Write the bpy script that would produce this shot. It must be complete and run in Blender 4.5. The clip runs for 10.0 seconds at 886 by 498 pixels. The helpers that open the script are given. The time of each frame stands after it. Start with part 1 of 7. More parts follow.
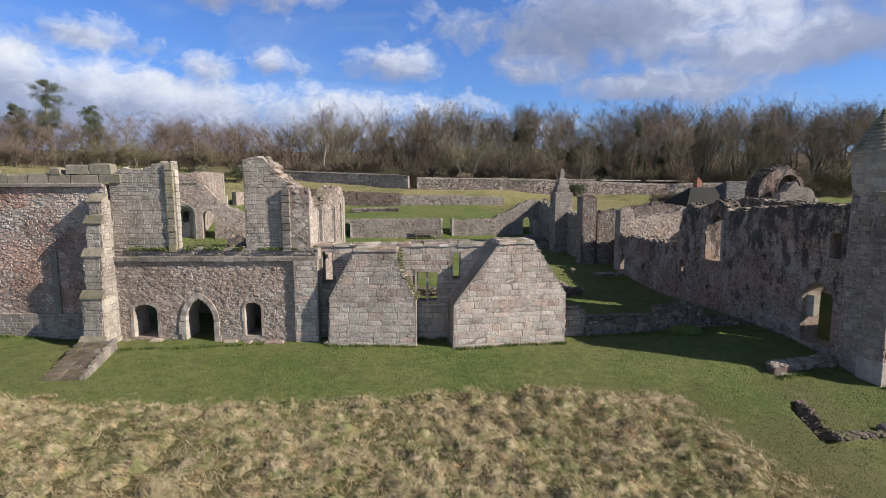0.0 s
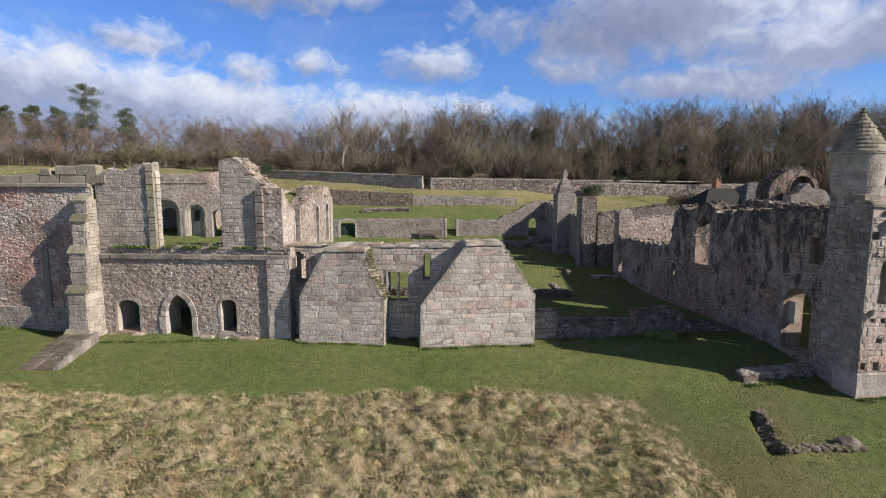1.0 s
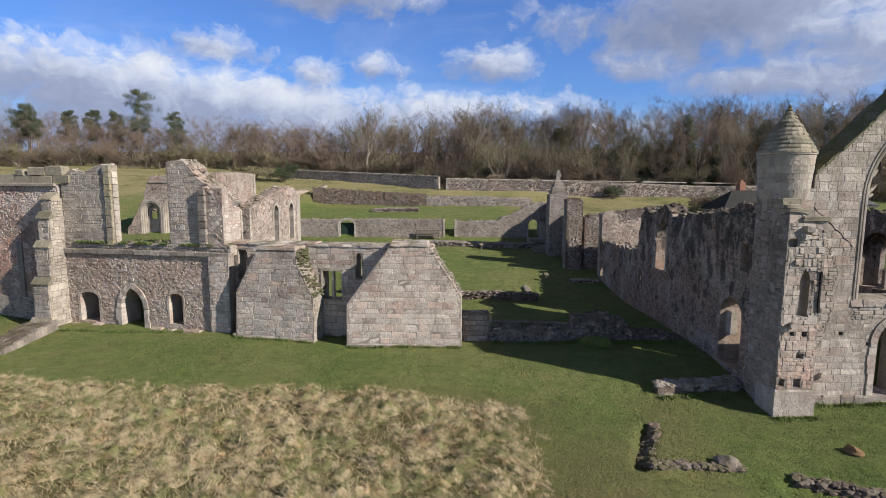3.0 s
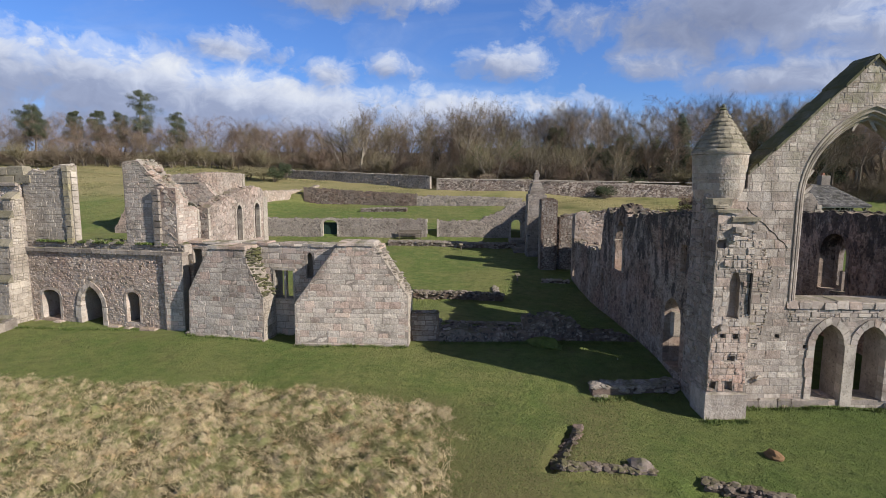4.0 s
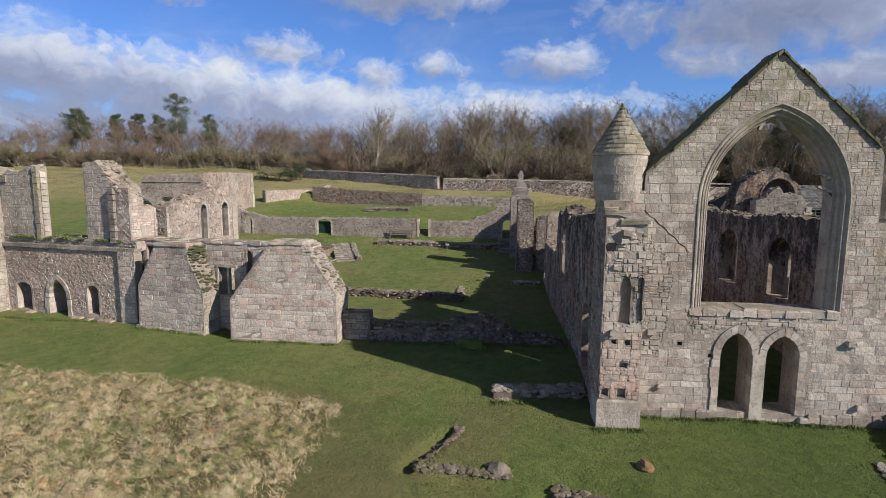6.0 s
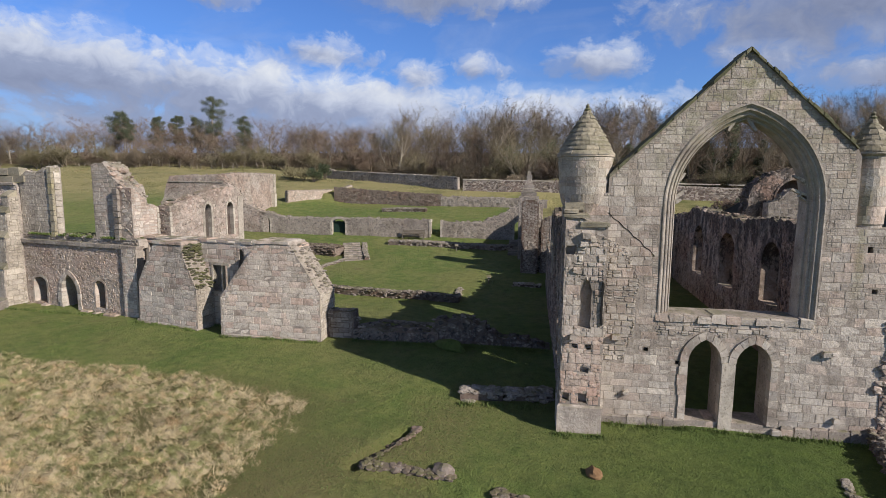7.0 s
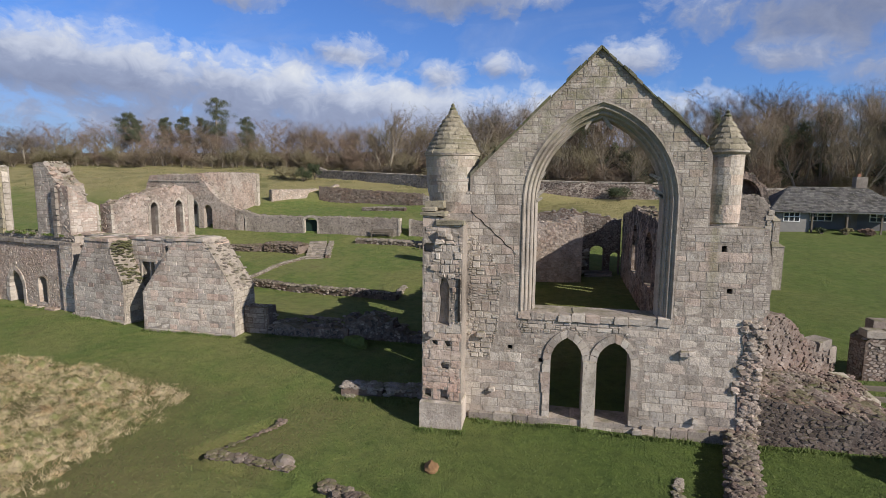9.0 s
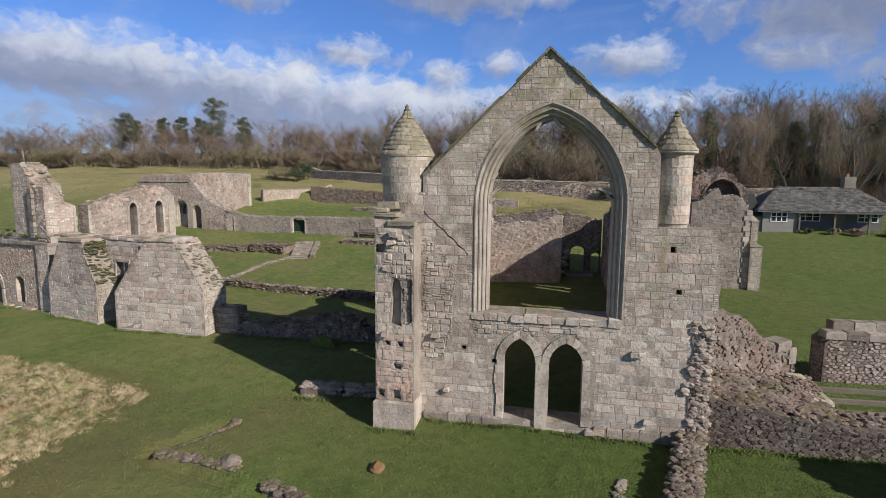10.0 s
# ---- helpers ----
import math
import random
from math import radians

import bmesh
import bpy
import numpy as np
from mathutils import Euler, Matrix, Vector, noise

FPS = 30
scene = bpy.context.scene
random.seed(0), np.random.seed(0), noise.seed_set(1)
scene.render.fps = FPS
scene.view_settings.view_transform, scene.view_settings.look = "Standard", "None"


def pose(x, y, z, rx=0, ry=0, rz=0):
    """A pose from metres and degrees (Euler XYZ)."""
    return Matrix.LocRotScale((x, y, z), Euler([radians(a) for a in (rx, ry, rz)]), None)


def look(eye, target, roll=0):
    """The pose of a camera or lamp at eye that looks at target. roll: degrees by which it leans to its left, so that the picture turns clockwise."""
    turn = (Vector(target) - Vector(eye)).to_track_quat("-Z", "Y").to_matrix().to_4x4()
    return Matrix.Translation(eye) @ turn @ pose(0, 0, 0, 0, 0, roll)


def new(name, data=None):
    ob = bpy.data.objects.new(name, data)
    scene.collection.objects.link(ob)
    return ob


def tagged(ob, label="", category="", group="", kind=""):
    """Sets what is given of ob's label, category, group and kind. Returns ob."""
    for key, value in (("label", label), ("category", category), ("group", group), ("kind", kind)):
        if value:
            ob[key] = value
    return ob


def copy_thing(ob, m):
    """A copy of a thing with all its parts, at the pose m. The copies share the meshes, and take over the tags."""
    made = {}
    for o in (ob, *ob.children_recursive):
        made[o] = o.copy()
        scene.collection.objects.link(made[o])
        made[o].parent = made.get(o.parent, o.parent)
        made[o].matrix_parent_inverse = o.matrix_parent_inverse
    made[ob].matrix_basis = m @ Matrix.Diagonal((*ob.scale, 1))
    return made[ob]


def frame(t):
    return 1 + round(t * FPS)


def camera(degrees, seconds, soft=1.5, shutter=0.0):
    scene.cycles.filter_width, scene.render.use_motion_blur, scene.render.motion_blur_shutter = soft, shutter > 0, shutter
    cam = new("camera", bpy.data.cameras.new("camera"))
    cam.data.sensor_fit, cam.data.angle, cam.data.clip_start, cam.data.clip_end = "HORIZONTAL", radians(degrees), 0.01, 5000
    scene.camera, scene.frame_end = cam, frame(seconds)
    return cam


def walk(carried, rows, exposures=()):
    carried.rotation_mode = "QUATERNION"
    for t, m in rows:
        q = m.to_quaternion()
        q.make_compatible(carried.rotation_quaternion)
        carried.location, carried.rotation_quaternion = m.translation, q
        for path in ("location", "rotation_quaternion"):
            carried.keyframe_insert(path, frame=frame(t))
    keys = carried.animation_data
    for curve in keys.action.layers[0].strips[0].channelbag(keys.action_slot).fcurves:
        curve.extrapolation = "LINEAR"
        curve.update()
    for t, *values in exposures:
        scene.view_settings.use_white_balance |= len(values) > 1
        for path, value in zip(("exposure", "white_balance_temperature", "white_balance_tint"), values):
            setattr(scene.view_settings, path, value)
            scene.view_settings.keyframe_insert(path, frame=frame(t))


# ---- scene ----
cam = camera(78.8, 10.0, 0.9)
METRES, EYE, TILT, LEAN, TURN = 27.3, 8.2, 0.0, 0.0, -11.0
ROWS = [
    (0.0, 0.0, 0.0, 0.0, -0.01, -7.22, 0.06),
    (0.5, 0.056, -0.0015, 0.001, 1.86, -7.21, -0.01),
    (1.0, 0.1117, -0.0011, 0.0018, 3.75, -7.22, -0.06),
    (1.5, 0.1671, 0.0011, 0.0023, 5.71, -7.22, -0.13),
    (2.0, 0.222, 0.0055, 0.003, 7.69, -7.23, -0.21),
    (2.5, 0.2767, 0.0121, 0.0038, 9.01, -7.22, -0.23),
    (4.0, 0.4391, 0.0402, 0.0049, 11.31, -7.25, -0.27),
    (4.5, 0.4907, 0.0509, 0.0053, 11.67, -7.25, -0.27),
    (5.0, 0.5393, 0.0608, 0.006, 12.25, -7.27, -0.28),
    (5.5, 0.5869, 0.0709, 0.0066, 13.87, -7.29, -0.33),
    (7.0, 0.7276, 0.1087, 0.01, 20.29, -7.3, -0.51),
    (7.5, 0.7735, 0.1227, 0.0105, 21.07, -7.3, -0.53),
    (8.0, 0.8204, 0.1374, 0.0107, 21.62, -7.35, -0.49),
    (8.5, 0.8673, 0.1528, 0.0099, 21.98, -7.33, -0.53),
    (9.0, 0.9154, 0.1702, 0.0102, 22.62, -7.35, -0.52),
    (9.5, 0.9566, 0.1861, 0.011, 22.88, -7.36, -0.52),
    (10.0, 0.9743, 0.1935, 0.012, 23.03, -7.37, -0.48),
]
walk(cam, [(t, pose(0, 0, EYE, TILT, LEAN, TURN) @ pose(METRES * x, METRES * y, METRES * z, 90 + pitch, roll, yaw)) for t, x, y, z, yaw, pitch, roll in ROWS], [(0.0, 0.36), (4.0, 0.29), (10.0, 0.15)])

# ---- light ----
SUN_EL, SUN_AZ = radians(31), math.atan2(0.885, -0.466)   # azimuth clockwise from +y, towards the sun
sun_dir = Vector((math.sin(SUN_AZ) * math.cos(SUN_EL), math.cos(SUN_AZ) * math.cos(SUN_EL), math.sin(SUN_EL)))
sun = new("sun", bpy.data.lights.new("sun", "SUN"))
sun.data.energy, sun.data.angle, sun.data.color = 5.0, radians(0.53), (1.0, 0.925, 0.85)
sun.matrix_world = look(sun_dir * 200, (0, 0, 0))

world = bpy.data.worlds.new("sky")
scene.world = world
world.use_nodes = True


class Nodes:
    """Short hand for building a node tree."""

    def __init__(self, tree):
        self.tree = tree
        tree.nodes.clear()

    def add(self, kind, **values):
        n = self.tree.nodes.new(kind)
        for key, value in values.items():
            if key in n.inputs:
                self.to(value, n.inputs[key])
            else:
                setattr(n, key, value)
        return n

    def to(self, value, socket):
        if isinstance(value, bpy.types.NodeSocket):
            self.tree.links.new(value, socket)
        else:
            socket.default_value = value

    def math(self, op, a, b=0.0, c=0.0, clamp=False):
        n = self.tree.nodes.new("ShaderNodeMath")
        n.operation, n.use_clamp = op, clamp
        self.to(a, n.inputs[0]), self.to(b, n.inputs[1]), self.to(c, n.inputs[2])
        return n.outputs[0]

    def mix(self, f, a, b, mode="MIX"):
        n = self.tree.nodes.new("ShaderNodeMix")
        n.data_type, n.blend_type = "RGBA", mode
        self.to(f, n.inputs[0]), self.to(a, n.inputs[6]), self.to(b, n.inputs[7])
        return n.outputs[2]

    def ramp(self, f, stops, kind="LINEAR"):
        n = self.tree.nodes.new("ShaderNodeValToRGB")
        n.color_ramp.interpolation = kind
        while len(n.color_ramp.elements) < len(stops):
            n.color_ramp.elements.new(0.5)
        for e, (p, c) in zip(n.color_ramp.elements, stops):
            e.position = p
            e.color = (c, c, c, 1) if isinstance(c, (int, float)) else (*c, 1)
        self.to(f, n.inputs[0])
        return n.outputs[0]

    def noise(self, vector, scale, detail=4.0, rough=0.55, distort=0.0):
        n = self.tree.nodes.new("ShaderNodeTexNoise")
        self.to(vector, n.inputs["Vector"])
        n.inputs["Scale"].default_value, n.inputs["Detail"].default_value = scale, detail
        n.inputs["Roughness"].default_value, n.inputs["Distortion"].default_value = rough, distort
        return n.outputs[0]

    def scaled(self, vector, s):
        n = self.tree.nodes.new("ShaderNodeVectorMath")
        n.operation = "MULTIPLY"
        self.to(vector, n.inputs[0])
        n.inputs[1].default_value = s
        return n.outputs[0]


# sky with cumulus: each cloud is azimuth, elevation, half width, half height (degrees), weight
CLOUDS = [(-12.0, 10.4, 3.6, 1.6, .85), (-6.0, 11.2, 3.0, 1.5, .7), (5.6, 11.6, 4.6, 1.9, .95), (-10, 18.2, 12, 2.2, .9), (30, 14.8, 16, 4.4, 1.2), (20, 10.6, 4, 1.5, .8),
          (41, 11.3, 10, 2.4, 1.35), (33, 9.0, 9, 1.8, 1.15), (-21.5, 12.2, 5, 1.8, .7), (-44, 9.6, 16, 3.2, 1.2), (-30, 8.0, 14, 3.4, 1.2), (-18, 7.0, 20, 2.9, 1.2), (2, 7.0, 12, 2.2, 1.0),
          (-34, 17.5, 7, 1.8, .6), (-50, 17.0, 9, 2.0, .7), (-20, 4.6, 40, 2.8, 1.2), (62, 13, 14, 7, 1), (-72, 12, 14, 5, 1), (100, 20, 25, 8, 1), (-120, 22, 30, 9, 1), (170, 20, 30, 8, 1)]
k = Nodes(world.node_tree)
sky = k.add("ShaderNodeTexSky", sky_type="NISHITA", sun_disc=False, sun_elevation=SUN_EL, sun_rotation=SUN_AZ, air_density=1.0, dust_density=0.6, ozone_density=2.0)
where = k.add("ShaderNodeTexCoord").outputs["Generated"]
axes = k.add("ShaderNodeSeparateXYZ", Vector=where)
az = k.math("MULTIPLY", k.math("ARCTAN2", axes.outputs[0], axes.outputs[1]), 57.2958)
el = k.math("MULTIPLY", k.math("ARCSINE", axes.outputs[2]), 57.2958)
field = None
under = None
total = None
for a, e, w, h, weight in CLOUDS:
    dx = k.math("DIVIDE", k.math("SUBTRACT", az, a), w)
    dy = k.math("DIVIDE", k.math("SUBTRACT", el, e), h)
    r = k.math("SQRT", k.math("ADD", k.math("MULTIPLY", dx, dx), k.math("MULTIPLY", dy, dy)))
    f = k.math("MULTIPLY", k.math("SUBTRACT", 1.35, r), weight)
    low = k.math("MULTIPLY", k.math("MAXIMUM", f, 0.0), k.math("ADD", dy, k.math("MULTIPLY", dx, 0.35)))
    field = f if field is None else k.math("MAXIMUM", field, f)
    under = low if under is None else k.math("ADD", under, low)
    total = k.math("MAXIMUM", f, 0.0) if total is None else k.math("ADD", total, k.math("MAXIMUM", f, 0.0))
flat = k.add("ShaderNodeCombineXYZ", X=az, Y=k.math("MULTIPLY", el, 1.3))
n1 = k.noise(flat.outputs[0], 0.15, 7, 0.55, 0.6)
n2 = k.noise(flat.outputs[0], 0.42, 8, 0.6, 0.5)
n3 = k.noise(k.scaled(flat.outputs[0], (0.55, 1.0, 1.0)), 0.11, 6, 0.6, 0.8)
dim = k.ramp(k.math("DIVIDE", el, 90.0), [(0.24, 1.0), (0.46, 0.32), (1.0, 0.24)])
cover = k.math("SUBTRACT", k.ramp(k.math("DIVIDE", el, 90.0), [(0.21, 0.0), (0.30, 1.0)]), k.math("MULTIPLY", k.noise(where, 2.2, 4, 0.5), 1.0))
body = k.math("ADD", k.math("MAXIMUM", field, k.math("MULTIPLY", k.math("SUBTRACT", cover, 0.12), 1.5)), k.math("ADD", k.math("MULTIPLY", k.math("SUBTRACT", n1, 0.5), 2.3), k.math("MULTIPLY", k.math("SUBTRACT", n2, 0.5), 1.25)))
thick = k.ramp(k.math("ADD", k.math("MULTIPLY", body, 0.5), 0.1), [(0.16, 0.0), (0.34, 0.45), (0.48, 0.85), (0.64, 0.99)], "EASE")
veil = k.math("MULTIPLY", k.ramp(n3, [(0.46, 0.0), (0.70, 0.55)]), k.ramp(k.math("DIVIDE", el, 30.0), [(0.10, 1.0), (0.55, 0.35), (0.8, 0.0)]))
mask = k.math("MAXIMUM", thick, veil)
under = k.math("DIVIDE", under, k.math("ADD", total, 0.15))
shade = k.math("ADD", k.math("MULTIPLY", under, 0.42), k.math("ADD", k.math("MULTIPLY", n2, 0.55), 0.23))
for a, e, w, h, amount in ((25, 15.5, 11, 3.6, .34), (-38, 7.0, 24, 3.0, .10), (-14, 6.0, 22, 2.0, .06), (50, 13, 9, 5, .25), (-10, 18.6, 10, 2.0, .2)):
    dx = k.math("DIVIDE", k.math("SUBTRACT", az, a), w)
    dy = k.math("DIVIDE", k.math("SUBTRACT", el, e), h)
    r = k.math("ADD", k.math("MULTIPLY", dx, dx), k.math("MULTIPLY", dy, dy))
    shade = k.math("SUBTRACT", shade, k.math("MULTIPLY", k.math("MAXIMUM", k.math("SUBTRACT", 1.0, r), 0.0), amount))
tone = k.ramp(shade, [(0.06, (0.31, 0.37, 0.57)), (0.42, (0.48, 0.56, 0.80)), (0.64, (0.84, 0.92, 1.13)), (0.88, (1.17, 1.22, 1.31))])
cloud = k.mix(1.0, tone, (8.2, 8.2, 8.2, 1), "MULTIPLY")
haze = k.ramp(k.math("DIVIDE", el, 30.0), [(0.0, 0.45), (0.3, 0.06), (1.0, 0.0)])
blue = k.mix(haze, k.mix(1.0, sky.outputs[0], (0.62, 0.99, 1.72, 1), "MULTIPLY"), (4.4, 5.6, 7.8, 1))
background = k.add("ShaderNodeBackground", Color=k.mix(1.0, k.mix(mask, blue, cloud), dim, "MULTIPLY"), Strength=0.071)
k.tree.links.new(background.outputs[0], k.add("ShaderNodeOutputWorld").inputs[0])


# ---- materials ----
def material(name, build):
    m = bpy.data.materials.new(name)
    m.use_nodes = True
    n = Nodes(m.node_tree)
    colour, rough, height, strength, distance = build(n)
    b = n.add("ShaderNodeBsdfPrincipled")
    n.to(colour, b.inputs["Base Color"])
    n.to(rough, b.inputs["Roughness"])
    b.inputs["Specular IOR Level"].default_value = 0.25
    if height is not None:
        bump = n.add("ShaderNodeBump", Height=height, Strength=strength, Distance=distance)
        n.tree.links.new(bump.outputs[0], b.inputs["Normal"])
    n.tree.links.new(b.outputs[0], n.add("ShaderNodeOutputMaterial").inputs[0])
    return m


def position(n):
    return n.add("ShaderNodeNewGeometry").outputs["Position"]


def pick(n):
    """One random number for each piece, loose or joined."""
    a = n.add("ShaderNodeObjectInfo").outputs["Random"]
    b = n.add("ShaderNodeNewGeometry").outputs["Random Per Island"]
    return n.math("FRACT", n.math("ADD", n.math("MULTIPLY", a, 7.31), b))


def stone(name, stops, stain=0.5, streak=0.0, moss=0.6, lichen=0.25, bricky=0.0, lime=0.0, aged=0.0, relief=0.5, spread=0.15, runs=4.4, mottle=1.0):
    """Weathered masonry: stops are the tones of single stones; aged adds green lichen high on the gable and below the turret."""
    def build(n):
        p = position(n)
        xyz = n.add("ShaderNodeSeparateXYZ", Vector=p).outputs
        one = pick(n)
        base = n.ramp(one, [(i / max(1, len(stops) - 1), c) for i, c in enumerate(stops)])
        own = n.add("ShaderNodeVectorMath", operation="ADD")
        n.tree.links.new(p, own.inputs[0])
        n.tree.links.new(n.add("ShaderNodeCombineXYZ", X=n.math("MULTIPLY", one, 61.0), Y=n.math("MULTIPLY", one, 37.0), Z=n.math("MULTIPLY", one, 83.0)).outputs[0], own.inputs[1])
        own = own.outputs[0]
        grain = n.noise(p, 24.0, 5, 0.7)
        blotch = n.noise(own, 1.6, 5, 0.65)
        patch = n.noise(p, 0.36, 4, 0.6)
        tone = n.math("FRACT", n.math("MULTIPLY", one, 17.3))
        c = n.mix(1.0, base, n.ramp(tone, [(0.0, 1.0 - spread), (0.55, 1.0), (1.0, 1.0 + spread * 0.8)]), "MULTIPLY")
        c = n.mix(0.75, c, n.ramp(blotch, [(0.28, (0.62, 0.60, 0.585)), (0.5, (1.0, 0.98, 0.96)), (0.72, (1.26, 1.23, 1.18))]), "MULTIPLY")
        c = n.mix(n.ramp(grain, [(0.46, 0.0), (0.70, 0.38 * mottle)]), c, n.mix(1.0, c, (0.42, 0.40, 0.38, 1), "MULTIPLY"))
        c = n.mix(n.ramp(n.noise(own, 3.2, 6, 0.72), [(0.54, 0.0), (0.66, (0.75 * stain + 0.1) * mottle)]), c, (0.125, 0.112, 0.10, 1))
        c = n.mix(n.ramp(n.noise(n.scaled(p, (1.0, 1.0, 0.6)), 1.1, 6, 0.7), [(0.50, 0.0), (0.64, stain)]), c, n.mix(1.0, c, (0.52, 0.50, 0.48, 1), "MULTIPLY"))
        c = n.mix(n.ramp(patch, [(0.52, 0.0), (0.70, stain)]), c, n.mix(1.0, c, (0.50, 0.48, 0.47, 1), "MULTIPLY"))
        if lime:
            w = n.math("ADD", n.math("MULTIPLY", n.noise(p, 0.6, 4, 0.6), 0.55), n.math("MULTIPLY", n.noise(p, 3.6, 5, 0.7), 0.45))
            c = n.mix(n.ramp(w, [(0.52 - 0.06 * lime, 0.0), (0.58 - 0.06 * lime, lime)]), c, (0.55, 0.485, 0.425, 1))
        if bricky:
            c = n.mix(n.ramp(n.noise(p, 0.42, 3, 0.5), [(0.46, 0.0), (0.60, bricky)]), c, n.mix(1.0, c, (1.18, 0.72, 0.60, 1), "MULTIPLY"))
        if streak:
            s = n.noise(n.scaled(p, (1.3, 1.3, 0.55)), 1.3, 8, 0.78)
            s = n.math("ADD", s, n.math("MULTIPLY", n.math("MINIMUM", n.math("MAXIMUM", n.math("SUBTRACT", xyz[2], runs), -3.0), 2.6), 0.024))
            c = n.mix(n.ramp(s, [(0.49, 0.0), (0.56, streak)]), c, (0.040, 0.037, 0.034, 1))
            s = n.noise(n.scaled(p, (1.5, 1.5, 0.8)), 2.0, 6, 0.7)
            c = n.mix(n.ramp(s, [(0.60, 0.0), (0.68, 0.5 * streak)]), c, (0.42, 0.39, 0.36, 1))
        pits = n.noise(p, 11.0, 6, 0.75)
        c = n.mix(n.ramp(pits, [(0.55, 0.0), (0.64, 0.75 * mottle)]), c, n.mix(1.0, c, (0.30, 0.28, 0.26, 1), "MULTIPLY"))
        lich = n.noise(own, 5.5, 6, 0.75)
        c = n.mix(n.ramp(lich, [(0.57, 0.0), (0.66, lichen)]), c, (0.56, 0.53, 0.46, 1))
        if aged:
            high = n.math("MULTIPLY", n.ramp(n.math("DIVIDE", xyz[2], 14.0), [(0.52, 0.0), (0.85, 1.0)]), n.ramp(n.noise(p, 1.5, 5, 0.65), [(0.40, 0.0), (0.62, aged)]))
            c = n.mix(high, c, n.mix(grain, (0.16, 0.155, 0.085, 1), (0.34, 0.32, 0.20, 1)))
            run = n.math("ABSOLUTE", n.math("ADD", n.math("SUBTRACT", xyz[0], 30.42), n.math("MULTIPLY", n.math("SUBTRACT", n.noise(p, 1.4, 4, 0.6), 0.5), 0.3)))
            run = n.math("MULTIPLY", n.ramp(run, [(0.06, 1.0), (0.20, 0.0)]), n.ramp(n.math("DIVIDE", xyz[2], 10.0), [(0.42, 0.0), (0.58, 0.45), (0.80, 0.5), (0.84, 0.0)]))
            c = n.mix(run, c, (0.19, 0.18, 0.085, 1))
        up = n.add("ShaderNodeSeparateXYZ", Vector=n.add("ShaderNodeNewGeometry").outputs["Normal"]).outputs[2]
        green = n.math("MULTIPLY", n.ramp(up, [(0.35, 0.0), (0.8, 1.0)]), n.ramp(n.noise(p, 1.8, 4, 0.6), [(0.42, 0.0), (0.6, moss)]))
        c = n.mix(green, c, n.mix(grain, (0.045, 0.055, 0.02, 1), (0.16, 0.15, 0.055, 1)))
        h = n.math("ADD", n.math("MULTIPLY", grain, 0.35), n.noise(p, 7.0, 5, 0.62))
        h = n.math("ADD", h, n.math("MULTIPLY", n.noise(p, 2.4, 5, 0.65), 0.7))
        return c, 0.93, h, relief, 0.05
    return material(name, build)


ASHLAR = stone("ashlar", [(0.475, 0.420, 0.362), (0.545, 0.485, 0.418), (0.400, 0.352, 0.308), (0.570, 0.512, 0.444), (0.485, 0.425, 0.370), (0.520, 0.418, 0.352), (0.430, 0.378, 0.324), (0.500, 0.455, 0.405)], 0.6, 0, 0.65, 0.5, 0, 0, 0.95, 0.7, 0.17, mottle=0.5)
PINKASHLAR = stone("pinkish_ashlar", [(0.53, 0.41, 0.335), (0.50, 0.43, 0.365), (0.56, 0.42, 0.345), (0.47, 0.405, 0.35)], 0.45, 0, 0.5, 0.45, 0.2, 0, 0, 0.7, 0.13)
BLOCKSTONE = stone("block_stone", [(0.575, 0.510, 0.440), (0.640, 0.570, 0.495), (0.510, 0.450, 0.388), (0.660, 0.595, 0.512), (0.600, 0.455, 0.375), (0.545, 0.480, 0.415), (0.620, 0.555, 0.485), (0.520, 0.400, 0.335), (0.590, 0.525, 0.455)], 0.5, 0.0, 0.8, 0.45, relief=0.7, spread=0.16, mottle=0.6)
RUBBLE = stone("rubble", [(0.440, 0.362, 0.298), (0.520, 0.440, 0.370), (0.345, 0.285, 0.235), (0.455, 0.360, 0.292), (0.560, 0.485, 0.415), (0.375, 0.305, 0.250)], 0.6, 0, 0.6, 0.3, 0.12, 0.3, mottle=0.8)
LIMED = stone("limewashed_rubble", [(0.407, 0.303, 0.253), (0.462, 0.347, 0.297), (0.341, 0.253, 0.215), (0.429, 0.297, 0.242), (0.473, 0.385, 0.330)], 0.3, 0, 0.5, 0.15, 0.5, 0.95)
# Stone tones set darker and warmer to stand for walls in shade.
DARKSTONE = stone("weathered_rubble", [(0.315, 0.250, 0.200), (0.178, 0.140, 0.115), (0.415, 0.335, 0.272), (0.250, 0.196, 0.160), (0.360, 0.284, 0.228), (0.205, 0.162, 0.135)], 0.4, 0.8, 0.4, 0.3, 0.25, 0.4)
STAINED = stone("black_stained_rubble", [(0.27, 0.235, 0.205), (0.13, 0.112, 0.10), (0.42, 0.37, 0.325), (0.20, 0.17, 0.15), (0.33, 0.285, 0.25), (0.16, 0.137, 0.122)], 0.4, 0.8, 0.6, 0.65, 0.1, 0.12, runs=1.2)
FARSTONE = stone("field_stone", [(0.29, 0.255, 0.225), (0.36, 0.32, 0.28), (0.24, 0.21, 0.185), (0.40, 0.355, 0.305), (0.31, 0.26, 0.225)], 0.5, 0.15, 0.65, 0.35)
PALE = stone("pale_dressed_stone", [(0.50, 0.45, 0.38), (0.45, 0.40, 0.335), (0.55, 0.495, 0.42), (0.41, 0.365, 0.31)], 0.45, 0.1, 0.5, 0.4)
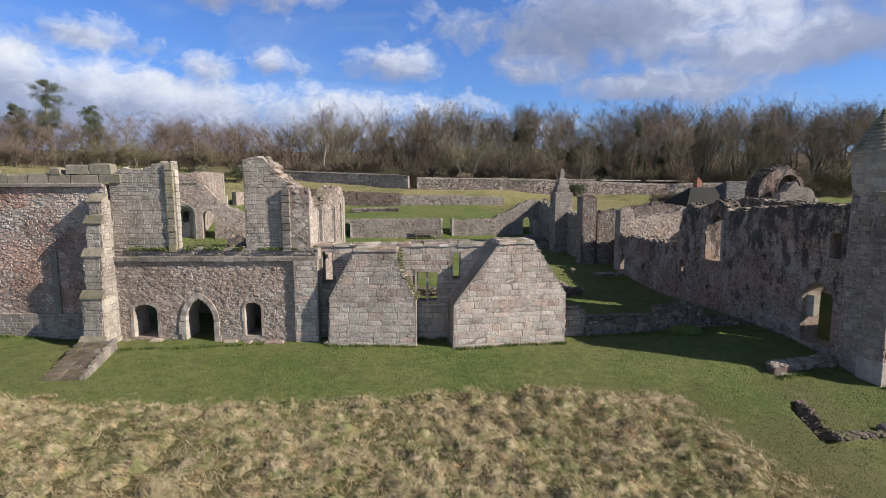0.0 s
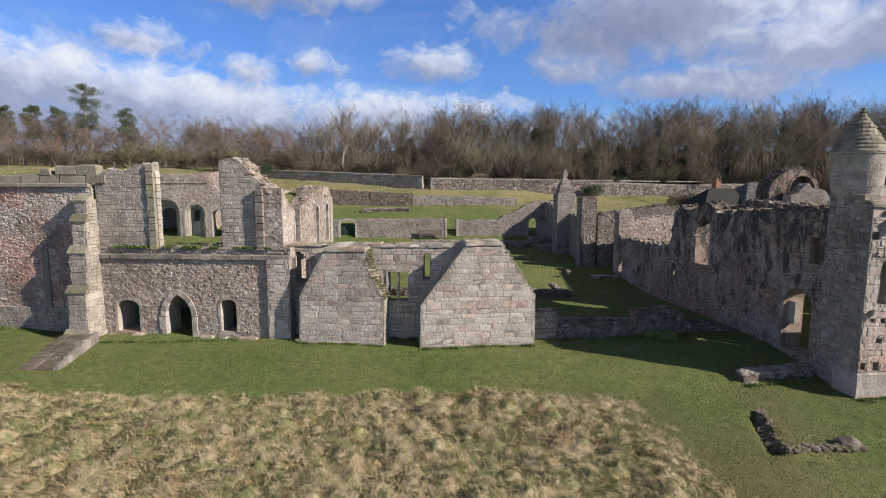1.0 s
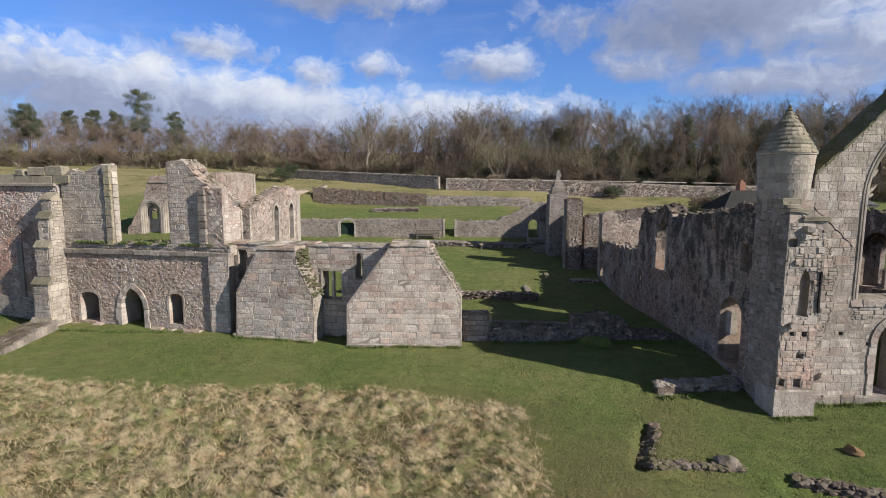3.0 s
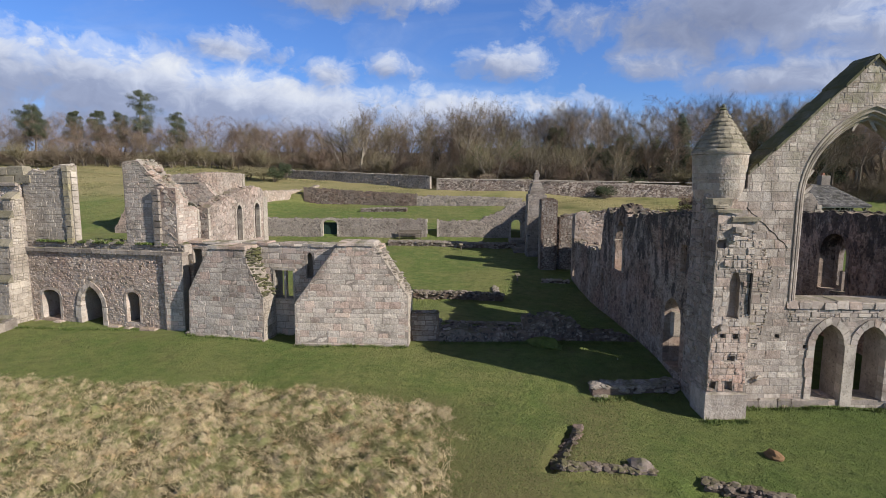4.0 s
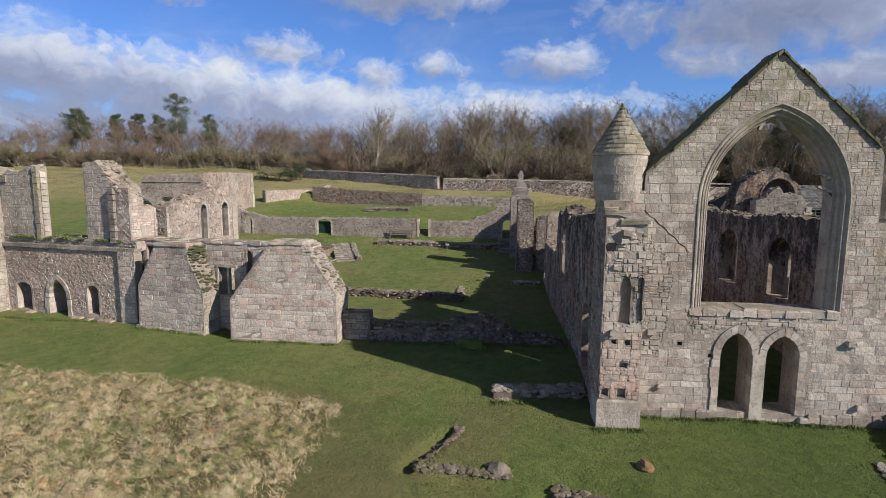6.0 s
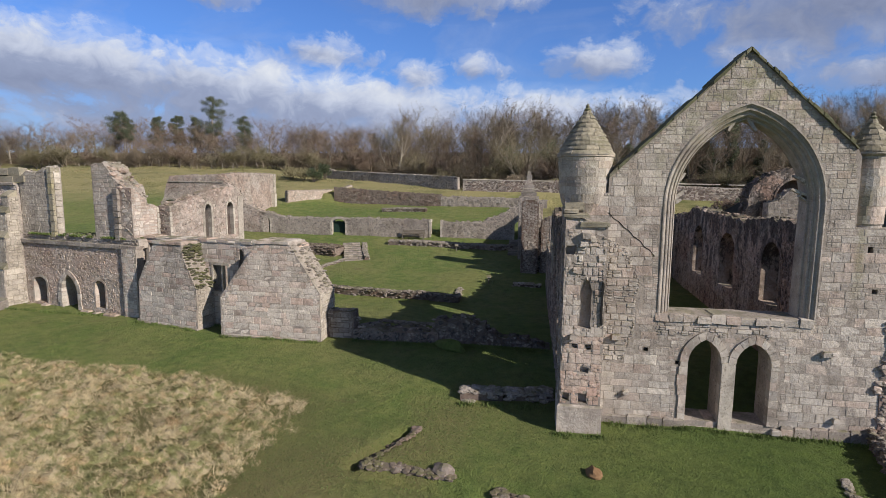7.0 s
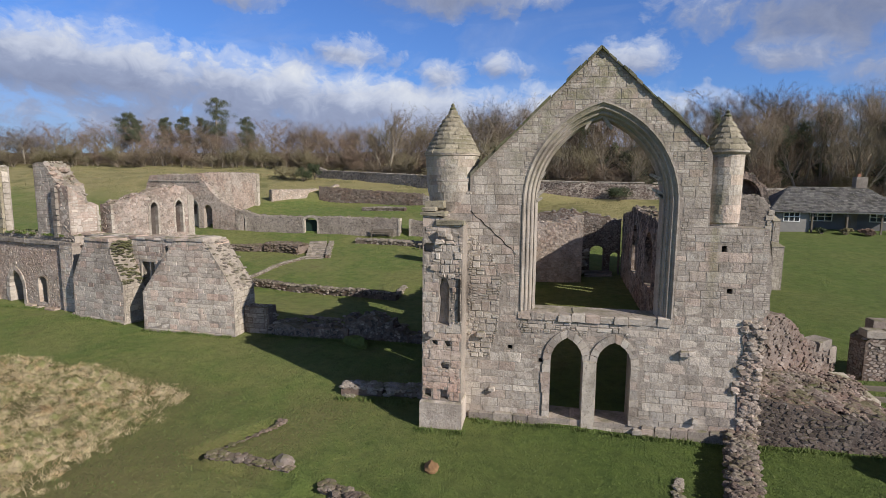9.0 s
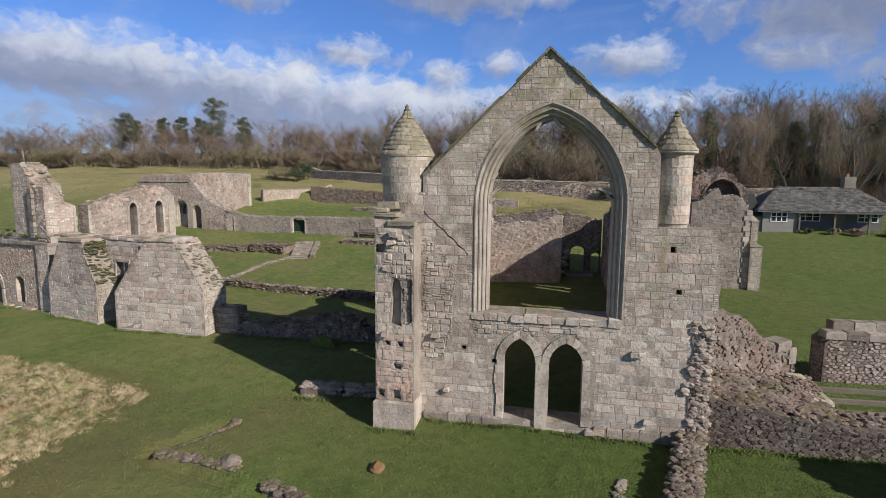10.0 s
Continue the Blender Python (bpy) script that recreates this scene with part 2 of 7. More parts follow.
MORTAR = stone("mortar", [(0.37, 0.325, 0.28), (0.41, 0.36, 0.31)], 0.5, 0, 0.5, 0.3)
REDMORTAR = stone("rubble_core", [(0.36, 0.305, 0.26), (0.39, 0.335, 0.29)], 0.4, 0, 0.5, 0.2, 0.25, 0.35)
EARTHY = stone("earth_stained_rubble", [(0.165, 0.133, 0.11), (0.215, 0.175, 0.148), (0.13, 0.106, 0.088), (0.19, 0.143, 0.115), (0.26, 0.228, 0.195)], 0.5, 0.0, 0.7, 0.2, 0.15)
REDRUBBLE = stone("reddish_rubble", [(0.195, 0.155, 0.135), (0.245, 0.20, 0.174), (0.15, 0.12, 0.104), (0.215, 0.16, 0.137), (0.29, 0.25, 0.22), (0.17, 0.133, 0.114)], 0.55, 0.0, 0.5, 0.3, 0.25, 0.2, 0, 0.6, 0.2)
DARKRED = stone("dark_reddish_rubble", [(0.18, 0.146, 0.126), (0.24, 0.198, 0.172), (0.14, 0.114, 0.099), (0.20, 0.155, 0.133), (0.29, 0.254, 0.226)], 0.55, 0.0, 0.6, 0.25, 0.15, 0.1, 0, 0.6, 0.2)
RUGGED = stone("grey_brown_rubble", [(0.36, 0.305, 0.262), (0.43, 0.37, 0.32), (0.28, 0.235, 0.20), (0.40, 0.32, 0.27), (0.47, 0.415, 0.365), (0.33, 0.28, 0.245)], 0.6, 0.25, 0.5, 0.4, 0.1, 0.2, spread=0.2, runs=8.0)
# Very dark tones carry the low wall's shade along with its staining.
SHADESTAINED = stone("blackened_rubble", [(0.125, 0.104, 0.092), (0.17, 0.142, 0.126), (0.09, 0.075, 0.067), (0.145, 0.115, 0.10), (0.23, 0.20, 0.18)], 0.5, 0.0, 0.6, 0.35, 0.1, 0.05, 0, 0.6, 0.25)
YELLOW = stone("lichen_stone", [(0.43, 0.39, 0.21), (0.42, 0.375, 0.29), (0.40, 0.36, 0.25)], 0.4, 0.2, 0.6, 0.5)
MOSSY = stone("mossy_coping", [(0.10, 0.105, 0.055), (0.16, 0.16, 0.09), (0.22, 0.205, 0.15), (0.08, 0.085, 0.045)], 0.4, 0.0, 0.9, 0.12)
CONE = stone("lichened_cone_stone", [(0.30, 0.27, 0.20), (0.38, 0.34, 0.26), (0.24, 0.22, 0.16)], 0.45, 0.0, 0.5, 0.3)

def plain(name, a, b, rough=0.8, scale=6.0, bump=0.3, metallic=0.0):
    def build(n):
        p = position(n)
        c = n.mix(n.noise(p, scale, 5, 0.65), (*a, 1), (*b, 1))
        c = n.mix(0.5, c, n.ramp(n.noise(p, scale * 0.15, 4, 0.6), [(0.3, 0.7), (0.7, 1.2)]), "MULTIPLY")
        return c, rough, n.noise(p, scale * 4, 5, 0.6), bump, 0.02
    return material(name, build)


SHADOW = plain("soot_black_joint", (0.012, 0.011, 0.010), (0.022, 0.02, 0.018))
TIMBER = plain("weathered_timber", (0.12, 0.10, 0.078), (0.22, 0.19, 0.15), 0.85, 9)
SLATE = stone("slate", [(0.075, 0.076, 0.078), (0.125, 0.124, 0.124), (0.18, 0.176, 0.172), (0.055, 0.056, 0.058)], 0.85, 0, 0.12, 0.5)
RENDER = plain("lime_render", (0.20, 0.19, 0.175), (0.31, 0.295, 0.275), 0.9, 2)
WHITE = plain("white_paint", (0.74, 0.74, 0.72), (0.82, 0.82, 0.80), 0.5, 8, 0.05)
BRICK = plain("red_brick", (0.30, 0.13, 0.08), (0.42, 0.22, 0.15), 0.9, 7)
SHADEGREEN = plain("green_painted_door", (0.012, 0.030, 0.022), (0.02, 0.045, 0.032), 0.6, 5, 0.1)
BARK = plain("bark", (0.13, 0.106, 0.078), (0.28, 0.23, 0.17), 0.95, 5, 0.5)
BARKGREY = plain("grey_bark", (0.18, 0.155, 0.118), (0.37, 0.318, 0.245), 0.95, 5, 0.5)


def glass_pane():
    def build(n):
        return (0.03, 0.035, 0.04, 1), 0.08, None, 0, 0
    return material("window_glass", build)


GLASS = glass_pane()


def leafy(name, stops, rough=0.75):
    def build(n):
        p = position(n)
        c = n.ramp(pick(n), [(i / max(1, len(stops) - 1), s) for i, s in enumerate(stops)])
        c = n.mix(0.6, c, n.ramp(n.noise(p, 0.35, 3, 0.5), [(0.3, 0.65), (0.7, 1.25)]), "MULTIPLY")
        return c, rough, None, 0, 0
    return material(name, build)


TWIG = leafy("bare_twigs", [(0.156, 0.121, 0.082), (0.217, 0.170, 0.117), (0.114, 0.088, 0.063), (0.274, 0.224, 0.156)], 0.9)
TWIGRED = leafy("reddish_twigs", [(0.189, 0.133, 0.096), (0.246, 0.174, 0.126), (0.142, 0.102, 0.076)], 0.9)
TWIGGREEN = leafy("mossy_twigs", [(0.156, 0.137, 0.074), (0.217, 0.192, 0.105), (0.122, 0.108, 0.061)], 0.9)
IVY = leafy("ivy_leaves", [(0.030, 0.042, 0.018), (0.045, 0.060, 0.026), (0.070, 0.084, 0.042)], 0.55)
NEEDLES = leafy("pine_needles", [(0.055, 0.07, 0.04), (0.085, 0.10, 0.06), (0.12, 0.135, 0.085)], 0.7)


def meadow(name, greener=0.0, depth=1.0):
    """Bleached grass: straw, brown hollows and green showing through, in patches; the dark noise paints in the hollows'
    shade.
    """
    def build(n):
        p = position(n)
        c = n.ramp(pick(n), [(0.0, (0.46, 0.375, 0.22)), (0.25, (0.53, 0.435, 0.27)), (0.5, (0.50, 0.41, 0.25)), (0.75, (0.57, 0.475, 0.305)), (1.0, (0.45, 0.375, 0.21))])
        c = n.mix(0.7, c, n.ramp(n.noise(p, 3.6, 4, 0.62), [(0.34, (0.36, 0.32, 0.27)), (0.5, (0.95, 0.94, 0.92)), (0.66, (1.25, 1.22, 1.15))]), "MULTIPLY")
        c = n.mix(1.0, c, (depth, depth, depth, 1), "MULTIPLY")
        c = n.mix(n.ramp(n.noise(p, 1.5, 3, 0.5), [(0.53, 0.0), (0.63, 0.6)]), c, n.mix(1.0, c, (1.05, 0.87, 0.76, 1), "MULTIPLY"))
        g1 = n.math("ADD", n.math("MULTIPLY", n.noise(p, 0.38, 3, 0.5), 0.3), n.math("MULTIPLY", n.noise(p, 3.4, 4, 0.6), 0.7))
        c = n.mix(n.ramp(g1, [(0.485 - greener, 0.0), (0.575 - greener, 0.8)]), c, n.mix(pick(n), (0.085, 0.12, 0.03, 1), (0.20, 0.21, 0.075, 1)))
        return c, 0.8, n.noise(p, 16.0, 5, 0.7), 0.6, 0.05
    return material(name, build)


STRAW = meadow("dry_grass")
# Straw copy darkened throughout by depth, painting in shade below the blades.
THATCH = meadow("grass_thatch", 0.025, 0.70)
ROUGH = meadow("rough_pasture", 0.07)
BLADE = leafy("grass_blades", [(0.085, 0.130, 0.028), (0.120, 0.162, 0.042), (0.150, 0.176, 0.060), (0.095, 0.142, 0.033)], 0.7)


def ground_material():
    def build(n):
        p = position(n)
        xyz = n.add("ShaderNodeSeparateXYZ", Vector=p)
        fine = n.noise(p, 9.0, 6, 0.7)
        mid = n.noise(p, 0.9, 5, 0.62)
        wide = n.noise(p, 0.14, 4, 0.6)
        c = n.mix(fine, (0.068, 0.106, 0.024, 1), (0.172, 0.224, 0.060, 1))
        c = n.mix(n.ramp(mid, [(0.44, 0.0), (0.72, 0.7)]), c, (0.215, 0.218, 0.075, 1))
        c = n.mix(n.ramp(wide, [(0.44, 0.0), (0.62, 0.55)]), c, (0.215, 0.205, 0.078, 1))
        worn = n.math("MULTIPLY", n.ramp(n.noise(p, 0.55, 5, 0.65), [(0.60, 0.0), (0.72, 0.7)]), n.ramp(fine, [(0.35, 0.2), (0.6, 1.0)]))
        c = n.mix(worn, c, (0.15, 0.115, 0.06, 1))
        lush = n.math("MULTIPLY", n.ramp(n.math("DIVIDE", n.math("ADD", xyz.outputs[0], n.math("MULTIPLY", mid, 8.0)), 100.0), [(0.22, 0.0), (0.31, 0.85)]), n.ramp(n.math("DIVIDE", xyz.outputs[1], 100.0), [(0.19, 1.0), (0.24, 0.0)]))
        south = n.math("MULTIPLY", n.ramp(n.math("DIVIDE", xyz.outputs[0], 100.0), [(0.315, 0.0), (0.34, 0.5)]), n.ramp(n.math("DIVIDE", xyz.outputs[1], 100.0), [(0.60, 1.0), (0.66, 0.0)]))
        c = n.mix(n.math("MAXIMUM", lush, south), c, n.mix(fine, (0.042, 0.072, 0.014, 1), (0.112, 0.160, 0.036, 1)))
        lumps = n.noise(p, 2.3, 5, 0.7)
        c = n.mix(0.85, c, n.ramp(lumps, [(0.30, (0.62, 0.66, 0.60)), (0.5, (1.0, 1.0, 1.0)), (0.70, (1.26, 1.22, 1.16))]), "MULTIPLY")
        # trodden line past the corner of the hall
        off = n.math("ABSOLUTE", n.math("ADD", n.math("SUBTRACT", n.math("MULTIPLY", xyz.outputs[0], 0.76), n.math("MULTIPLY", xyz.outputs[1], 0.65)), n.math("ADD", -2.6, n.math("MULTIPLY", n.math("SUBTRACT", n.noise(p, 0.3, 4, 0.6), 0.5), 5.0))))
        along = n.math("ADD", n.math("MULTIPLY", xyz.outputs[0], 0.65), n.math("MULTIPLY", xyz.outputs[1], 0.76))
        trod = n.math("MULTIPLY", n.math("MULTIPLY", n.ramp(n.math("DIVIDE", off, 4.0), [(0.1, 0.75), (0.6, 0.0)]), n.ramp(n.math("DIVIDE", along, 40.0), [(0.30, 0.0), (0.42, 1.0), (0.62, 1.0), (0.70, 0.0)])), n.ramp(fine, [(0.35, 0.3), (0.6, 1.0)]))
        c = n.mix(trod, c, (0.165, 0.14, 0.062, 1))
        # rough pasture higher up the hill, leaf litter under the wood
        rise = n.ramp(n.math("DIVIDE", n.math("ADD", xyz.outputs[2], n.math("MULTIPLY", n.noise(p, 0.12, 5, 0.6), 4.0)), 20.0), [(0.36, 0.0), (0.44, 0.85)])
        upper = n.math("MULTIPLY", n.ramp(n.math("DIVIDE", n.math("ADD", xyz.outputs[1], n.math("MULTIPLY", mid, 6.0)), 100.0), [(0.60, 0.0), (0.645, 0.85)]), n.ramp(n.math("DIVIDE", xyz.outputs[0], 100.0), [(0.175, 0.0), (0.21, 1.0), (0.40, 1.0), (0.43, 0.0)]))
        rise = n.math("MAXIMUM", rise, upper)
        c = n.mix(rise, c, n.mix(n.ramp(n.math("ADD", n.math("MULTIPLY", n.noise(p, 0.13, 4, 0.6), 0.6), n.math("MULTIPLY", n.noise(n.scaled(p, (0.5, 1.4, 1.0)), 0.7, 5, 0.65), 0.4)), [(0.30, 0.0), (0.50, 1.0)]), (0.085, 0.10, 0.032, 1), (0.31, 0.265, 0.125, 1)))
        litter = n.ramp(n.math("DIVIDE", n.math("ADD", xyz.outputs[2], n.math("MULTIPLY", n.noise(p, 0.2, 4, 0.6), 3.0)), 20.0), [(0.60, 0.0), (0.70, 0.9)])
        far_ = n.math("MULTIPLY", n.ramp(n.math("DIVIDE", n.math("ADD", xyz.outputs[0], n.math("MULTIPLY", mid, 1.0)), 100.0), [(0.10, 1.0), (0.16, 0.0)], "LINEAR"), n.ramp(n.math("DIVIDE", xyz.outputs[1], 100.0), [(0.17, 1.0), (0.19, 0.0)]))
        c = n.mix(far_, c, n.mix(fine, (0.07, 0.075, 0.025, 1), (0.20, 0.165, 0.075, 1)))
        c = n.mix(litter, c, n.mix(fine, (0.05, 0.035, 0.02, 1), (0.14, 0.10, 0.06, 1)))
        h = n.math("ADD", n.noise(p, 14.0, 6, 0.75), n.math("MULTIPLY", n.noise(p, 4.0, 5, 0.7), 1.6))
        return c, 0.95, h, 0.9, 0.12
    return material("turf", build)


TURF = ground_material()


# ---- building helpers ----
def mesh_of(name, verts, faces, mat, smooth=False):
    me = bpy.data.meshes.new(name)
    me.from_pydata([tuple(v) for v in verts], [], [tuple(f) for f in faces])
    me.materials.append(mat)
    if smooth:
        me.polygons.foreach_set("use_smooth", [True] * len(me.polygons))
    me.update()
    return me


def place(name, data, parent=None, m=None):
    ob = new(name, data)
    if parent is not None:
        ob.parent = parent
    if m is not None:
        ob.matrix_basis = m
    return ob


def thing(name, x, y, turn, label, category, group="", z=0.0):
    ob = new(name)
    ob.empty_display_size = 0.3
    ob.matrix_basis = pose(x, y, z, 0, 0, turn)
    return tagged(ob, label, category, group)


G = (1 + 5 ** 0.5) / 2
ICO_V = [Vector(v).normalized() for v in ((-1, G, 0), (1, G, 0), (-1, -G, 0), (1, -G, 0), (0, -1, G), (0, 1, G), (0, -1, -G), (0, 1, -G), (G, 0, -1), (G, 0, 1), (-G, 0, -1), (-G, 0, 1))]
ICO_F = [(0, 11, 5), (0, 5, 1), (0, 1, 7), (0, 7, 10), (0, 10, 11), (1, 5, 9), (5, 11, 4), (11, 10, 2), (10, 7, 6), (7, 1, 8), (3, 9, 4), (3, 4, 2), (3, 2, 6), (3, 6, 8), (3, 8, 9), (4, 9, 5), (2, 4, 11), (6, 2, 10), (8, 6, 7), (9, 8, 1)]


class Solid:
    """Collects boxes, prisms and stones for one mesh."""

    def __init__(self):
        self.v, self.f, self.marks = [], [], []

    def add(self, verts, faces):
        n = len(self.v)
        self.marks.append((n, len(self.f)))
        self.v.extend(verts)
        self.f.extend([tuple(i + n for i in f) for f in faces])
        return self

    def box(self, u0, u1, v0, v1, z0, z1, bevel=0.0, jitter=0.0):
        j = lambda: random.uniform(-jitter, jitter) if jitter else 0.0
        if bevel:
            b = bevel
            vs = []
            for z, i in ((z0, 0), (z1 - b, 0), (z1, b)):
                vs += [(u0 + i + j(), v0 + i + j(), z + j()), (u1 - i + j(), v0 + i + j(), z + j()), (u1 - i + j(), v1 - i + j(), z + j()), (u0 + i + j(), v1 - i + j(), z + j())]
            fs = [(3, 2, 1, 0), (8, 9, 10, 11)]
            for a in (0, 4):
                fs += [(a + i, a + (i + 1) % 4, a + 4 + (i + 1) % 4, a + 4 + i) for i in range(4)]
            return self.add(vs, fs)
        vs = [(u + j(), v + j(), z + j()) for z in (z0, z1) for u, v in ((u0, v0), (u1, v0), (u1, v1), (u0, v1))]
        return self.add(vs, [(3, 2, 1, 0), (4, 5, 6, 7), (0, 1, 5, 4), (1, 2, 6, 5), (2, 3, 7, 6), (3, 0, 4, 7)])

    def prism(self, outline, v0, v1, holes=()):
        """An upright slab: the outline (u, z) with holes, from depth v0 to v1."""
        loops = [list(outline)] + [list(h) for h in holes]
        flat = [p for loop in loops for p in loop]
        n = len(flat)
        tris = tessellate([[Vector((a, b, 0)) for a, b in loop] for loop in loops])
        verts = [(a, v0, b) for a, b in flat] + [(a, v1, b) for a, b in flat]
        faces = [t for t in tris] + [tuple(i + n for i in reversed(t)) for t in tris]
        at = 0
        for loop in loops:
            m = len(loop)
            faces += [(at + i, at + (i + 1) % m, at + (i + 1) % m + n, at + i + n) for i in range(m)]
            at += m
        return self.add(verts, faces)

    def rock(self, c, s, turn=None):
        """A rough stone about s across."""
        m = Euler((random.uniform(-.6, .6), random.uniform(-.6, .6), random.uniform(0, 6.3))).to_matrix()
        vs = []
        for q in ICO_V:
            k_ = random.uniform(0.46, 0.72)
            p = m @ Vector((max(-.31, min(.31, q[0] * k_)) * 1.5, max(-.30, min(.30, q[1] * k_)) * 1.45, max(-.27, min(.27, q[2] * k_)) * 1.4))
            vs.append((c[0] + p.x * s[0], c[1] + p.y * s[1], c[2] + p.z * s[2]))
        return self.add(vs, ICO_F)

    def each(self, name, mat, parent=None):
        """Every shape collected so far as an object of its own."""
        ends = self.marks[1:] + [(len(self.v), len(self.f))]
        for (a, fa), (b, fb) in zip(self.marks, ends):
            piece = Solid()
            piece.v, piece.f = self.v[a:b], [tuple(i - a for i in f) for f in self.f[fa:fb]]
            piece.put(name, mat, parent)

    def put(self, name, mat, parent=None, m=None, label="", smooth=False):
        me = mesh_of(name, self.v, self.f, mat, smooth)
        bm = bmesh.new()
        bm.from_mesh(me)
        bmesh.ops.recalc_face_normals(bm, faces=bm.faces)
        bm.to_mesh(me)
        bm.free()
        ob = place(name, me, parent, m)
        return tagged(ob, label) if label else ob


from mathutils.geometry import tessellate_polygon as tessellate


def jag(points, amp=0.1, step=0.28):
    """A ruined edge along a polyline: short uneven steps."""
    out = []
    for (a, b), (c, d) in zip(points, points[1:]):
        n = max(1, int(math.hypot(c - a, d - b) / step))
        for i in range(n):
            t = i / n
            r = amp if (i or out) else 0
            out.append((a + (c - a) * t + random.uniform(-r, r) * 0.6, b + (d - b) * t + random.uniform(-r, r)))
    out.append(points[-1])
    return out


def arch(u0, u1, z0, spring, apex, n=7):
    """The outline of a pointed or round-headed opening, from its left foot round to its right foot."""
    h, rise, mid = (u1 - u0) / 2, apex - spring, (u0 + u1) / 2
    if rise <= h * 1.02:
        top = [(mid - h * math.cos(math.pi * i / (2 * n)), spring + rise * math.sin(math.pi * i / (2 * n))) for i in range(2 * n + 1)]
    else:
        r = (h * h + rise * rise) / (2 * h)
        end = math.asin(min(1, rise / r))
        left = [(u0 + r - r * math.cos(end * i / n), spring + r * math.sin(end * i / n)) for i in range(n + 1)]
        top = left + [(2 * mid - u, z) for u, z in reversed(left[:-1])]
    return [(u0, z0)] + top + [(u1, z0)]


def inside(px, pz, loops):
    """Even-odd test for arrays of points."""
    hit = np.zeros(px.shape, bool)
    for loop in loops:
        for (a, b), (c, d) in zip(loop, loop[1:] + loop[:1]):
            if b == d:
                continue
            cross = ((b > pz) != (d > pz)) & (px < (c - a) * (pz - b) / (d - b) + a)
            hit ^= cross
    return hit


def courses(loops, course, length, gap=0.012, ragged=0.0, split=2):
    """Stones (u0, u1, z0, z1) laid in courses inside an outline with holes."""
    us = [p[0] for p in loops[0]]
    zs = [p[1] for p in loops[0]]
    z, rects = min(zs), []
    while z < max(zs):
        h = random.uniform(*course)
        u = min(us) - random.uniform(0, length[1])
        while u < max(us):
            w = random.uniform(*length)
            dz = random.uniform(-ragged, ragged)
            if ragged and random.random() < 0.32 and h > 0.17:
                f = random.uniform(0.35, 0.65)
                rects.append((u + gap, u + w - gap, z + gap + dz, z + h * f - gap * .5 + dz))
                rects.append((u + gap, u + w - gap, z + h * f + gap * .5 + dz, z + h - gap + dz))
            elif ragged and random.random() < 0.12:
                rects.append((u + gap, u + w - gap, z + gap, z + h * 1.45 - gap))
            else:
                rects.append((u + gap, u + w - gap, z + gap + dz, z + h - gap + dz))
            u += w
        z += h
    return clip(rects, loops, split)


def clip(rects, loops, split=2):
    r = np.array(rects)
    if len(r) == 0:
        return []
    ok = np.ones(len(r), bool)
    some = np.zeros(len(r), bool)
    for a, b in ((0, 2), (1, 2), (0, 3), (1, 3)):
        i = inside(r[:, a], r[:, b], loops)
        ok &= i
        some |= i
    i = inside((r[:, 0] + r[:, 1]) / 2, (r[:, 2] + r[:, 3]) / 2, loops)
    ok &= i
    out = [tuple(q) for q in r[ok]]
    if split:
        parts = []
        for a, b, c, d in r[(some | i) & ~ok]:
            mu, mz, g = (a + b) / 2, (c + d) / 2, 0.002
            parts += [(a, mu - g, c, mz - g), (mu + g, b, c, mz - g), (a, mu - g, mz + g, d), (mu + g, b, mz + g, d)]
        out += clip(parts, loops, int(split) - 1)
    return out


def face_stones(rects, v=0.0, proud=(0.015, 0.04), bevel=0.02, wobble=0.0):
    """Joined stones standing proud of a face at depth v; the face looks along -v."""
    s = Solid()
    for a, b, c, d in rects:
        p = v - random.uniform(*proud)
        e = min(bevel, (b - a) * 0.25, (d - c) * 0.25)
        w = lambda: random.uniform(-wobble, wobble)
        back = [(a + w(), v + 0.02, c + w()), (b + w(), v + 0.02, c + w()), (b + w(), v + 0.02, d + w()), (a + w(), v + 0.02, d + w())]
        cu, cz = (a + b) / 2, (c + d) / 2
        if wobble > 0.01:
            t = random.gauss(0, 0.07)
            back = [(cu + (u - cu) - (z - cz) * t, y, cz + (z - cz) + (u - cu) * t) for u, y, z in back]
        front = []
        for u, _, z in back:
            front.append((u + (e if u < cu else -e) + w() * 0.5, p + w() * 0.5, z + (e if z < cz else -e) + w() * 0.5))
        s.add(back + front, [(4, 5, 6, 7), (0, 1, 5, 4), (1, 2, 6, 5), (2, 3, 7, 6), (3, 0, 4, 7)])
    return s


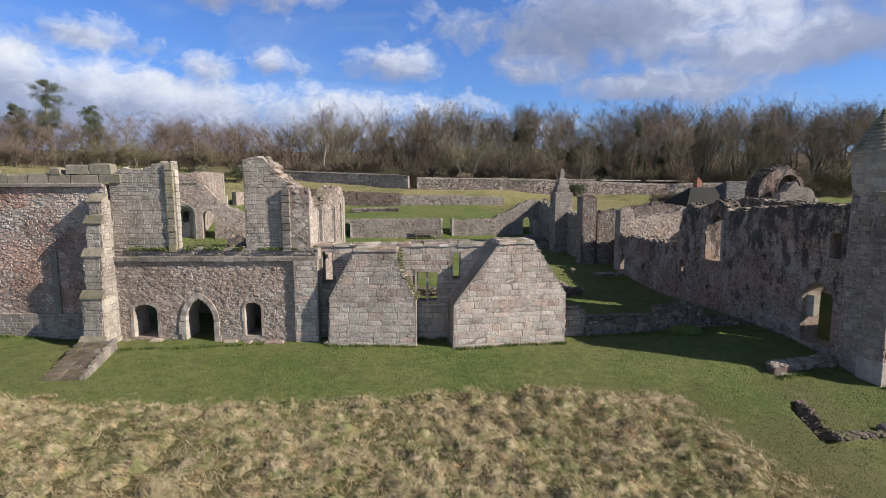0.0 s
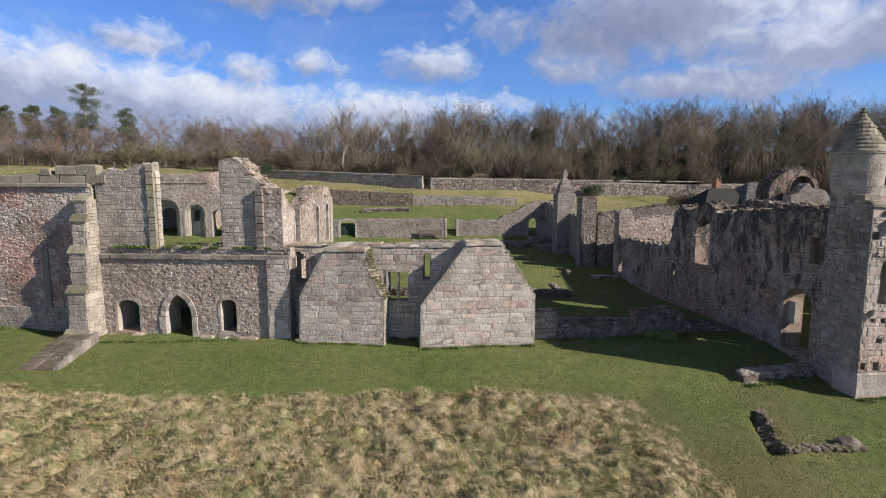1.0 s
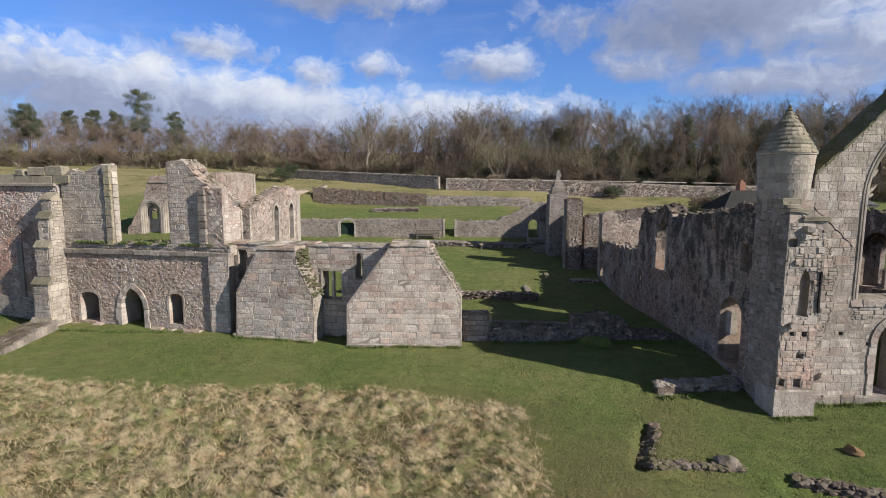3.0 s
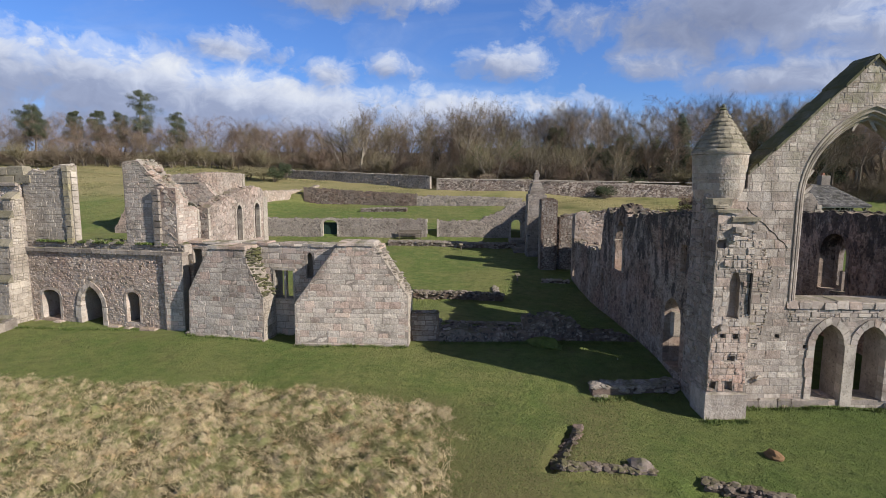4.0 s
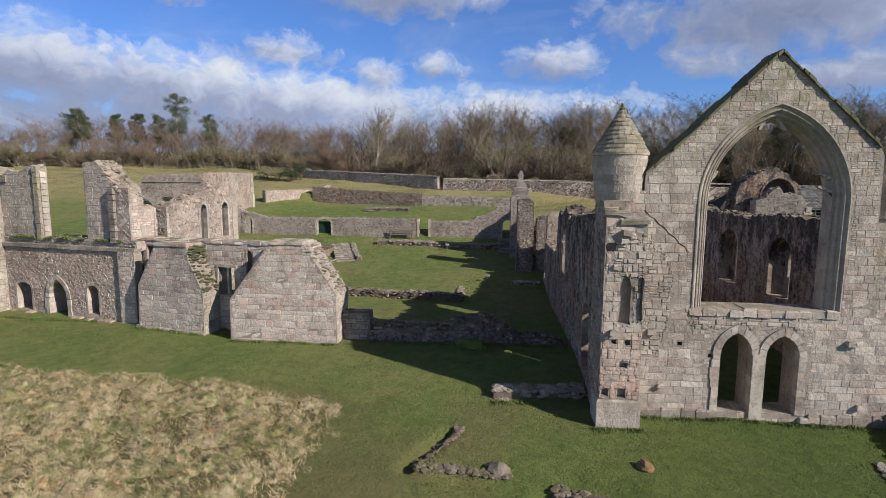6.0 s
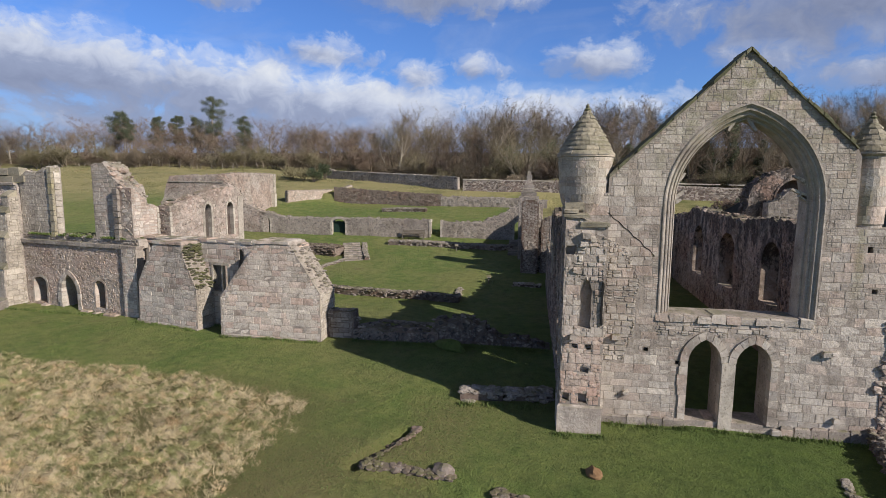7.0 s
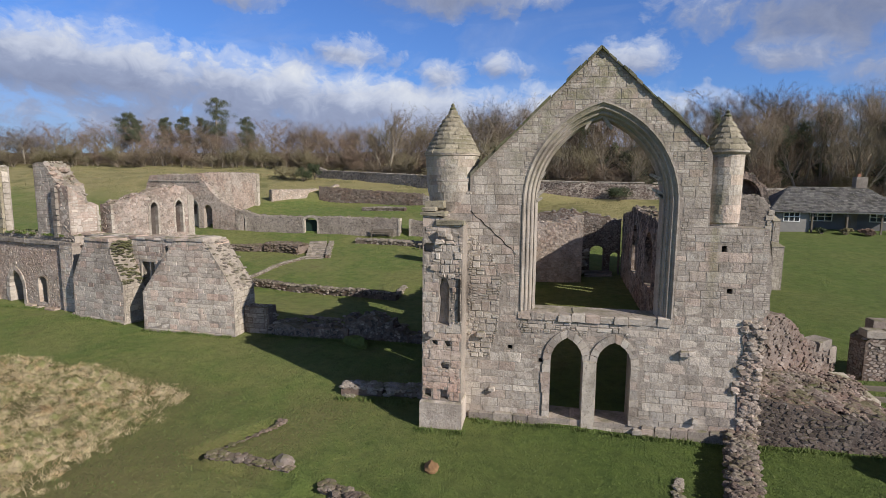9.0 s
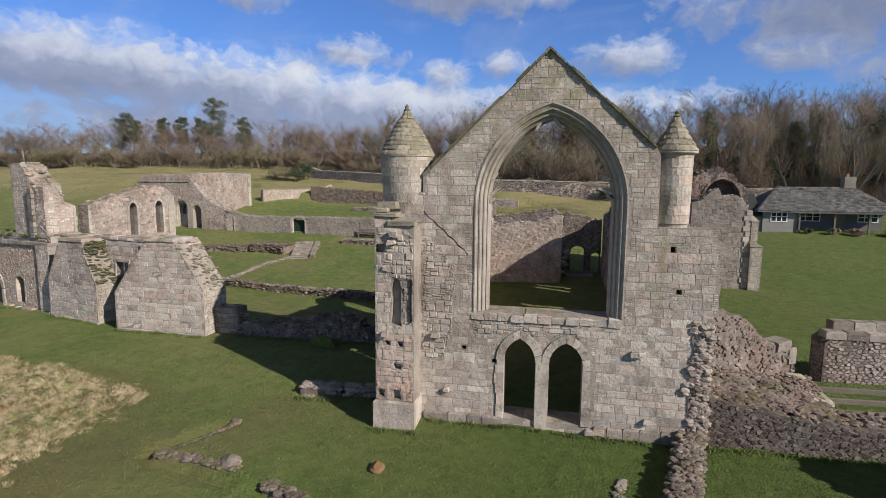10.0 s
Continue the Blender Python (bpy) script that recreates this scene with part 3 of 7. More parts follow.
def rubble_cells(loops, course, length, gap, soft=True, spill=False):
    """Irregular stones filling an outline: shrunken cells round scattered centres, each a list of (u, z)."""
    us, zs = [p[0] for p in loops[0]], [p[1] for p in loops[0]]
    w, h = (length[0] + length[1]) / 2, (course[0] + course[1]) / 2
    u0, z0 = min(us) - w, min(zs) - h
    nu, nz = int((max(us) - u0) / w) + 2, int((max(zs) - z0) / h) + 2
    g = np.random.default_rng(random.randrange(1 << 30))
    pu = np.arange(nu)[None, :] + 0.5 * (np.arange(nz)[:, None] % 2) + g.uniform(-.42, .42, (nz, nu))
    pz = np.arange(nz)[:, None] + g.uniform(-.40, .40, (nz, nu))
    alive = g.uniform(0, 1, (nz, nu)) > 0.13
    pu, pz, alive = pu.tolist(), pz.tolist(), alive.tolist()
    mid = np.array([[u0 + pu[j][i] * w, z0 + pz[j][i] * h] for j in range(nz) for i in range(nu)])
    keep = inside(mid[:, 0], mid[:, 1], loops).reshape(nz, nu).tolist()
    cells = []
    for j in range(nz):
        for i in range(nu):
            if not (alive[j][i] and keep[j][i]):
                continue
            a, b = pu[j][i], pz[j][i]
            poly = [(a - 1.1, b - 1.0), (a + 1.1, b - 1.0), (a + 1.1, b + 1.0), (a - 1.1, b + 1.0)]
            for jj in range(max(0, j - 2), min(nz, j + 3)):
                for ii in range(max(0, i - 2), min(nu, i + 3)):
                    if (jj == j and ii == i) or not alive[jj][ii]:
                        continue
                    dx, dz = pu[jj][ii] - a, pz[jj][ii] - b
                    lim = (dx * dx + dz * dz) / 2
                    if lim > 1.6:
                        continue
                    side = [(p[0] - a) * dx + (p[1] - b) * dz - lim for p in poly]
                    if max(side) <= 0:
                        continue
                    cut = []
                    for (p, s), (q, t) in zip(zip(poly, side), zip(poly[1:] + poly[:1], side[1:] + side[:1])):
                        if s <= 0:
                            cut.append(p)
                        if (s < 0) != (t < 0):
                            f = s / (s - t)
                            cut.append((p[0] + (q[0] - p[0]) * f, p[1] + (q[1] - p[1]) * f))
                    poly = cut
            poly = [(u0 + p[0] * w, z0 + p[1] * h) for p in poly]
            if soft:
                poly = [(p[0] + (q[0] - p[0]) * f, p[1] + (q[1] - p[1]) * f) for p, q in zip(poly, poly[1:] + poly[:1]) for f in (.22, .78)]
            cu, cz = sum(p[0] for p in poly) / len(poly), sum(p[1] for p in poly) / len(poly)
            r = max(0.01, sum(math.hypot(p[0] - cu, p[1] - cz) for p in poly) / len(poly))
            f = max(.5, 1 - gap / r)
            cells.append([(cu + (p[0] - cu) * f, cz + (p[1] - cz) * f) for p in poly])
    flat = np.array([p for c in cells for p in c])
    if not len(flat):
        return []
    good = inside(flat[:, 0], flat[:, 1], loops).tolist()
    out, at = [], 0
    for c in cells:
        ok = all(good[at:at + len(c)])
        at += len(c)
        if not ok and not spill:
            cu, cz = sum(p[0] for p in c) / len(c), sum(p[1] for p in c) / len(c)
            for f in (.8, .62, .42):
                d = [(cu + (p[0] - cu) * f, cz + (p[1] - cz) * f) for p in c]
                if inside(np.array([p[0] for p in d]), np.array([p[1] for p in d]), loops).all():
                    break
            else:
                continue
            c = d
        out.append(c)
    return out


def rubble_face(cells, proud=(0.0, 0.04), bevel=0.03):
    """Joined rounded stones on a face at depth 0 that looks along -v."""
    s = Solid()
    for c in cells:
        n = len(c)
        p = -random.uniform(*proud)
        cu, cz = sum(q[0] for q in c) / n, sum(q[1] for q in c) / n
        r = sum(math.hypot(q[0] - cu, q[1] - cz) for q in c) / n
        f = max(.45, 1 - bevel / max(r, .02))
        tu, tz = random.gauss(0, .10), random.gauss(0, .10)
        s.add([(q[0], 0.02, q[1]) for q in c] + [(cu + (q[0] - cu) * f, p + (q[0] - cu) * tu + (q[1] - cz) * tz, cz + (q[1] - cz) * f) for q in c],
              [(i, (i + 1) % n, n + (i + 1) % n, n + i) for i in range(n)] + [tuple(range(n, 2 * n))])
    return s


BLOCK = {}


def block_mesh(mat):
    """A unit building stone with worn corners: a few shapes for each material, shared by its loose pieces."""
    if mat.name not in BLOCK:
        rnd_ = random.Random(mat.name)
        shapes = []
        for _ in range(7):
            s = Solid()
            e = 0.02
            j_ = lambda a=0.018: rnd_.uniform(-a, a)
            side = [(0, 0), (1, 0), (1, 1), (0, 1)]
            mid = [(u + j_(.008), 0.30, z + j_(.02)) for u, z in side]
            worn = [rnd_.choice((1, 1, 1, 3.2)) for _ in side]
            front = [(u + (e if u < .5 else -e) * k_ * .7 + j_(.008), 0.07 + j_(.06) + .05 * (k_ > 1), z + (e if z < .5 else -e) * k_ + j_(.015)) for (u, z), k_ in zip(side, worn)]
            s.add([(u, 1, z) for u, z in side] + mid + front + [(0.5 + j_(.15), j_(.05), 0.5 + j_(.15))],
                  [(0, 1, 5, 4), (1, 2, 6, 5), (2, 3, 7, 6), (3, 0, 4, 7), (4, 5, 9, 8), (5, 6, 10, 9), (6, 7, 11, 10), (7, 4, 8, 11), (8, 9, 12), (9, 10, 12), (10, 11, 12), (11, 8, 12)])
            shapes.append(mesh_of("building_stone", s.v, s.f, mat))
        BLOCK[mat.name] = shapes
    return random.choice(BLOCK[mat.name])


def loose_stones(rects, parent, mat, v=0.0, proud=(0.012, 0.045), name="ashlar_block", most=300):
    """Single stones as objects under their wall; those past the limit are joined."""
    for a, b, c, d in rects[:most]:
        p = random.uniform(*proud)
        ob = place(name, block_mesh(mat), parent)
        ob.matrix_basis = Matrix.LocRotScale((a, v - p, c), Euler((random.uniform(-.01, .01), 0, random.uniform(-.012, .012))), (b - a, p + 0.05, d - c))
    if len(rects) > most:
        rest = face_stones(rects[most:], v, proud, 0.012, 0.004).put("ashlar_facing", mat, parent)
        tagged(rest, kind="stuff")


def crumble(parent, line, depth, mat, size=(0.10, 0.22), density=9.0, name="loose_rubble", spread=0.08):
    """Broken core stones along the top of a ruined wall, joined."""
    s = Solid()
    for (a, b), (c, d) in zip(line, line[1:]):
        n = max(1, int(math.hypot(c - a, d - b) * density * max(1, (depth[1] - depth[0]) * 2)))
        for _ in range(n):
            t = random.random()
            q = random.uniform(*size)
            s.rock((a + (c - a) * t + random.uniform(-spread, spread), random.uniform(*depth), b + (d - b) * t + random.uniform(-spread, spread * 0.8)), (q * 1.3, q, q * 0.75))
    ob = s.put(name, mat, parent)
    return tagged(ob, kind="stuff")


def voussoirs(parent, u0, u1, z0, spring, apex, width, v, proud, mat, n=9, jambs=True, name="arch_stone", depth=0.25):
    """The dressed stones round an opening, each a piece of its own."""
    path = arch(u0 + 0.008, u1 - 0.008, z0, spring, apex - 0.008, n)
    wide = arch(u0 - width, u1 + width, z0, spring, apex + width * 1.1, n)
    out = []
    body_in, body_out = path[1:-1], wide[1:-1]
    for i in range(0, len(body_in) - 1, 1):
        a, b, c, d = body_in[i], body_in[i + 1], body_out[i + 1], body_out[i]
        s = Solid()
        g = 0.03
        quad = [(p[0] + (q[0] - p[0]) * g, p[1] + (q[1] - p[1]) * g) for p, q in ((a, b), (b, a), (c, d), (d, c))]
        s.prism(quad, v - proud - random.uniform(0, 0.015), v + depth)
        out.append(s.put(name, mat, parent))
    if jambs:
        for side in (0, 1):
            z = z0
            while z < spring - 0.08:
                h = min(random.uniform(0.24, 0.42), spring - z)
                w = width * random.uniform(0.75, 1.35)
                s = Solid()
                if side:
                    s.box(u1 - 0.008, u1 + w, v - proud, v + depth, z + 0.004, z + h - 0.004)
                else:
                    s.box(u0 - w, u0 + 0.008, v - proud, v + depth, z + 0.004, z + h - 0.004)
                s.put("jamb_stone", mat, parent)
                z += h
    return out


def ruin_wall(name, parent, m, top, base, thick, mat, core, holes=(), kind="rubble", rough=0.09, back=False, loose=0, crumbs=True, label="", proud=None):
    """A wall with a ruined top: core, facing stones on its front (and back) and broken stones along the top. top: polyline (u, z) from left to right."""
    line = jag(top, rough) if rough else list(top)
    outline = [(top[0][0], base)] + line + [(top[-1][0], base)]
    s = Solid()
    s.prism(outline, 0.0, thick, holes)
    wall = s.put(name, core, parent, m, label)
    loops = [outline] + [list(h) for h in holes]
    if kind == "rubble":
        size, lens, gap, wob, pr = (0.09, 0.135), (0.15, 0.23), 0.004, 0.028, (0.0, 0.028)
    elif kind == "small":
        size, lens, gap, wob, pr = (0.13, 0.18), (0.18, 0.26), 0.006, 0.027, (0.0, 0.028)
    elif kind == "far":
        size, lens, gap, wob, pr = (0.18, 0.32), (0.24, 0.6), 0.01, 0.03, (-0.005, 0.06)
    elif kind == "block":
        size, lens, gap, wob, pr = (0.15, 0.27), (0.18, 0.46), 0.004, 0.006, (0.0, 0.018)
    else:
        size, lens, gap, wob, pr = (0.20, 0.36), (0.26, 0.8), 0.004, 0.004, (0.006, 0.017)
    if proud:
        pr = proud
    if wob > 0.01:
        cells = rubble_cells(loops, size, lens, gap, kind == "rubble")
        tagged(rubble_face(cells, pr, 0.02 if kind != "far" else 0.05).put("stone_facing", mat, wall), kind="stuff")
    rects = [] if wob > 0.01 else courses(loops, size, lens, gap, 0.008 if kind == "block" else 0.0)
    if wob > 0.01:
        pass
    elif loose:
        rects.sort(key=lambda r: random.random())
        loose_stones(rects, wall, mat, 0.0, pr, "ashlar_block" if kind == "ashlar" else "building_stone", loose)
    else:
        tagged(face_stones(rects, 0.0, pr, 0.015, wob).put("stone_facing", mat, wall), kind="stuff")
    if wob > 0.005 and kind != "far":
        for u, near in ((top[0], True), (top[-1], False)):
            if u[1] - base > 1.0 and thick > 0.45:
                f = rubble_face(rubble_cells([[(0, base), (0, u[1] - .05), (thick, u[1] - .05), (thick, base)]], size, lens, gap, False), pr, 0.02)
                f.v = [(u[0] + b if near else u[0] - b, thick - a if near else a, z) for a, b, z in f.v]
                tagged(f.put("end_facing", mat, wall), kind="stuff")
    if back:
        f = rubble_face(rubble_cells(loops, size, lens, gap, False), pr, 0.02)
        f.v = [(u, thick - v, z) for u, v, z in f.v]
        tagged(f.put("rear_facing", mat, wall), kind="stuff")
    if crumbs:
        crumble(wall, line, (0.05, thick - 0.05), mat)
    return wall


# ---- ground ----
def smooth_step(a, b, x):
    t = np.clip((x - a) / (b - a), 0, 1)
    return t * t * (3 - 2 * t)


def ground_height(x, y):
    x, y = np.asarray(x, float), np.asarray(y, float)
    mid = np.interp(y, [-60, 0, 10, 18, 23, 26, 30, 33, 38, 43, 47, 52, 52.6, 53.4, 60, 69.6, 70.95, 71.25, 73.2, 80, 112, 200, 700, 3000],
                    [-1, 0.2, 0.35, 0.5, 0.7, 0.75, 0.65, 0.7, 1.15, 1.6, 1.9, 2.6, 2.7, 3.3, 4.0, 4.9, 5.0, 6.35, 6.95, 7.7, 10.8, 17, 45, 90])
    left = np.interp(y, [-60, 0, 18, 24, 27, 30, 50, 53, 65, 80, 112, 200, 700, 3000], [0, 0.7, 0.95, 0.95, 0.9, 1.6, 2.9, 3.0, 5.2, 8.3, 11.3, 17, 45, 90])
    right = np.interp(y, [-60, 0, 12, 18, 19.5, 22, 30, 41, 50, 58, 68, 80, 112, 200, 700, 3000], [-2, -0.3, -0.15, 0.05, 0.35, 0.75, 1.15, 1.6, 2.8, 3.7, 5.2, 7.5, 13, 20, 50, 90])
    wl = 1 - smooth_step(-14, -4, x)
    near = smooth_step(6, 20, x)
    far = smooth_step(22, 30, x)
    wr = np.where(y < 20, near, np.where(y > 26, far, near + (far - near) * (y - 20) / 6))
    z = mid * (1 - wl) * (1 - wr) + left * wl * (1 - wr) + right * wr
    z = z + 0.05 * np.sin(x * 0.55 + y * 0.2) * np.sin(y * 0.47 - x * 0.13) + 0.03 * np.sin(x * 1.7 + 1.3) * np.sin(y * 1.45 + 0.4)
    z = z + smooth_step(5.5, 9.0, z) * (0.45 * np.sin(x * 0.21 + y * 0.5) * np.sin(y * 0.33 - x * 0.1) + 0.16 * np.sin(x * 0.9) * np.sin(y * 1.1)) * (np.abs(y - 72) > 3)
    # dug-out beside the excavated footings
    for (ax, ay), (bx, by), w, d in (((15.0, 13.5), (16.15, 15.9), 0.34, 0.26), ((18.9, 12.75), (21.5, 11.7), 0.36, 0.2), ((15.3, 13.15), (18.2, 12.95), 0.3, 0.14)):
        t = np.clip(((x - ax) * (bx - ax) + (y - ay) * (by - ay)) / ((bx - ax) ** 2 + (by - ay) ** 2), 0, 1)
        r = np.hypot(x - ax - t * (bx - ax), y - ay - t * (by - ay))
        z = z - d * (1 - smooth_step(w * 0.35, w, r))
    return z


def gz(x, y):
    return float(ground_height(x, y))


xs = np.concatenate([[-3000, -1800, -900, -500, -300, -200, -150, -120, -100], np.arange(-85, -30, 2.5), np.arange(-30, 13, 0.6), np.arange(13, 24, 0.2), np.arange(24, 62, 0.6), np.arange(62, 100, 3), [110, 130, 170, 240, 400, 800, 1600, 3000]])
ys = np.concatenate([[-3000, -1500, -700, -300, -150, -80, -50, -30, -15], np.arange(-8, 10, 1.2), np.arange(10, 19, 0.2), np.arange(19, 56, 0.6), np.arange(56, 70, 0.8), np.arange(70, 74, 0.25), np.arange(74, 76, 0.8), np.arange(76, 130, 3), [140, 160, 200, 280, 450, 800, 1600, 3000]])
gx, gy = np.meshgrid(xs, ys)
gzs = ground_height(gx, gy)
nx, ny = len(xs), len(ys)
idx = np.arange(nx * ny).reshape(ny, nx)
quads = np.stack([idx[:-1, :-1], idx[:-1, 1:], idx[1:, 1:], idx[1:, :-1]], -1).reshape(-1, 4)
ground = place("ground", mesh_of("ground", np.stack([gx, gy, gzs], -1).reshape(-1, 3).tolist(), quads.tolist(), TURF, True))
tagged(ground, "mown green lawn rising to rough pasture and woodland floor", "ground", kind="structure")


# ---- great hall with the tall west gable ----
hall = thing("great_hall", 21.2, 18.0, 0, "roofless grey stone great hall with a tall pointed west gable", "ruined hall")
WIN = arch(3.24, 8.06, 4.05, 7.75, 10.96, 12)
LOW1, LOW2 = arch(4.28, 5.36, 0.32, 2.4, 3.22), arch(5.80, 6.92, 0.32, 2.4, 3.16)
hole = lambda u, z, w=0.16, h=0.16: [(u - w / 2, z - h / 2), (u - w / 2, z + h / 2), (u + w / 2, z + h / 2), (u + w / 2, z - h / 2)]
GHOLES = [WIN, LOW1, LOW2, hole(9.5, 6.28, 0.15, 0.42), hole(9.75, 5.05), hole(2.9, 2.75, 0.16, 0.14), hole(3.95, 2.35, 0.14, 0.14), hole(8.6, 5.6, 0.1, 0.1)]
left_rake = [(0.0, 7.9), (1.42, 8.1), (1.42, 8.62), (5.53, 12.62)]
right_rake = [(5.53, 12.62), (8.85, 9.56), (8.98, 9.3), (9.02, 7.1), (10.75, 7.05)]
right_edge = jag([(10.75, 7.05), (10.9, 5.6), (10.95, 4.5), (10.45, 3.6), (10.3, -0.6)], 0.07, 0.3)
gable_outline = [(0.0, -0.6)] + left_rake[:-1] + right_rake[:-1] + right_edge
s = Solid()
s.prism(gable_outline, 0.0, 1.05, GHOLES)
gable = s.put("west_gable", MORTAR, hall, label="grey ashlar gable wall with moss along the top")
face_loops = [gable_outline, arch(3.21, 8.09, 3.95, 7.75, 11.0, 12), arch(4.02, 5.58, 0.2, 2.4, 3.52), arch(5.58, 7.2, 0.2, 2.4, 3.48)] + GHOLES[3:]
g_rects = courses(face_loops, (0.22, 0.36), (0.26, 0.78), 0.0035)
patch_loop = [[(1.4, 2.3), (1.4, 6.6), (2.1, 6.3), (2.6, 5.2), (2.5, 3.4), (2.2, 2.3)]]
breast = [[(3.2, 3.3), (3.2, 3.85), (6.9, 3.85), (6.9, 3.3)]]
torn_zone = lambda r: bool(inside(np.array([(r[0] + r[1]) / 2]), np.array([(r[2] + r[3]) / 2]), patch_loop)[0] or inside(np.array([(r[0] + r[1]) / 2]), np.array([(r[2] + r[3]) / 2]), breast)[0])
smooth_rects = [r for r in g_rects if not torn_zone(r)]
smooth_rects.sort(key=lambda r: abs((r[2] + r[3]) / 2 - 3))
loose_stones(smooth_rects, gable, ASHLAR, 0.0, (0.004, 0.011), "ashlar_block", 300)
around = [arch(4.02, 5.58, 0.2, 2.4, 3.52), arch(5.58, 7.2, 0.2, 2.4, 3.48)]
tagged(face_stones(courses(breast + around, (0.15, 0.24), (0.2, 0.5), 0.005, 0.012), 0.0, (0.0, 0.035), 0.014, 0.008).put("broken_facing", ASHLAR, gable), kind="stuff")
tagged(face_stones(courses(patch_loop, (0.16, 0.30), (0.16, 0.40), 0.006, 0.02), 0.0, (0.0, 0.035), 0.022, 0.010).put("broken_facing", ASHLAR, gable), kind="stuff")


def moulded_arch(parent, name, u0, u1, z0, spring, apex, steps, mat):
    """A window surround cut in receding orders: steps are (inset from the outer line, depth)."""
    rings = []
    for inset, depth in steps:
        path = arch(u0 + inset, u1 - inset, z0, spring, apex - inset * 1.15, 14)
        rings.append([(u, depth, z) for u, z in path])
    n = len(rings[0])
    s = Solid().add([p for ring in rings for p in ring], [(j * n + i, j * n + i + 1, (j + 1) * n + i + 1, (j + 1) * n + i) for j in range(len(rings) - 1) for i in range(n - 1)])
    return s.put(name, mat, parent)


surround = moulded_arch(gable, "window_surround", 3.20, 8.10, 4.0, 7.75, 11.0,
                        [(0.0, 0.02), (0.0, -0.03), (0.04, -0.035), (0.07, 0.02), (0.13, 0.06), (0.15, 0.03), (0.19, 0.035), (0.21, 0.13), (0.26, 0.17), (0.28, 0.14), (0.32, 0.15),
                         (0.34, 0.26), (0.38, 0.31), (0.40, 0.28), (0.43, 0.30), (0.45, 0.45), (0.48, 0.58), (0.46, 0.8), (0.35, 0.95), (0.1, 1.06)], ASHLAR)
tagged(surround, "grey moulded stone window surround in several orders")
s = Solid()
for i in range(11):
    a = 3.15 + i * 0.45
    s.box(a, a + 0.43, -0.06 + random.uniform(-.04, .03), 0.6 + random.uniform(-.1, .2), 3.78, 4.0 + random.uniform(-.02, .09), 0.03, 0.02)
s.each("sill_stone", ASHLAR, gable)


def tracery(u, z, du, dz, w=0.07):
    """A broken cusp of bar tracery, curving from the arch."""
    s = Solid()
    pts = []
    for i in range(6):
        t = i / 5
        pts.append((u + du * t + 0.22 * dz * t * (1 - t), z + dz * t - 0.22 * du * t * (1 - t), w * (1 - 0.55 * t)))
    for (a, b, p), (c, d, q) in zip(pts, pts[1:]):
        l = math.hypot(c - a, d - b)
        nx_, nz_ = -(d - b) / l, (c - a) / l
        s.prism([(a - nx_ * p, b - nz_ * p), (c - nx_ * q, d - nz_ * q), (c + nx_ * q, d + nz_ * q), (a + nx_ * p, b + nz_ * p)], 0.30, 0.46)
    s.put("tracery_stub", PALE, gable)


for u, z, du, dz in ((5.40, 10.56, -.25, -.42), (5.72, 10.56, .27, -.42), (4.10, 9.72, .22, .08), (3.92, 9.45, .15, .10), (3.62, 8.45, .27, .32), (3.62, 7.95, .28, .27), (3.62, 7.80, .20, .10), (7.68, 8.42, -.46, .28), (7.68, 8.0, -.5, .28), (7.68, 7.95, -.26, .11)):
    tracery(u, z, du, dz, 0.075)
voussoirs(gable, 4.28, 5.36, 0.3, 2.4, 3.22, 0.26, 0.0, 0.04, ASHLAR, 5)
voussoirs(gable, 5.80, 6.92, 0.3, 2.4, 3.16, 0.24, 0.0, 0.045, ASHLAR, 5)
Solid().box(5.37, 5.79, -0.07, 0.62, -0.3, 2.45, 0.03).put("middle_pier", PALE, gable)
s = Solid()
for i in range(7):
    s.box(4.25 + i * 0.38, 4.6 + i * 0.38, 0.05 + random.uniform(-.1, .1), 0.95, -0.2, 0.30 + random.uniform(-.08, .05), 0.03, 0.02)
s.each("threshold_stone", ASHLAR, gable)
s = Solid()
u = 1.5
while u < 10.2:
    w = random.uniform(0.4, 0.9)
    if not 4.1 < u + w / 2 < 7.1:
        s.box(u, u + w - 0.02, -0.12, 0.1, -0.4, 0.38 + random.uniform(-.03, .03), 0.05, 0.01)
    u += w
s.each("plinth_stone", FARSTONE, gable)
# copings, the weathered drip along each slope
for line in (left_rake[2:], right_rake[:2]):
    (a, b), (c, d) = line
    s = Solid()
    t0 = 0.0
    while t0 < .995:
        t1 = min(1.0, t0 + random.uniform(.045, .11))
        up, out = 0.03 + random.uniform(0, 0.09), random.uniform(-.13, -.05)
        t2 = t1 - random.uniform(.002, .008)
        s.prism([(a + (c - a) * t0, b + (d - b) * t0 - 0.03), (a + (c - a) * t2, b + (d - b) * t2 - 0.03), (a + (c - a) * t2, b + (d - b) * t2 + up + random.uniform(-.02, .02)), (a + (c - a) * t0, b + (d - b) * t0 + up)], out, 1.12)
        t0 = t1
    s.each("coping_stone", MOSSY, gable)
# near-black raised strip, painting the shade inside a crack
s = Solid()
crack = [(1.45, 7.42), (1.62, 7.22), (1.78, 7.13), (1.95, 6.94), (2.12, 6.84), (2.3, 6.62), (2.52, 6.47), (2.66, 6.28), (2.85, 6.17), (3.0, 5.98)]
for (a, b), (c, d) in zip(crack, crack[1:]):
    w = random.uniform(.014, .03)
    s.prism([(a, b), (c, d), (c + w * .4, d + w), (a + w * .4, b + w)], -0.017, 0.02)
s.put("roof_crease", SHADOW, gable)
s = Solid()
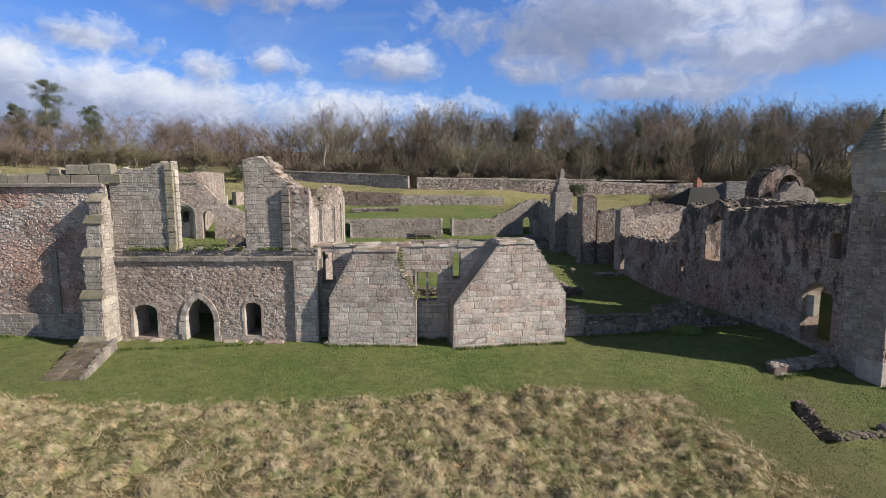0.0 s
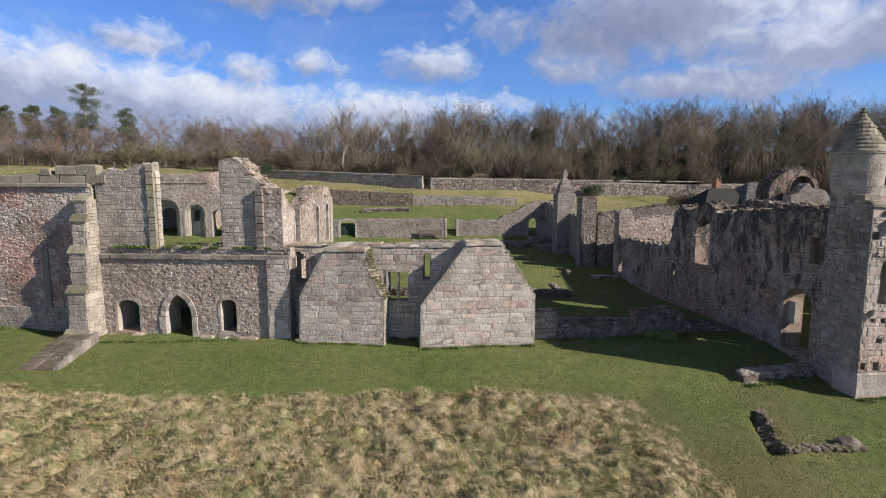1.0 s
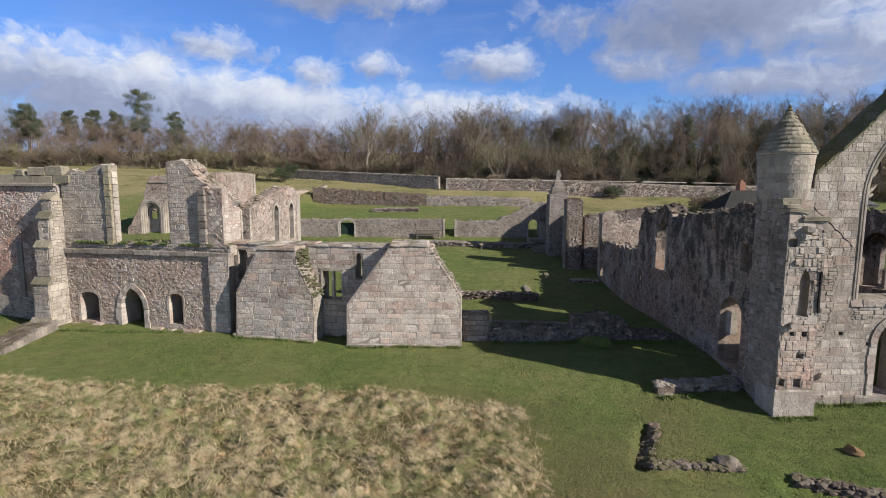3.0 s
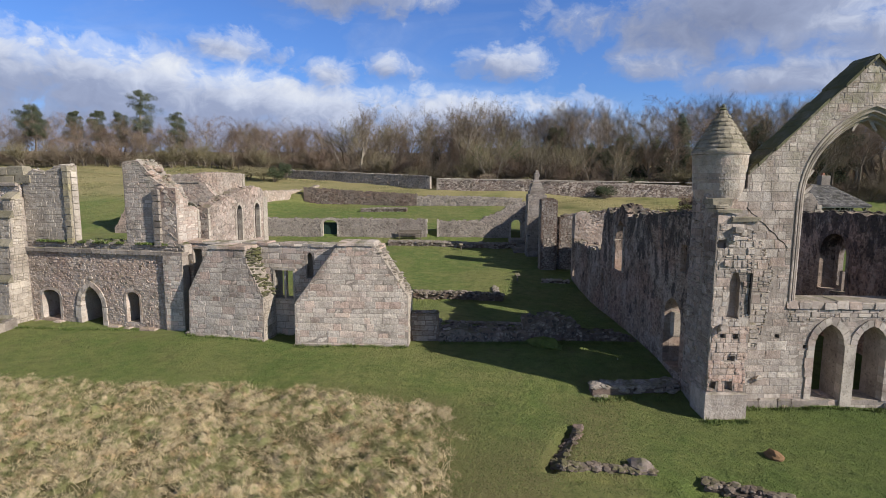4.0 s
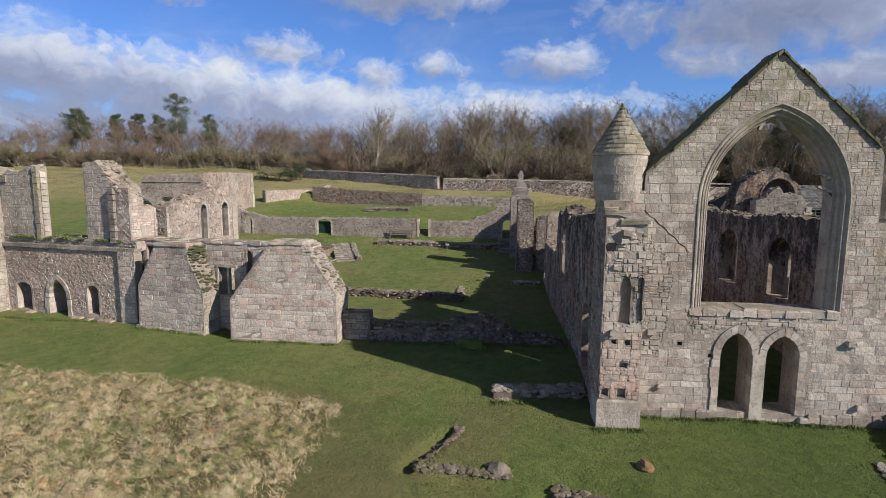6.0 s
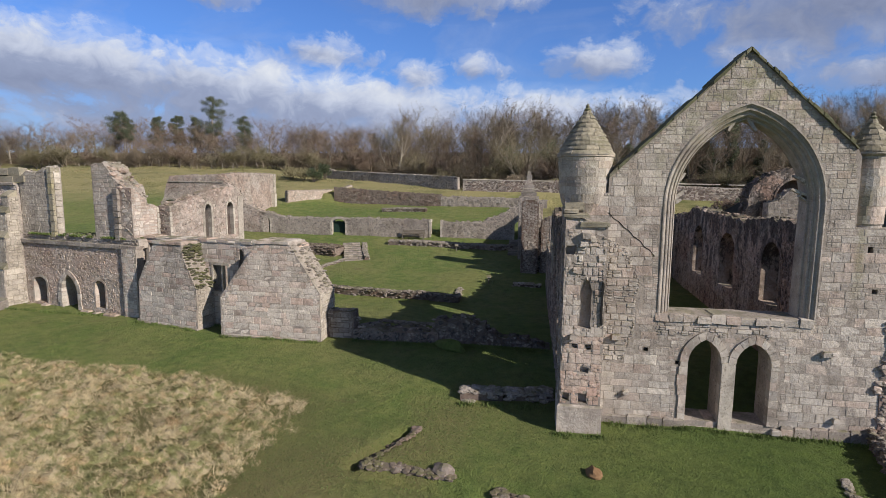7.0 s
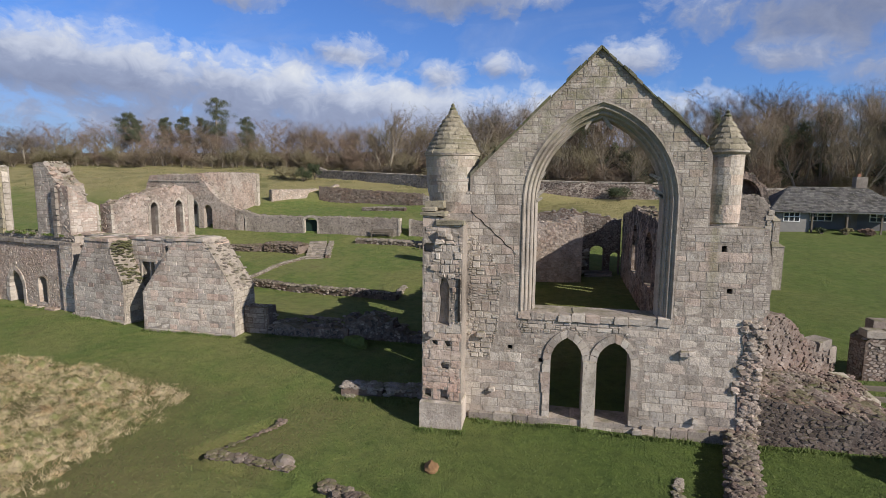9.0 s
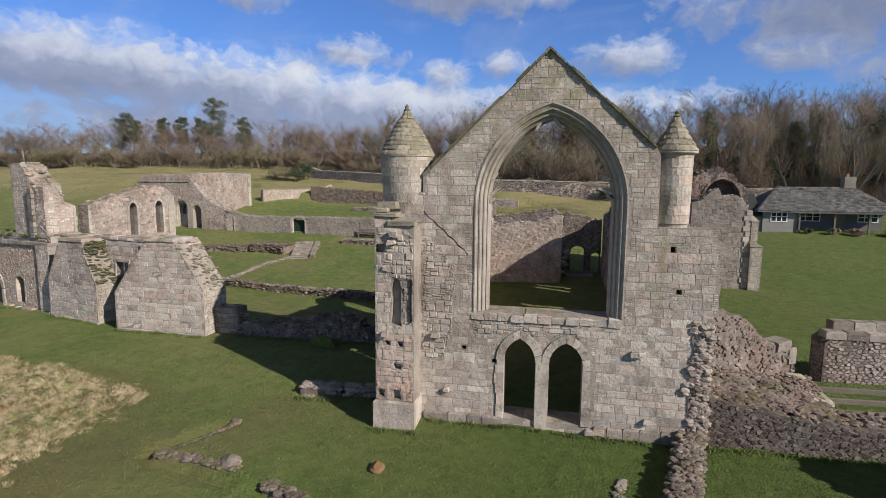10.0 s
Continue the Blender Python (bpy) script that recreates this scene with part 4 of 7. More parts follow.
for u, z, q in ((8.55, 2.95, .3), (8.75, 2.98, .22), (1.9, 3.15, .3), (9.0, 0.7, .2), (2.3, 1.2, .2), (7.5, 0.2, .35), (7.2, 0.15, .3), (3.3, .1, .2)):
    s.box(u - q / 2, u + q / 2, -0.16, 0.05, z - q * .3, z + q * .3, 0.03, 0.02)
s.each("projecting_stone", ASHLAR, gable)


def turret(cx, cy, profile, eave, tip, label, courses_, power=0.85):
    """A round stair turret. profile: (height, radius) up the drum; eave: (height, radius) of the cone's foot."""
    t = place("turret", None, hall, pose(cx - 21.2, cy - 18.0, 0))
    tagged(t, label)
    n = 28
    ring = lambda rr, zz_: [(rr * math.cos(2 * math.pi * i / n), rr * math.sin(2 * math.pi * i / n), zz_) for i in range(n)]
    s = Solid()
    rings = [ring(rr - .03, zz_) for zz_, rr in profile]
    for a, b in zip(rings, rings[1:]):
        s.add(a + b, [(i, (i + 1) % n, n + (i + 1) % n, n + i) for i in range(n)])
    s.put("drum", MORTAR, t)
    z, z1 = profile[0][0], profile[-1][0]
    width = lambda q: float(np.interp(q, [p[0] for p in profile], [p[1] for p in profile]))
    while z < z1 - 0.05:
        h = min(random.uniform(0.24, 0.34), z1 - z)
        a = random.random()
        end = a + 2 * math.pi
        while a < end - .05:
            w = min(random.uniform(0.36, 0.62) / width(z1), end - a)
            out = random.uniform(0.0, 0.007)
            lo, hi = width(z + .003) + out, width(z + h - .003) + out
            us = [a + (w - .008) * i / 3 for i in range(4)]
            s = Solid()
            s.add([((rr - .1) * math.cos(x), (rr - .1) * math.sin(x), y) for rr, y in ((lo, z + .003), (hi, z + h - .003)) for x in us] + [(rr * math.cos(x), rr * math.sin(x), y) for rr, y in ((lo, z + .003), (hi, z + h - .003)) for x in us],
                  [(8 + i, 9 + i, 13 + i, 12 + i) for i in range(3)] + [(i, 8 + i, 12 + i, 4 + i) for i in (0, 3)] + [(4 + i, 5 + i, 13 + i, 12 + i) for i in range(3)] + [(i, 1 + i, 9 + i, 8 + i) for i in range(3)])
            s.put("drum_stone", ASHLAR, t)
            a += w
        z += h
    # string course under the cone
    s = Solid()
    ez, er = eave
    rings = [ring(rr, zz_) for rr, zz_ in ((er - .10, ez - .14), (er - .02, ez - .09), (er + .02, ez - .06), (er + .02, ez), (er - .2, ez + .01))]
    for a, b in zip(rings, rings[1:]):
        s.add(a + b, [(i, (i + 1) % n, n + (i + 1) % n, n + i) for i in range(n)])
    s.put("string_course", ASHLAR, t)
    hgt = tip - ez - 0.16
    curve = lambda f: er * (1 - f) ** power
    for j in range(courses_):
        f0, f1 = j / courses_, (j + 1) / courses_
        r0, r1 = curve(f0) + 0.03, max(0.08, curve(f1) + 0.012)
        za, zb = ez + hgt * f0, ez + hgt * f1
        count = max(5, int(2 * math.pi * r0 / 0.42))
        turn = random.random()
        for i in range(count):
            lift, a, b = random.uniform(-.012, .018), turn + 2 * math.pi * i / count, turn + 2 * math.pi * (i + .985) / count
            s = Solid()
            mid_ = (a + b) / 2
            level = lambda rr, q: [(rr * math.cos(x), rr * math.sin(x), q + random.uniform(-.008, .008)) for x in (a, mid_, b)]
            s.add(level(r0 - .14, za) + level(r0 + lift, za) + level(r0 + lift - .012, za + .05) + level(r1 + lift * .5, zb) + level(max(.02, r1 - .14), zb),
                  [(k_ * 3 + n_, k_ * 3 + n_ + 1, k_ * 3 + n_ + 4, k_ * 3 + n_ + 3) for k_ in range(4) for n_ in range(2)] + [(0, 3, 6, 9, 12), (2, 14, 11, 8, 5)])
            s.put("cone_stone", CONE, t)
    s = Solid()
    prof = [(0.09, tip - 0.25), (0.12, tip - 0.16), (0.06, tip - 0.1), (0.07, tip - 0.04), (0.0, tip + 0.05)]
    rings = [[(rr * math.cos(math.pi * i / 4), rr * math.sin(math.pi * i / 4), zz_) for i in range(8)] for rr, zz_ in prof]
    for a, b in zip(rings, rings[1:]):
        s.add(a + b, [(i, (i + 1) % 8, 8 + (i + 1) % 8, 8 + i) for i in range(8)])
    s.put("finial", MOSSY, t)
    return t


turret(21.88, 18.60, [(7.4, .62), (7.75, .78), (7.95, .84), (8.38, .86), (8.42, .91), (8.50, .91), (8.54, .88), (9.3, .93)], (9.36, .95), 11.06, "round stone stair turret under a mossy stone cone", 10)
turret(30.66, 18.53, [(6.95, .30), (7.03, .54), (9.4, .57)], (9.46, .67), 10.71, "slender round turret with a short stone cone", 6, 0.9)

# buttress at the north-west corner, its facing torn away
socket = lambda u, z, w, h: [(u + w * a * random.uniform(.8, 1.2), z + h * b * random.uniform(.8, 1.2)) for a, b in ((.5, -.5), (.46, .05), (.5, .42), (.12, .5), (-.4, .46), (-.5, .1), (-.46, -.42), (-.1, -.5))]
B_HOLES = [jag([(0.98, 3.62), (0.95, 4.3), (1.0, 4.9), (0.9, 5.25), (0.66, 5.3), (0.55, 4.95), (0.58, 4.2), (0.5, 3.66)], 0.05, 0.22), socket(0.42, 3.05, 0.20, 0.22), socket(0.92, 3.0, 0.22, 0.20), socket(0.82, 2.2, 0.30, 0.22), socket(0.16, 1.22, 0.28, 0.26), socket(0.80, 1.2, 0.34, 0.36), socket(0.16, 6.25, 0.38, 0.34)]
s = Solid()
s.prism([(-0.08, -0.5), (-0.08, 7.42), (0.35, 7.3), (0.75, 7.2), (1.46, 7.0), (1.46, -0.5)], -0.92, 0.2, B_HOLES)
butt = s.put("corner_buttress", MORTAR, hall, label="broken ashlar buttress with torn facing and empty sockets")
butt.matrix_basis = Matrix.Translation((0.065, 0, 0)) @ Matrix.Diagonal((0.875, 1, 1, 1))
b_loop = [[(-0.08, 1.0), (-0.08, 7.4), (0.75, 7.18), (1.46, 6.98), (1.46, 1.0)]] + B_HOLES
ragged = [[(0.5, 5.2), (0.2, 5.9), (0.4, 6.7), (0.95, 6.75), (1.46, 6.3), (1.46, 3.6), (1.05, 3.7), (1.0, 5.2)]]
b_rects = courses(b_loop, (0.22, 0.36), (0.26, 0.62), 0.006)
r = np.array(b_rects)
gone = inside((r[:, 0] + r[:, 1]) / 2, (r[:, 2] + r[:, 3]) / 2, ragged)
b_rects = [q for q, g in zip(b_rects, gone) if not g]
loose_stones([q for q in b_rects if q[2] > 3.3], butt, ASHLAR, -0.92, (0.004, 0.03))
loose_stones([q for q in b_rects if q[2] <= 3.3], butt, PINKASHLAR, -0.92, (0.004, 0.03))
# black strip on the face, in place of the shade in an open joint
Solid().prism(jag([(1.33, 3.75), (1.31, 4.5), (1.35, 5.25)], 0.02, 0.2) + jag([(1.40, 5.2), (1.38, 4.5), (1.41, 3.8)], 0.02, 0.2), -0.985, -0.9).put("open_joint", SHADOW, butt)
torn_face = face_stones(courses(ragged, (0.15, 0.28), (0.15, 0.34), 0.006, 0.02), 0.0, (-0.005, 0.045), 0.022, 0.010)
torn_face.v = [(u, v - 0.92, z) for u, v, z in torn_face.v]
tagged(torn_face.put("torn_core", ASHLAR, butt), kind="stuff")
Solid().box(-0.05, 1.43, -0.70, 0.15, 0.9, 7.0).put("inner_core", ASHLAR, butt)
# its north flank
f = face_stones(courses([[(0.0, 0.9), (0.0, 7.0), (0.9, 7.4), (0.9, 0.9)]], (0.18, 0.34), (0.2, 0.5), 0.006, 0.012), 0.0, (0.0, 0.05), 0.02, 0.010)
f.v = [(-0.08 + v, -u, z) for u, v, z in f.v]
tagged(f.put("flank_facing", RUGGED, butt), kind="stuff")
f = face_stones(courses([[(0.0, 0.3), (0.0, 7.85), (1.04, 7.85), (1.04, 0.3)]] + [hole(.5, 5.4, .14, .2), hole(.45, 3.4, .14, .5), hole(.7, 6.6, .16, .16)], (0.18, 0.34), (0.2, 0.5), 0.006, 0.012), 0.0, (0.0, 0.05), 0.02, 0.010)
f.v = [(v, 1.05 - u, z) for u, v, z in f.v]
tagged(f.put("end_facing", RUGGED, gable), kind="stuff")
s = Solid()
s.box(0.45, 1.5, -1.0, -0.6, 7.0, 7.16, 0.03, 0.02)
s.box(-0.15, 0.78, -1.0, -0.3, 7.30, 7.42, 0.03, 0.02)
s.box(-0.12, 0.40, -0.85, -0.1, 7.42, 7.56, 0.03, 0.03)
s.box(-0.10, 0.62, -0.55, 0.15, 7.54, 7.76, 0.04, 0.03)
s.each("cap_slab", CONE, butt)
Solid().box(-0.16, 1.52, -1.02, 0.1, -0.5, 0.96, 0.05).put("buttress_plinth", ASHLAR, butt)
s = Solid()
for _ in range(5):
    u, z, w, h = random.uniform(0.05, 1.15), random.choice((1.6, 2.5, 3.4, 5.5, 6.5)) + random.uniform(-.15, .15), random.uniform(.18, .32), random.uniform(.14, .24)
    s.box(u, u + w, -0.92 - random.uniform(.08, .2), -0.85, z, z + h, 0.03, 0.03)
s.each("protruding_stone", ASHLAR, butt)

# north wall, seen in shade that is also darkened into its stone tones
NW = pose(0.05, 20.0, 0, 0, 0, -90)      # u runs towards the gable: u = 38 - y
n_holes = [arch(9.95, 11.35, 3.6, 5.2, 5.95), arch(16.9, 18.5, 0.75, 2.85, 3.62), hole(18.35, 5.35, 0.55, 1.1), arch(0.3, 0.85, 1.45, 2.3, 2.75), hole(7.76, 2.85, 0.45, 0.8)]
n_holes = [[(9.95, 3.6), (9.9, 5.2), (10.1, 5.95), (10.6, 6.3), (11.2, 6.0), (11.35, 3.6)]] + n_holes[1:]
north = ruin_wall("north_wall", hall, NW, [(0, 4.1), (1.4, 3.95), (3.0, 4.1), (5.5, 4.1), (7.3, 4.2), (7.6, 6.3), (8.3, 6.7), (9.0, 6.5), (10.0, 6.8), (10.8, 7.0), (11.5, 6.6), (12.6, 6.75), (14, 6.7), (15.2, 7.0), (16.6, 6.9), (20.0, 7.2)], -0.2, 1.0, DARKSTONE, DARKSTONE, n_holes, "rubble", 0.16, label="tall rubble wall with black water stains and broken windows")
voussoirs(north, 16.9, 18.5, 0.75, 2.85, 3.62, 0.22, 0.0, 0.015, DARKSTONE, 5)
Solid().box(16.6, 17.3, 0.25, 0.55, 1.9, 2.9, 0.03).put("door_post", PALE, north)
for u in (9.78, 11.35):
    for i in range(8):
        w = random.uniform(.12, .26)
        Solid().box(u - w / 2, u + w / 2, -0.06, 0.3, 3.6 + i * .3, 3.88 + i * .3, 0.02).put("jamb_stone", PALE, north)
crumble(north, [(0.8, 4.05), (3.0, 4.1), (5.4, 4.1), (7.2, 4.15)], (0.0, 0.5), FARSTONE, (0.12, 0.28), 9, "loose_rubble", 0.08)
# south wall: inner face with three tall pointed windows
SW = pose(9.2, 23.0, 0, 0, 0, -90)       # u = 41 - y
s_holes = [arch(15.85, 17.75, 3.2, 5.0, 5.95), arch(10.35, 12.6, 2.95, 4.9, 5.85), arch(5.5, 7.4, 2.85, 4.85, 5.85)]
south = ruin_wall("south_wall", hall, SW, [(0, 6.0), (3, 6.4), (5, 6.8), (9, 6.7), (13, 6.6), (16, 6.9), (18.5, 6.9), (22.0, 7.1)], 0.2, 1.1, DARKSTONE, DARKSTONE, s_holes, "small", 0.12, label="ruined inner wall with tall pointed windows", back=True)
for a in s_holes:
    u0, u1 = a[0][0], a[-1][0]
    voussoirs(south, u0, u1, a[0][1], a[1][1], max(p[1] for p in a), 0.16, 0.0, 0.03, DARKSTONE, 5)
    mid_, zt = (u0 + u1) / 2, max(p[1] for p in a)
    lights = [arch(mid_ + k_ - .24, mid_ + k_ + .24, a[0][1] + .15, a[1][1] - .2, a[1][1] + .3, 4) for k_ in (-.42, .42)]
    # slab added across the window to keep most sun off its reveals
    Solid().prism([(u0 - .05, a[0][1] - .05), (u0 - .05, zt + .05), (u1 + .05, zt + .05), (u1 + .05, a[0][1] - .05)], 0.70, 0.95, lights).put("window_infill", DARKSTONE, south)
    Solid().box((u0 + u1) / 2 - 0.09, (u0 + u1) / 2 + 0.09, 0.4, 0.6, a[0][1] - 0.05, a[1][1] + random.uniform(-.9, .2), 0.03).put("mullion", FARSTONE, south)
# east wall with a small doorway, lit
east = ruin_wall("east_wall", hall, pose(0, 23.0, 0), [(-0.3, 5.5), (1.4, 5.7), (3.5, 6.0), (5.4, 6.3), (7.2, 5.9), (9.1, 5.6)], 0.4, 1.0, FARSTONE, EARTHY, [arch(6.95, 7.95, 1.5, 3.3, 3.7), arch(8.4, 9.05, 1.6, 2.9, 3.25)], "small", 0.16, label="rubble cross wall with a small doorway")
# pale stone colour stands in for sunlight on this broken edge
crumble(east, [(5.8, 1.4), (6.4, 2.3), (6.85, 3.4)], (-0.7, 0.0), PALE, (0.2, 0.45), 9, "fallen_masonry", 0.2)
s = Solid()
for i in range(3):
    s.box(6.6, 8.6, -0.9 + i * .3, 0.0, 1.3, 1.55 + i * .16, 0.03, 0.02)
s.each("threshold_step", FARSTONE, east)

# ---- western range: undercroft wall with doorway and the two upper fragments ----
rng = thing("west_range", -3.42, 25.64, -11, "two-storey rubble range with a pointed doorway and broken upper walls", "ruined range")
W_HOLES = [arch(-6.15, -5.03, 0.95, 2.2, 2.52, 4), arch(-3.72, -2.40, 0.3, 1.75, 2.81, 6), arch(-0.98, -0.20, 1.02, 2.35, 2.62, 4)]
front = ruin_wall("undercroft_wall", rng, None, [(-7.2, 4.62), (1.5, 4.62)], 0.0, 1.3, RUBBLE, REDMORTAR, W_HOLES, "rubble", 0, crumbs=False, label="reddish brown rubble wall with a pointed doorway and two small windows")
voussoirs(front, -3.72, -2.40, 0.3, 1.75, 2.81, 0.24, 0.0, 0.07, ASHLAR, 6)
voussoirs(front, -6.15, -5.03, 0.95, 2.2, 2.52, 0.13, 0.0, 0.03, ASHLAR, 3)
voussoirs(front, -0.98, -0.20, 1.02, 2.35, 2.62, 0.10, 0.0, 0.03, RUBBLE, 3)
# rooms behind: dark vault
Solid().box(-7.0, 1.5, 4.6, 4.8, 0.2, 4.6).put("vault_back", REDMORTAR, rng)
Solid().box(-7.2, 2.6, 1.2, 4.8, 4.45, 4.62).put("vault_roof", REDMORTAR, rng)
s = Solid()
u = -7.2
while u < 2.5:
    w = random.uniform(0.35, 0.8)
    s.box(u, min(2.5, u + w - 0.015), -0.14, 0.4, 4.55, 4.78 + random.uniform(-.02, .03), 0.04, 0.015)
    u += w
s.each("string_stone", FARSTONE, rng)
ledge_line = jag([(-7.2, 5.12), (-5, 5.08), (-2, 5.12), (0.5, 5.16), (2.5, 5.1)], 0.05, 0.3)
s = Solid().prism([(-7.2, 4.6)] + ledge_line + [(2.5, 4.6)], 0.06, 1.35)
s.put("wall_head", MORTAR, rng, label="low wall head grown with moss and grass")
wh = face_stones(courses([[(-7.2, 4.78), (-7.2, 5.1), (2.5, 5.1), (2.5, 4.78)]], (0.13, 0.18), (0.2, 0.5), 0.012), 0.06, (0.01, 0.06), 0.03, 0.02)
tagged(wh.put("wall_head_facing", FARSTONE, rng), kind="stuff")
crumble(rng, ledge_line, (0.1, 1.3), MOSSY, (0.12, 0.24), 4.0)
towL = ruin_wall("upper_fragment", rng, pose(0, 0.12, 0), [(-6.9, 8.4), (-6.2, 8.75), (-5.4, 8.7), (-5.0, 8.85), (-4.55, 9.0), (-3.98, 9.02)], 4.9, 0.5, PALE, MORTAR, (), "block", 0.08, label="standing wall fragment with a lichened pilaster")
s = Solid()
for i in range(13):
    s.box(-4.30, -3.97, -0.10 + random.uniform(-.02, .02), 0.42, 4.98 + i * .31, 5.27 + i * .31, 0.02, 0.006)
s.each("pilaster_stone", YELLOW, towL)
s = Solid()
for i in range(11):
    s.box(-4.02, -3.90, 0.05, 0.38, 5.1 + i * .33, 5.4 + i * .33, 0.02, 0.01)
s.each("pilaster_return_stone", PALE, towL)
towR = ruin_wall("upper_fragment", rng, pose(0, 0.12, 0), [(-0.80, 9.15), (-0.5, 9.3), (0.05, 9.25), (0.45, 8.9), (0.8, 8.5), (1.2, 8.2), (1.55, 7.85), (1.75, 6.9), (1.8, 5.2)], 4.9, 1.3, ASHLAR, MORTAR, (), "block", 0.1, label="tall jagged wall fragment with a sloping broken top")
crumble(towR, [(0.1, 9.1), (0.9, 8.3), (1.6, 7.6)], (0.0, 1.4), RUBBLE, (0.15, 0.4), 6, "loose_rubble", 0.14)
s = Solid()
for i in range(9):
    s.box(0.95, 1.30, -0.22, 0.05, 5.0 + i * .32, 5.29 + i * .32, 0.02, 0.015)
s.each("thin_buttress_stone", FARSTONE, towR)
# high wall of the neighbouring range on the other side of the stepped buttress
high = ruin_wall("high_wall", rng, pose(0, 0.05, 0), [(-24, 8.05), (-7.05, 8.05)], 0.2, 1.2, LIMED, REDMORTAR, (), "rubble", 0, crumbs=False, label="high wall of mixed red and grey rubble")
Solid().box(-24, -7.1, -0.16, 0.0, 7.95, 8.12, 0.05).put("string_course", FARSTONE, high)
s = Solid()
u = -24.0
while u < -6.7:
    w = random.uniform(0.9, 1.25)
    s.box(u, u + w - 0.03, 0.0, 0.5, 8.1, 8.52 + random.uniform(-.05, .04), 0.05, 0.03)
    if int(u * 7) % 2 == 0:
        s.box(u + .05, u + w * .5, -0.03, 0.45, 8.5, 8.80, 0.06, 0.03)
    u += w
s.box(-8.75, -7.75, 0.0, 0.5, 8.5, 8.92, 0.05, 0.03)
s.box(-7.7, -6.75, 0.02, 0.55, 8.5, 8.98, 0.05, 0.03)
s.each("parapet_stone", CONE, high)
plin = ruin_wall("plinth", high, None, [(-24, 2.1), (-8.2, 2.1)], 0.2, 0.16, FARSTONE, MORTAR, (), "block", 0.03, crumbs=False)
plin.matrix_basis = pose(0, -0.16, 0)
Solid().box(-9.75, -9.45, -0.1, 0.05, 1.9, 5.0, 0.02).put("thin_pilaster", FARSTONE, high)
# stepped buttress
bt = place("stepped_buttress", None, rng)
tagged(bt, "pale dressed stone buttress rising in four weathered steps")
levels = [(-0.1, 1.05, -1.45, -7.85, -6.72), (1.05, 3.1, -1.22, -7.74, -6.78), (3.1, 4.95, -0.98, -7.66, -6.81), (4.95, 6.4, -0.78, -7.58, -6.84), (6.4, 7.35, -0.58, -7.52, -6.87)]
for i, (za, zb, v, u0, u1) in enumerate(levels):
    s = Solid().box(u0 + .02, u1 - .02, v + .02, 0.1, za, zb)
    stage = s.put("stage", MORTAR, bt)
    rects = courses([[(u0, za), (u0, zb), (u1, zb), (u1, za)]], (0.26, 0.36), (0.35, 0.7), 0.006)
    loose_stones(rects, stage, PALE, v, (0.0, 0.02))
    for sign, uu in ((-1, u0), (1, u1)):
        f = face_stones(courses([[(0, za), (0, zb), (-v, zb), (-v, za)]], (0.26, 0.36), (0.35, 0.7), 0.006), 0.0, (0.0, 0.02), 0.012)
        f.v = [(uu - sign * b, v + a, z) for a, b, z in f.v]
        tagged(f.put("flank_facing", PALE, stage), kind="stuff")
    nv = levels[i + 1][2] if i + 1 < len(levels) else -0.1
    s = Solid()
    s.add([(u0 - .03, v - .05, zb - .02), (u1 + .03, v - .05, zb - .02), (u1 + .02, nv, zb + .30), (u0 - .02, nv, zb + .30), (u0 - .03, v - .05, zb - .08), (u1 + .03, v - .05, zb - .08), (u1 + .02, nv + .02, zb - .08), (u0 - .02, nv + .02, zb - .08)],
          [(0, 1, 2, 3), (4, 5, 1, 0), (5, 6, 2, 1), (7, 4, 0, 3), (6, 7, 3, 2), (7, 6, 5, 4)])
    s.put("weathering", CONE, stage)
# end pilaster and low bench of footing stones
ruin_wall("end_pilaster", rng, pose(0, -0.16, 0), [(1.4, 4.6), (2.48, 4.6)], 0.2, 0.5, BLOCKSTONE, MORTAR, (), "ashlar", 0, crumbs=False, loose=60, label="flat pilaster of squared stone")
s = Solid()
for a, b in ((-6.9, -4.1), (-2.1, 1.3)):
    for v, top in ((-0.34, 0.86), (-0.68, 0.66)):
        u = a + random.uniform(0, .2)
        while u < b:
            w = random.uniform(0.28, 0.62)
            if random.random() < .88:
                s.box(u, u + w - .02, v + random.uniform(-.08, .05), v + .40, 0.2, top + random.uniform(-.10, .06), 0.06, 0.035)
            u += w
s.each("footing_stone", RUBBLE, rng)

# ---- two battered blocks with the wall between them ----
link = thing("linking_wall", 1.66, 25.3, -11, "set-back ashlar wall with a mullioned window and a slit", "ruined wall")
l_holes = [[(1.97, 2.5), (1.97, 3.95), (2.93, 3.95), (2.93, 2.5)], arch(3.66, 3.98, 3.6, 4.6, 4.85, 4), [(-2.5, 3.43), (-2.5, 4.86), (-2.02, 4.86), (-2.02, 3.43)]]
lw = ruin_wall("wall", link, None, [(-2.75, 5.2), (0, 5.24), (2.5, 5.26), (5, 5.3), (7.4, 5.3)], 0.2, 0.75, BLOCKSTONE, MORTAR, l_holes, "ashlar", 0.03, crumbs=False, loose=160)
Solid().box(2.39, 2.50, 0.1, 0.3, 2.5, 3.95).put("mullion", PALE, lw)
for z0, z1 in ((2.4, 2.52), (3.93, 4.08)):
    Solid().box(1.85, 3.05, -0.05, 0.3, z0, z1, 0.02).put("window_sill" if z0 < 3 else "lintel", PALE, lw)
for u in (1.87, 2.93):
    Solid().box(u, u + .1, -0.04, 0.3, 2.5, 3.95, 0.015).put("window_jamb", PALE, lw)
s = Solid()
u = -2.75
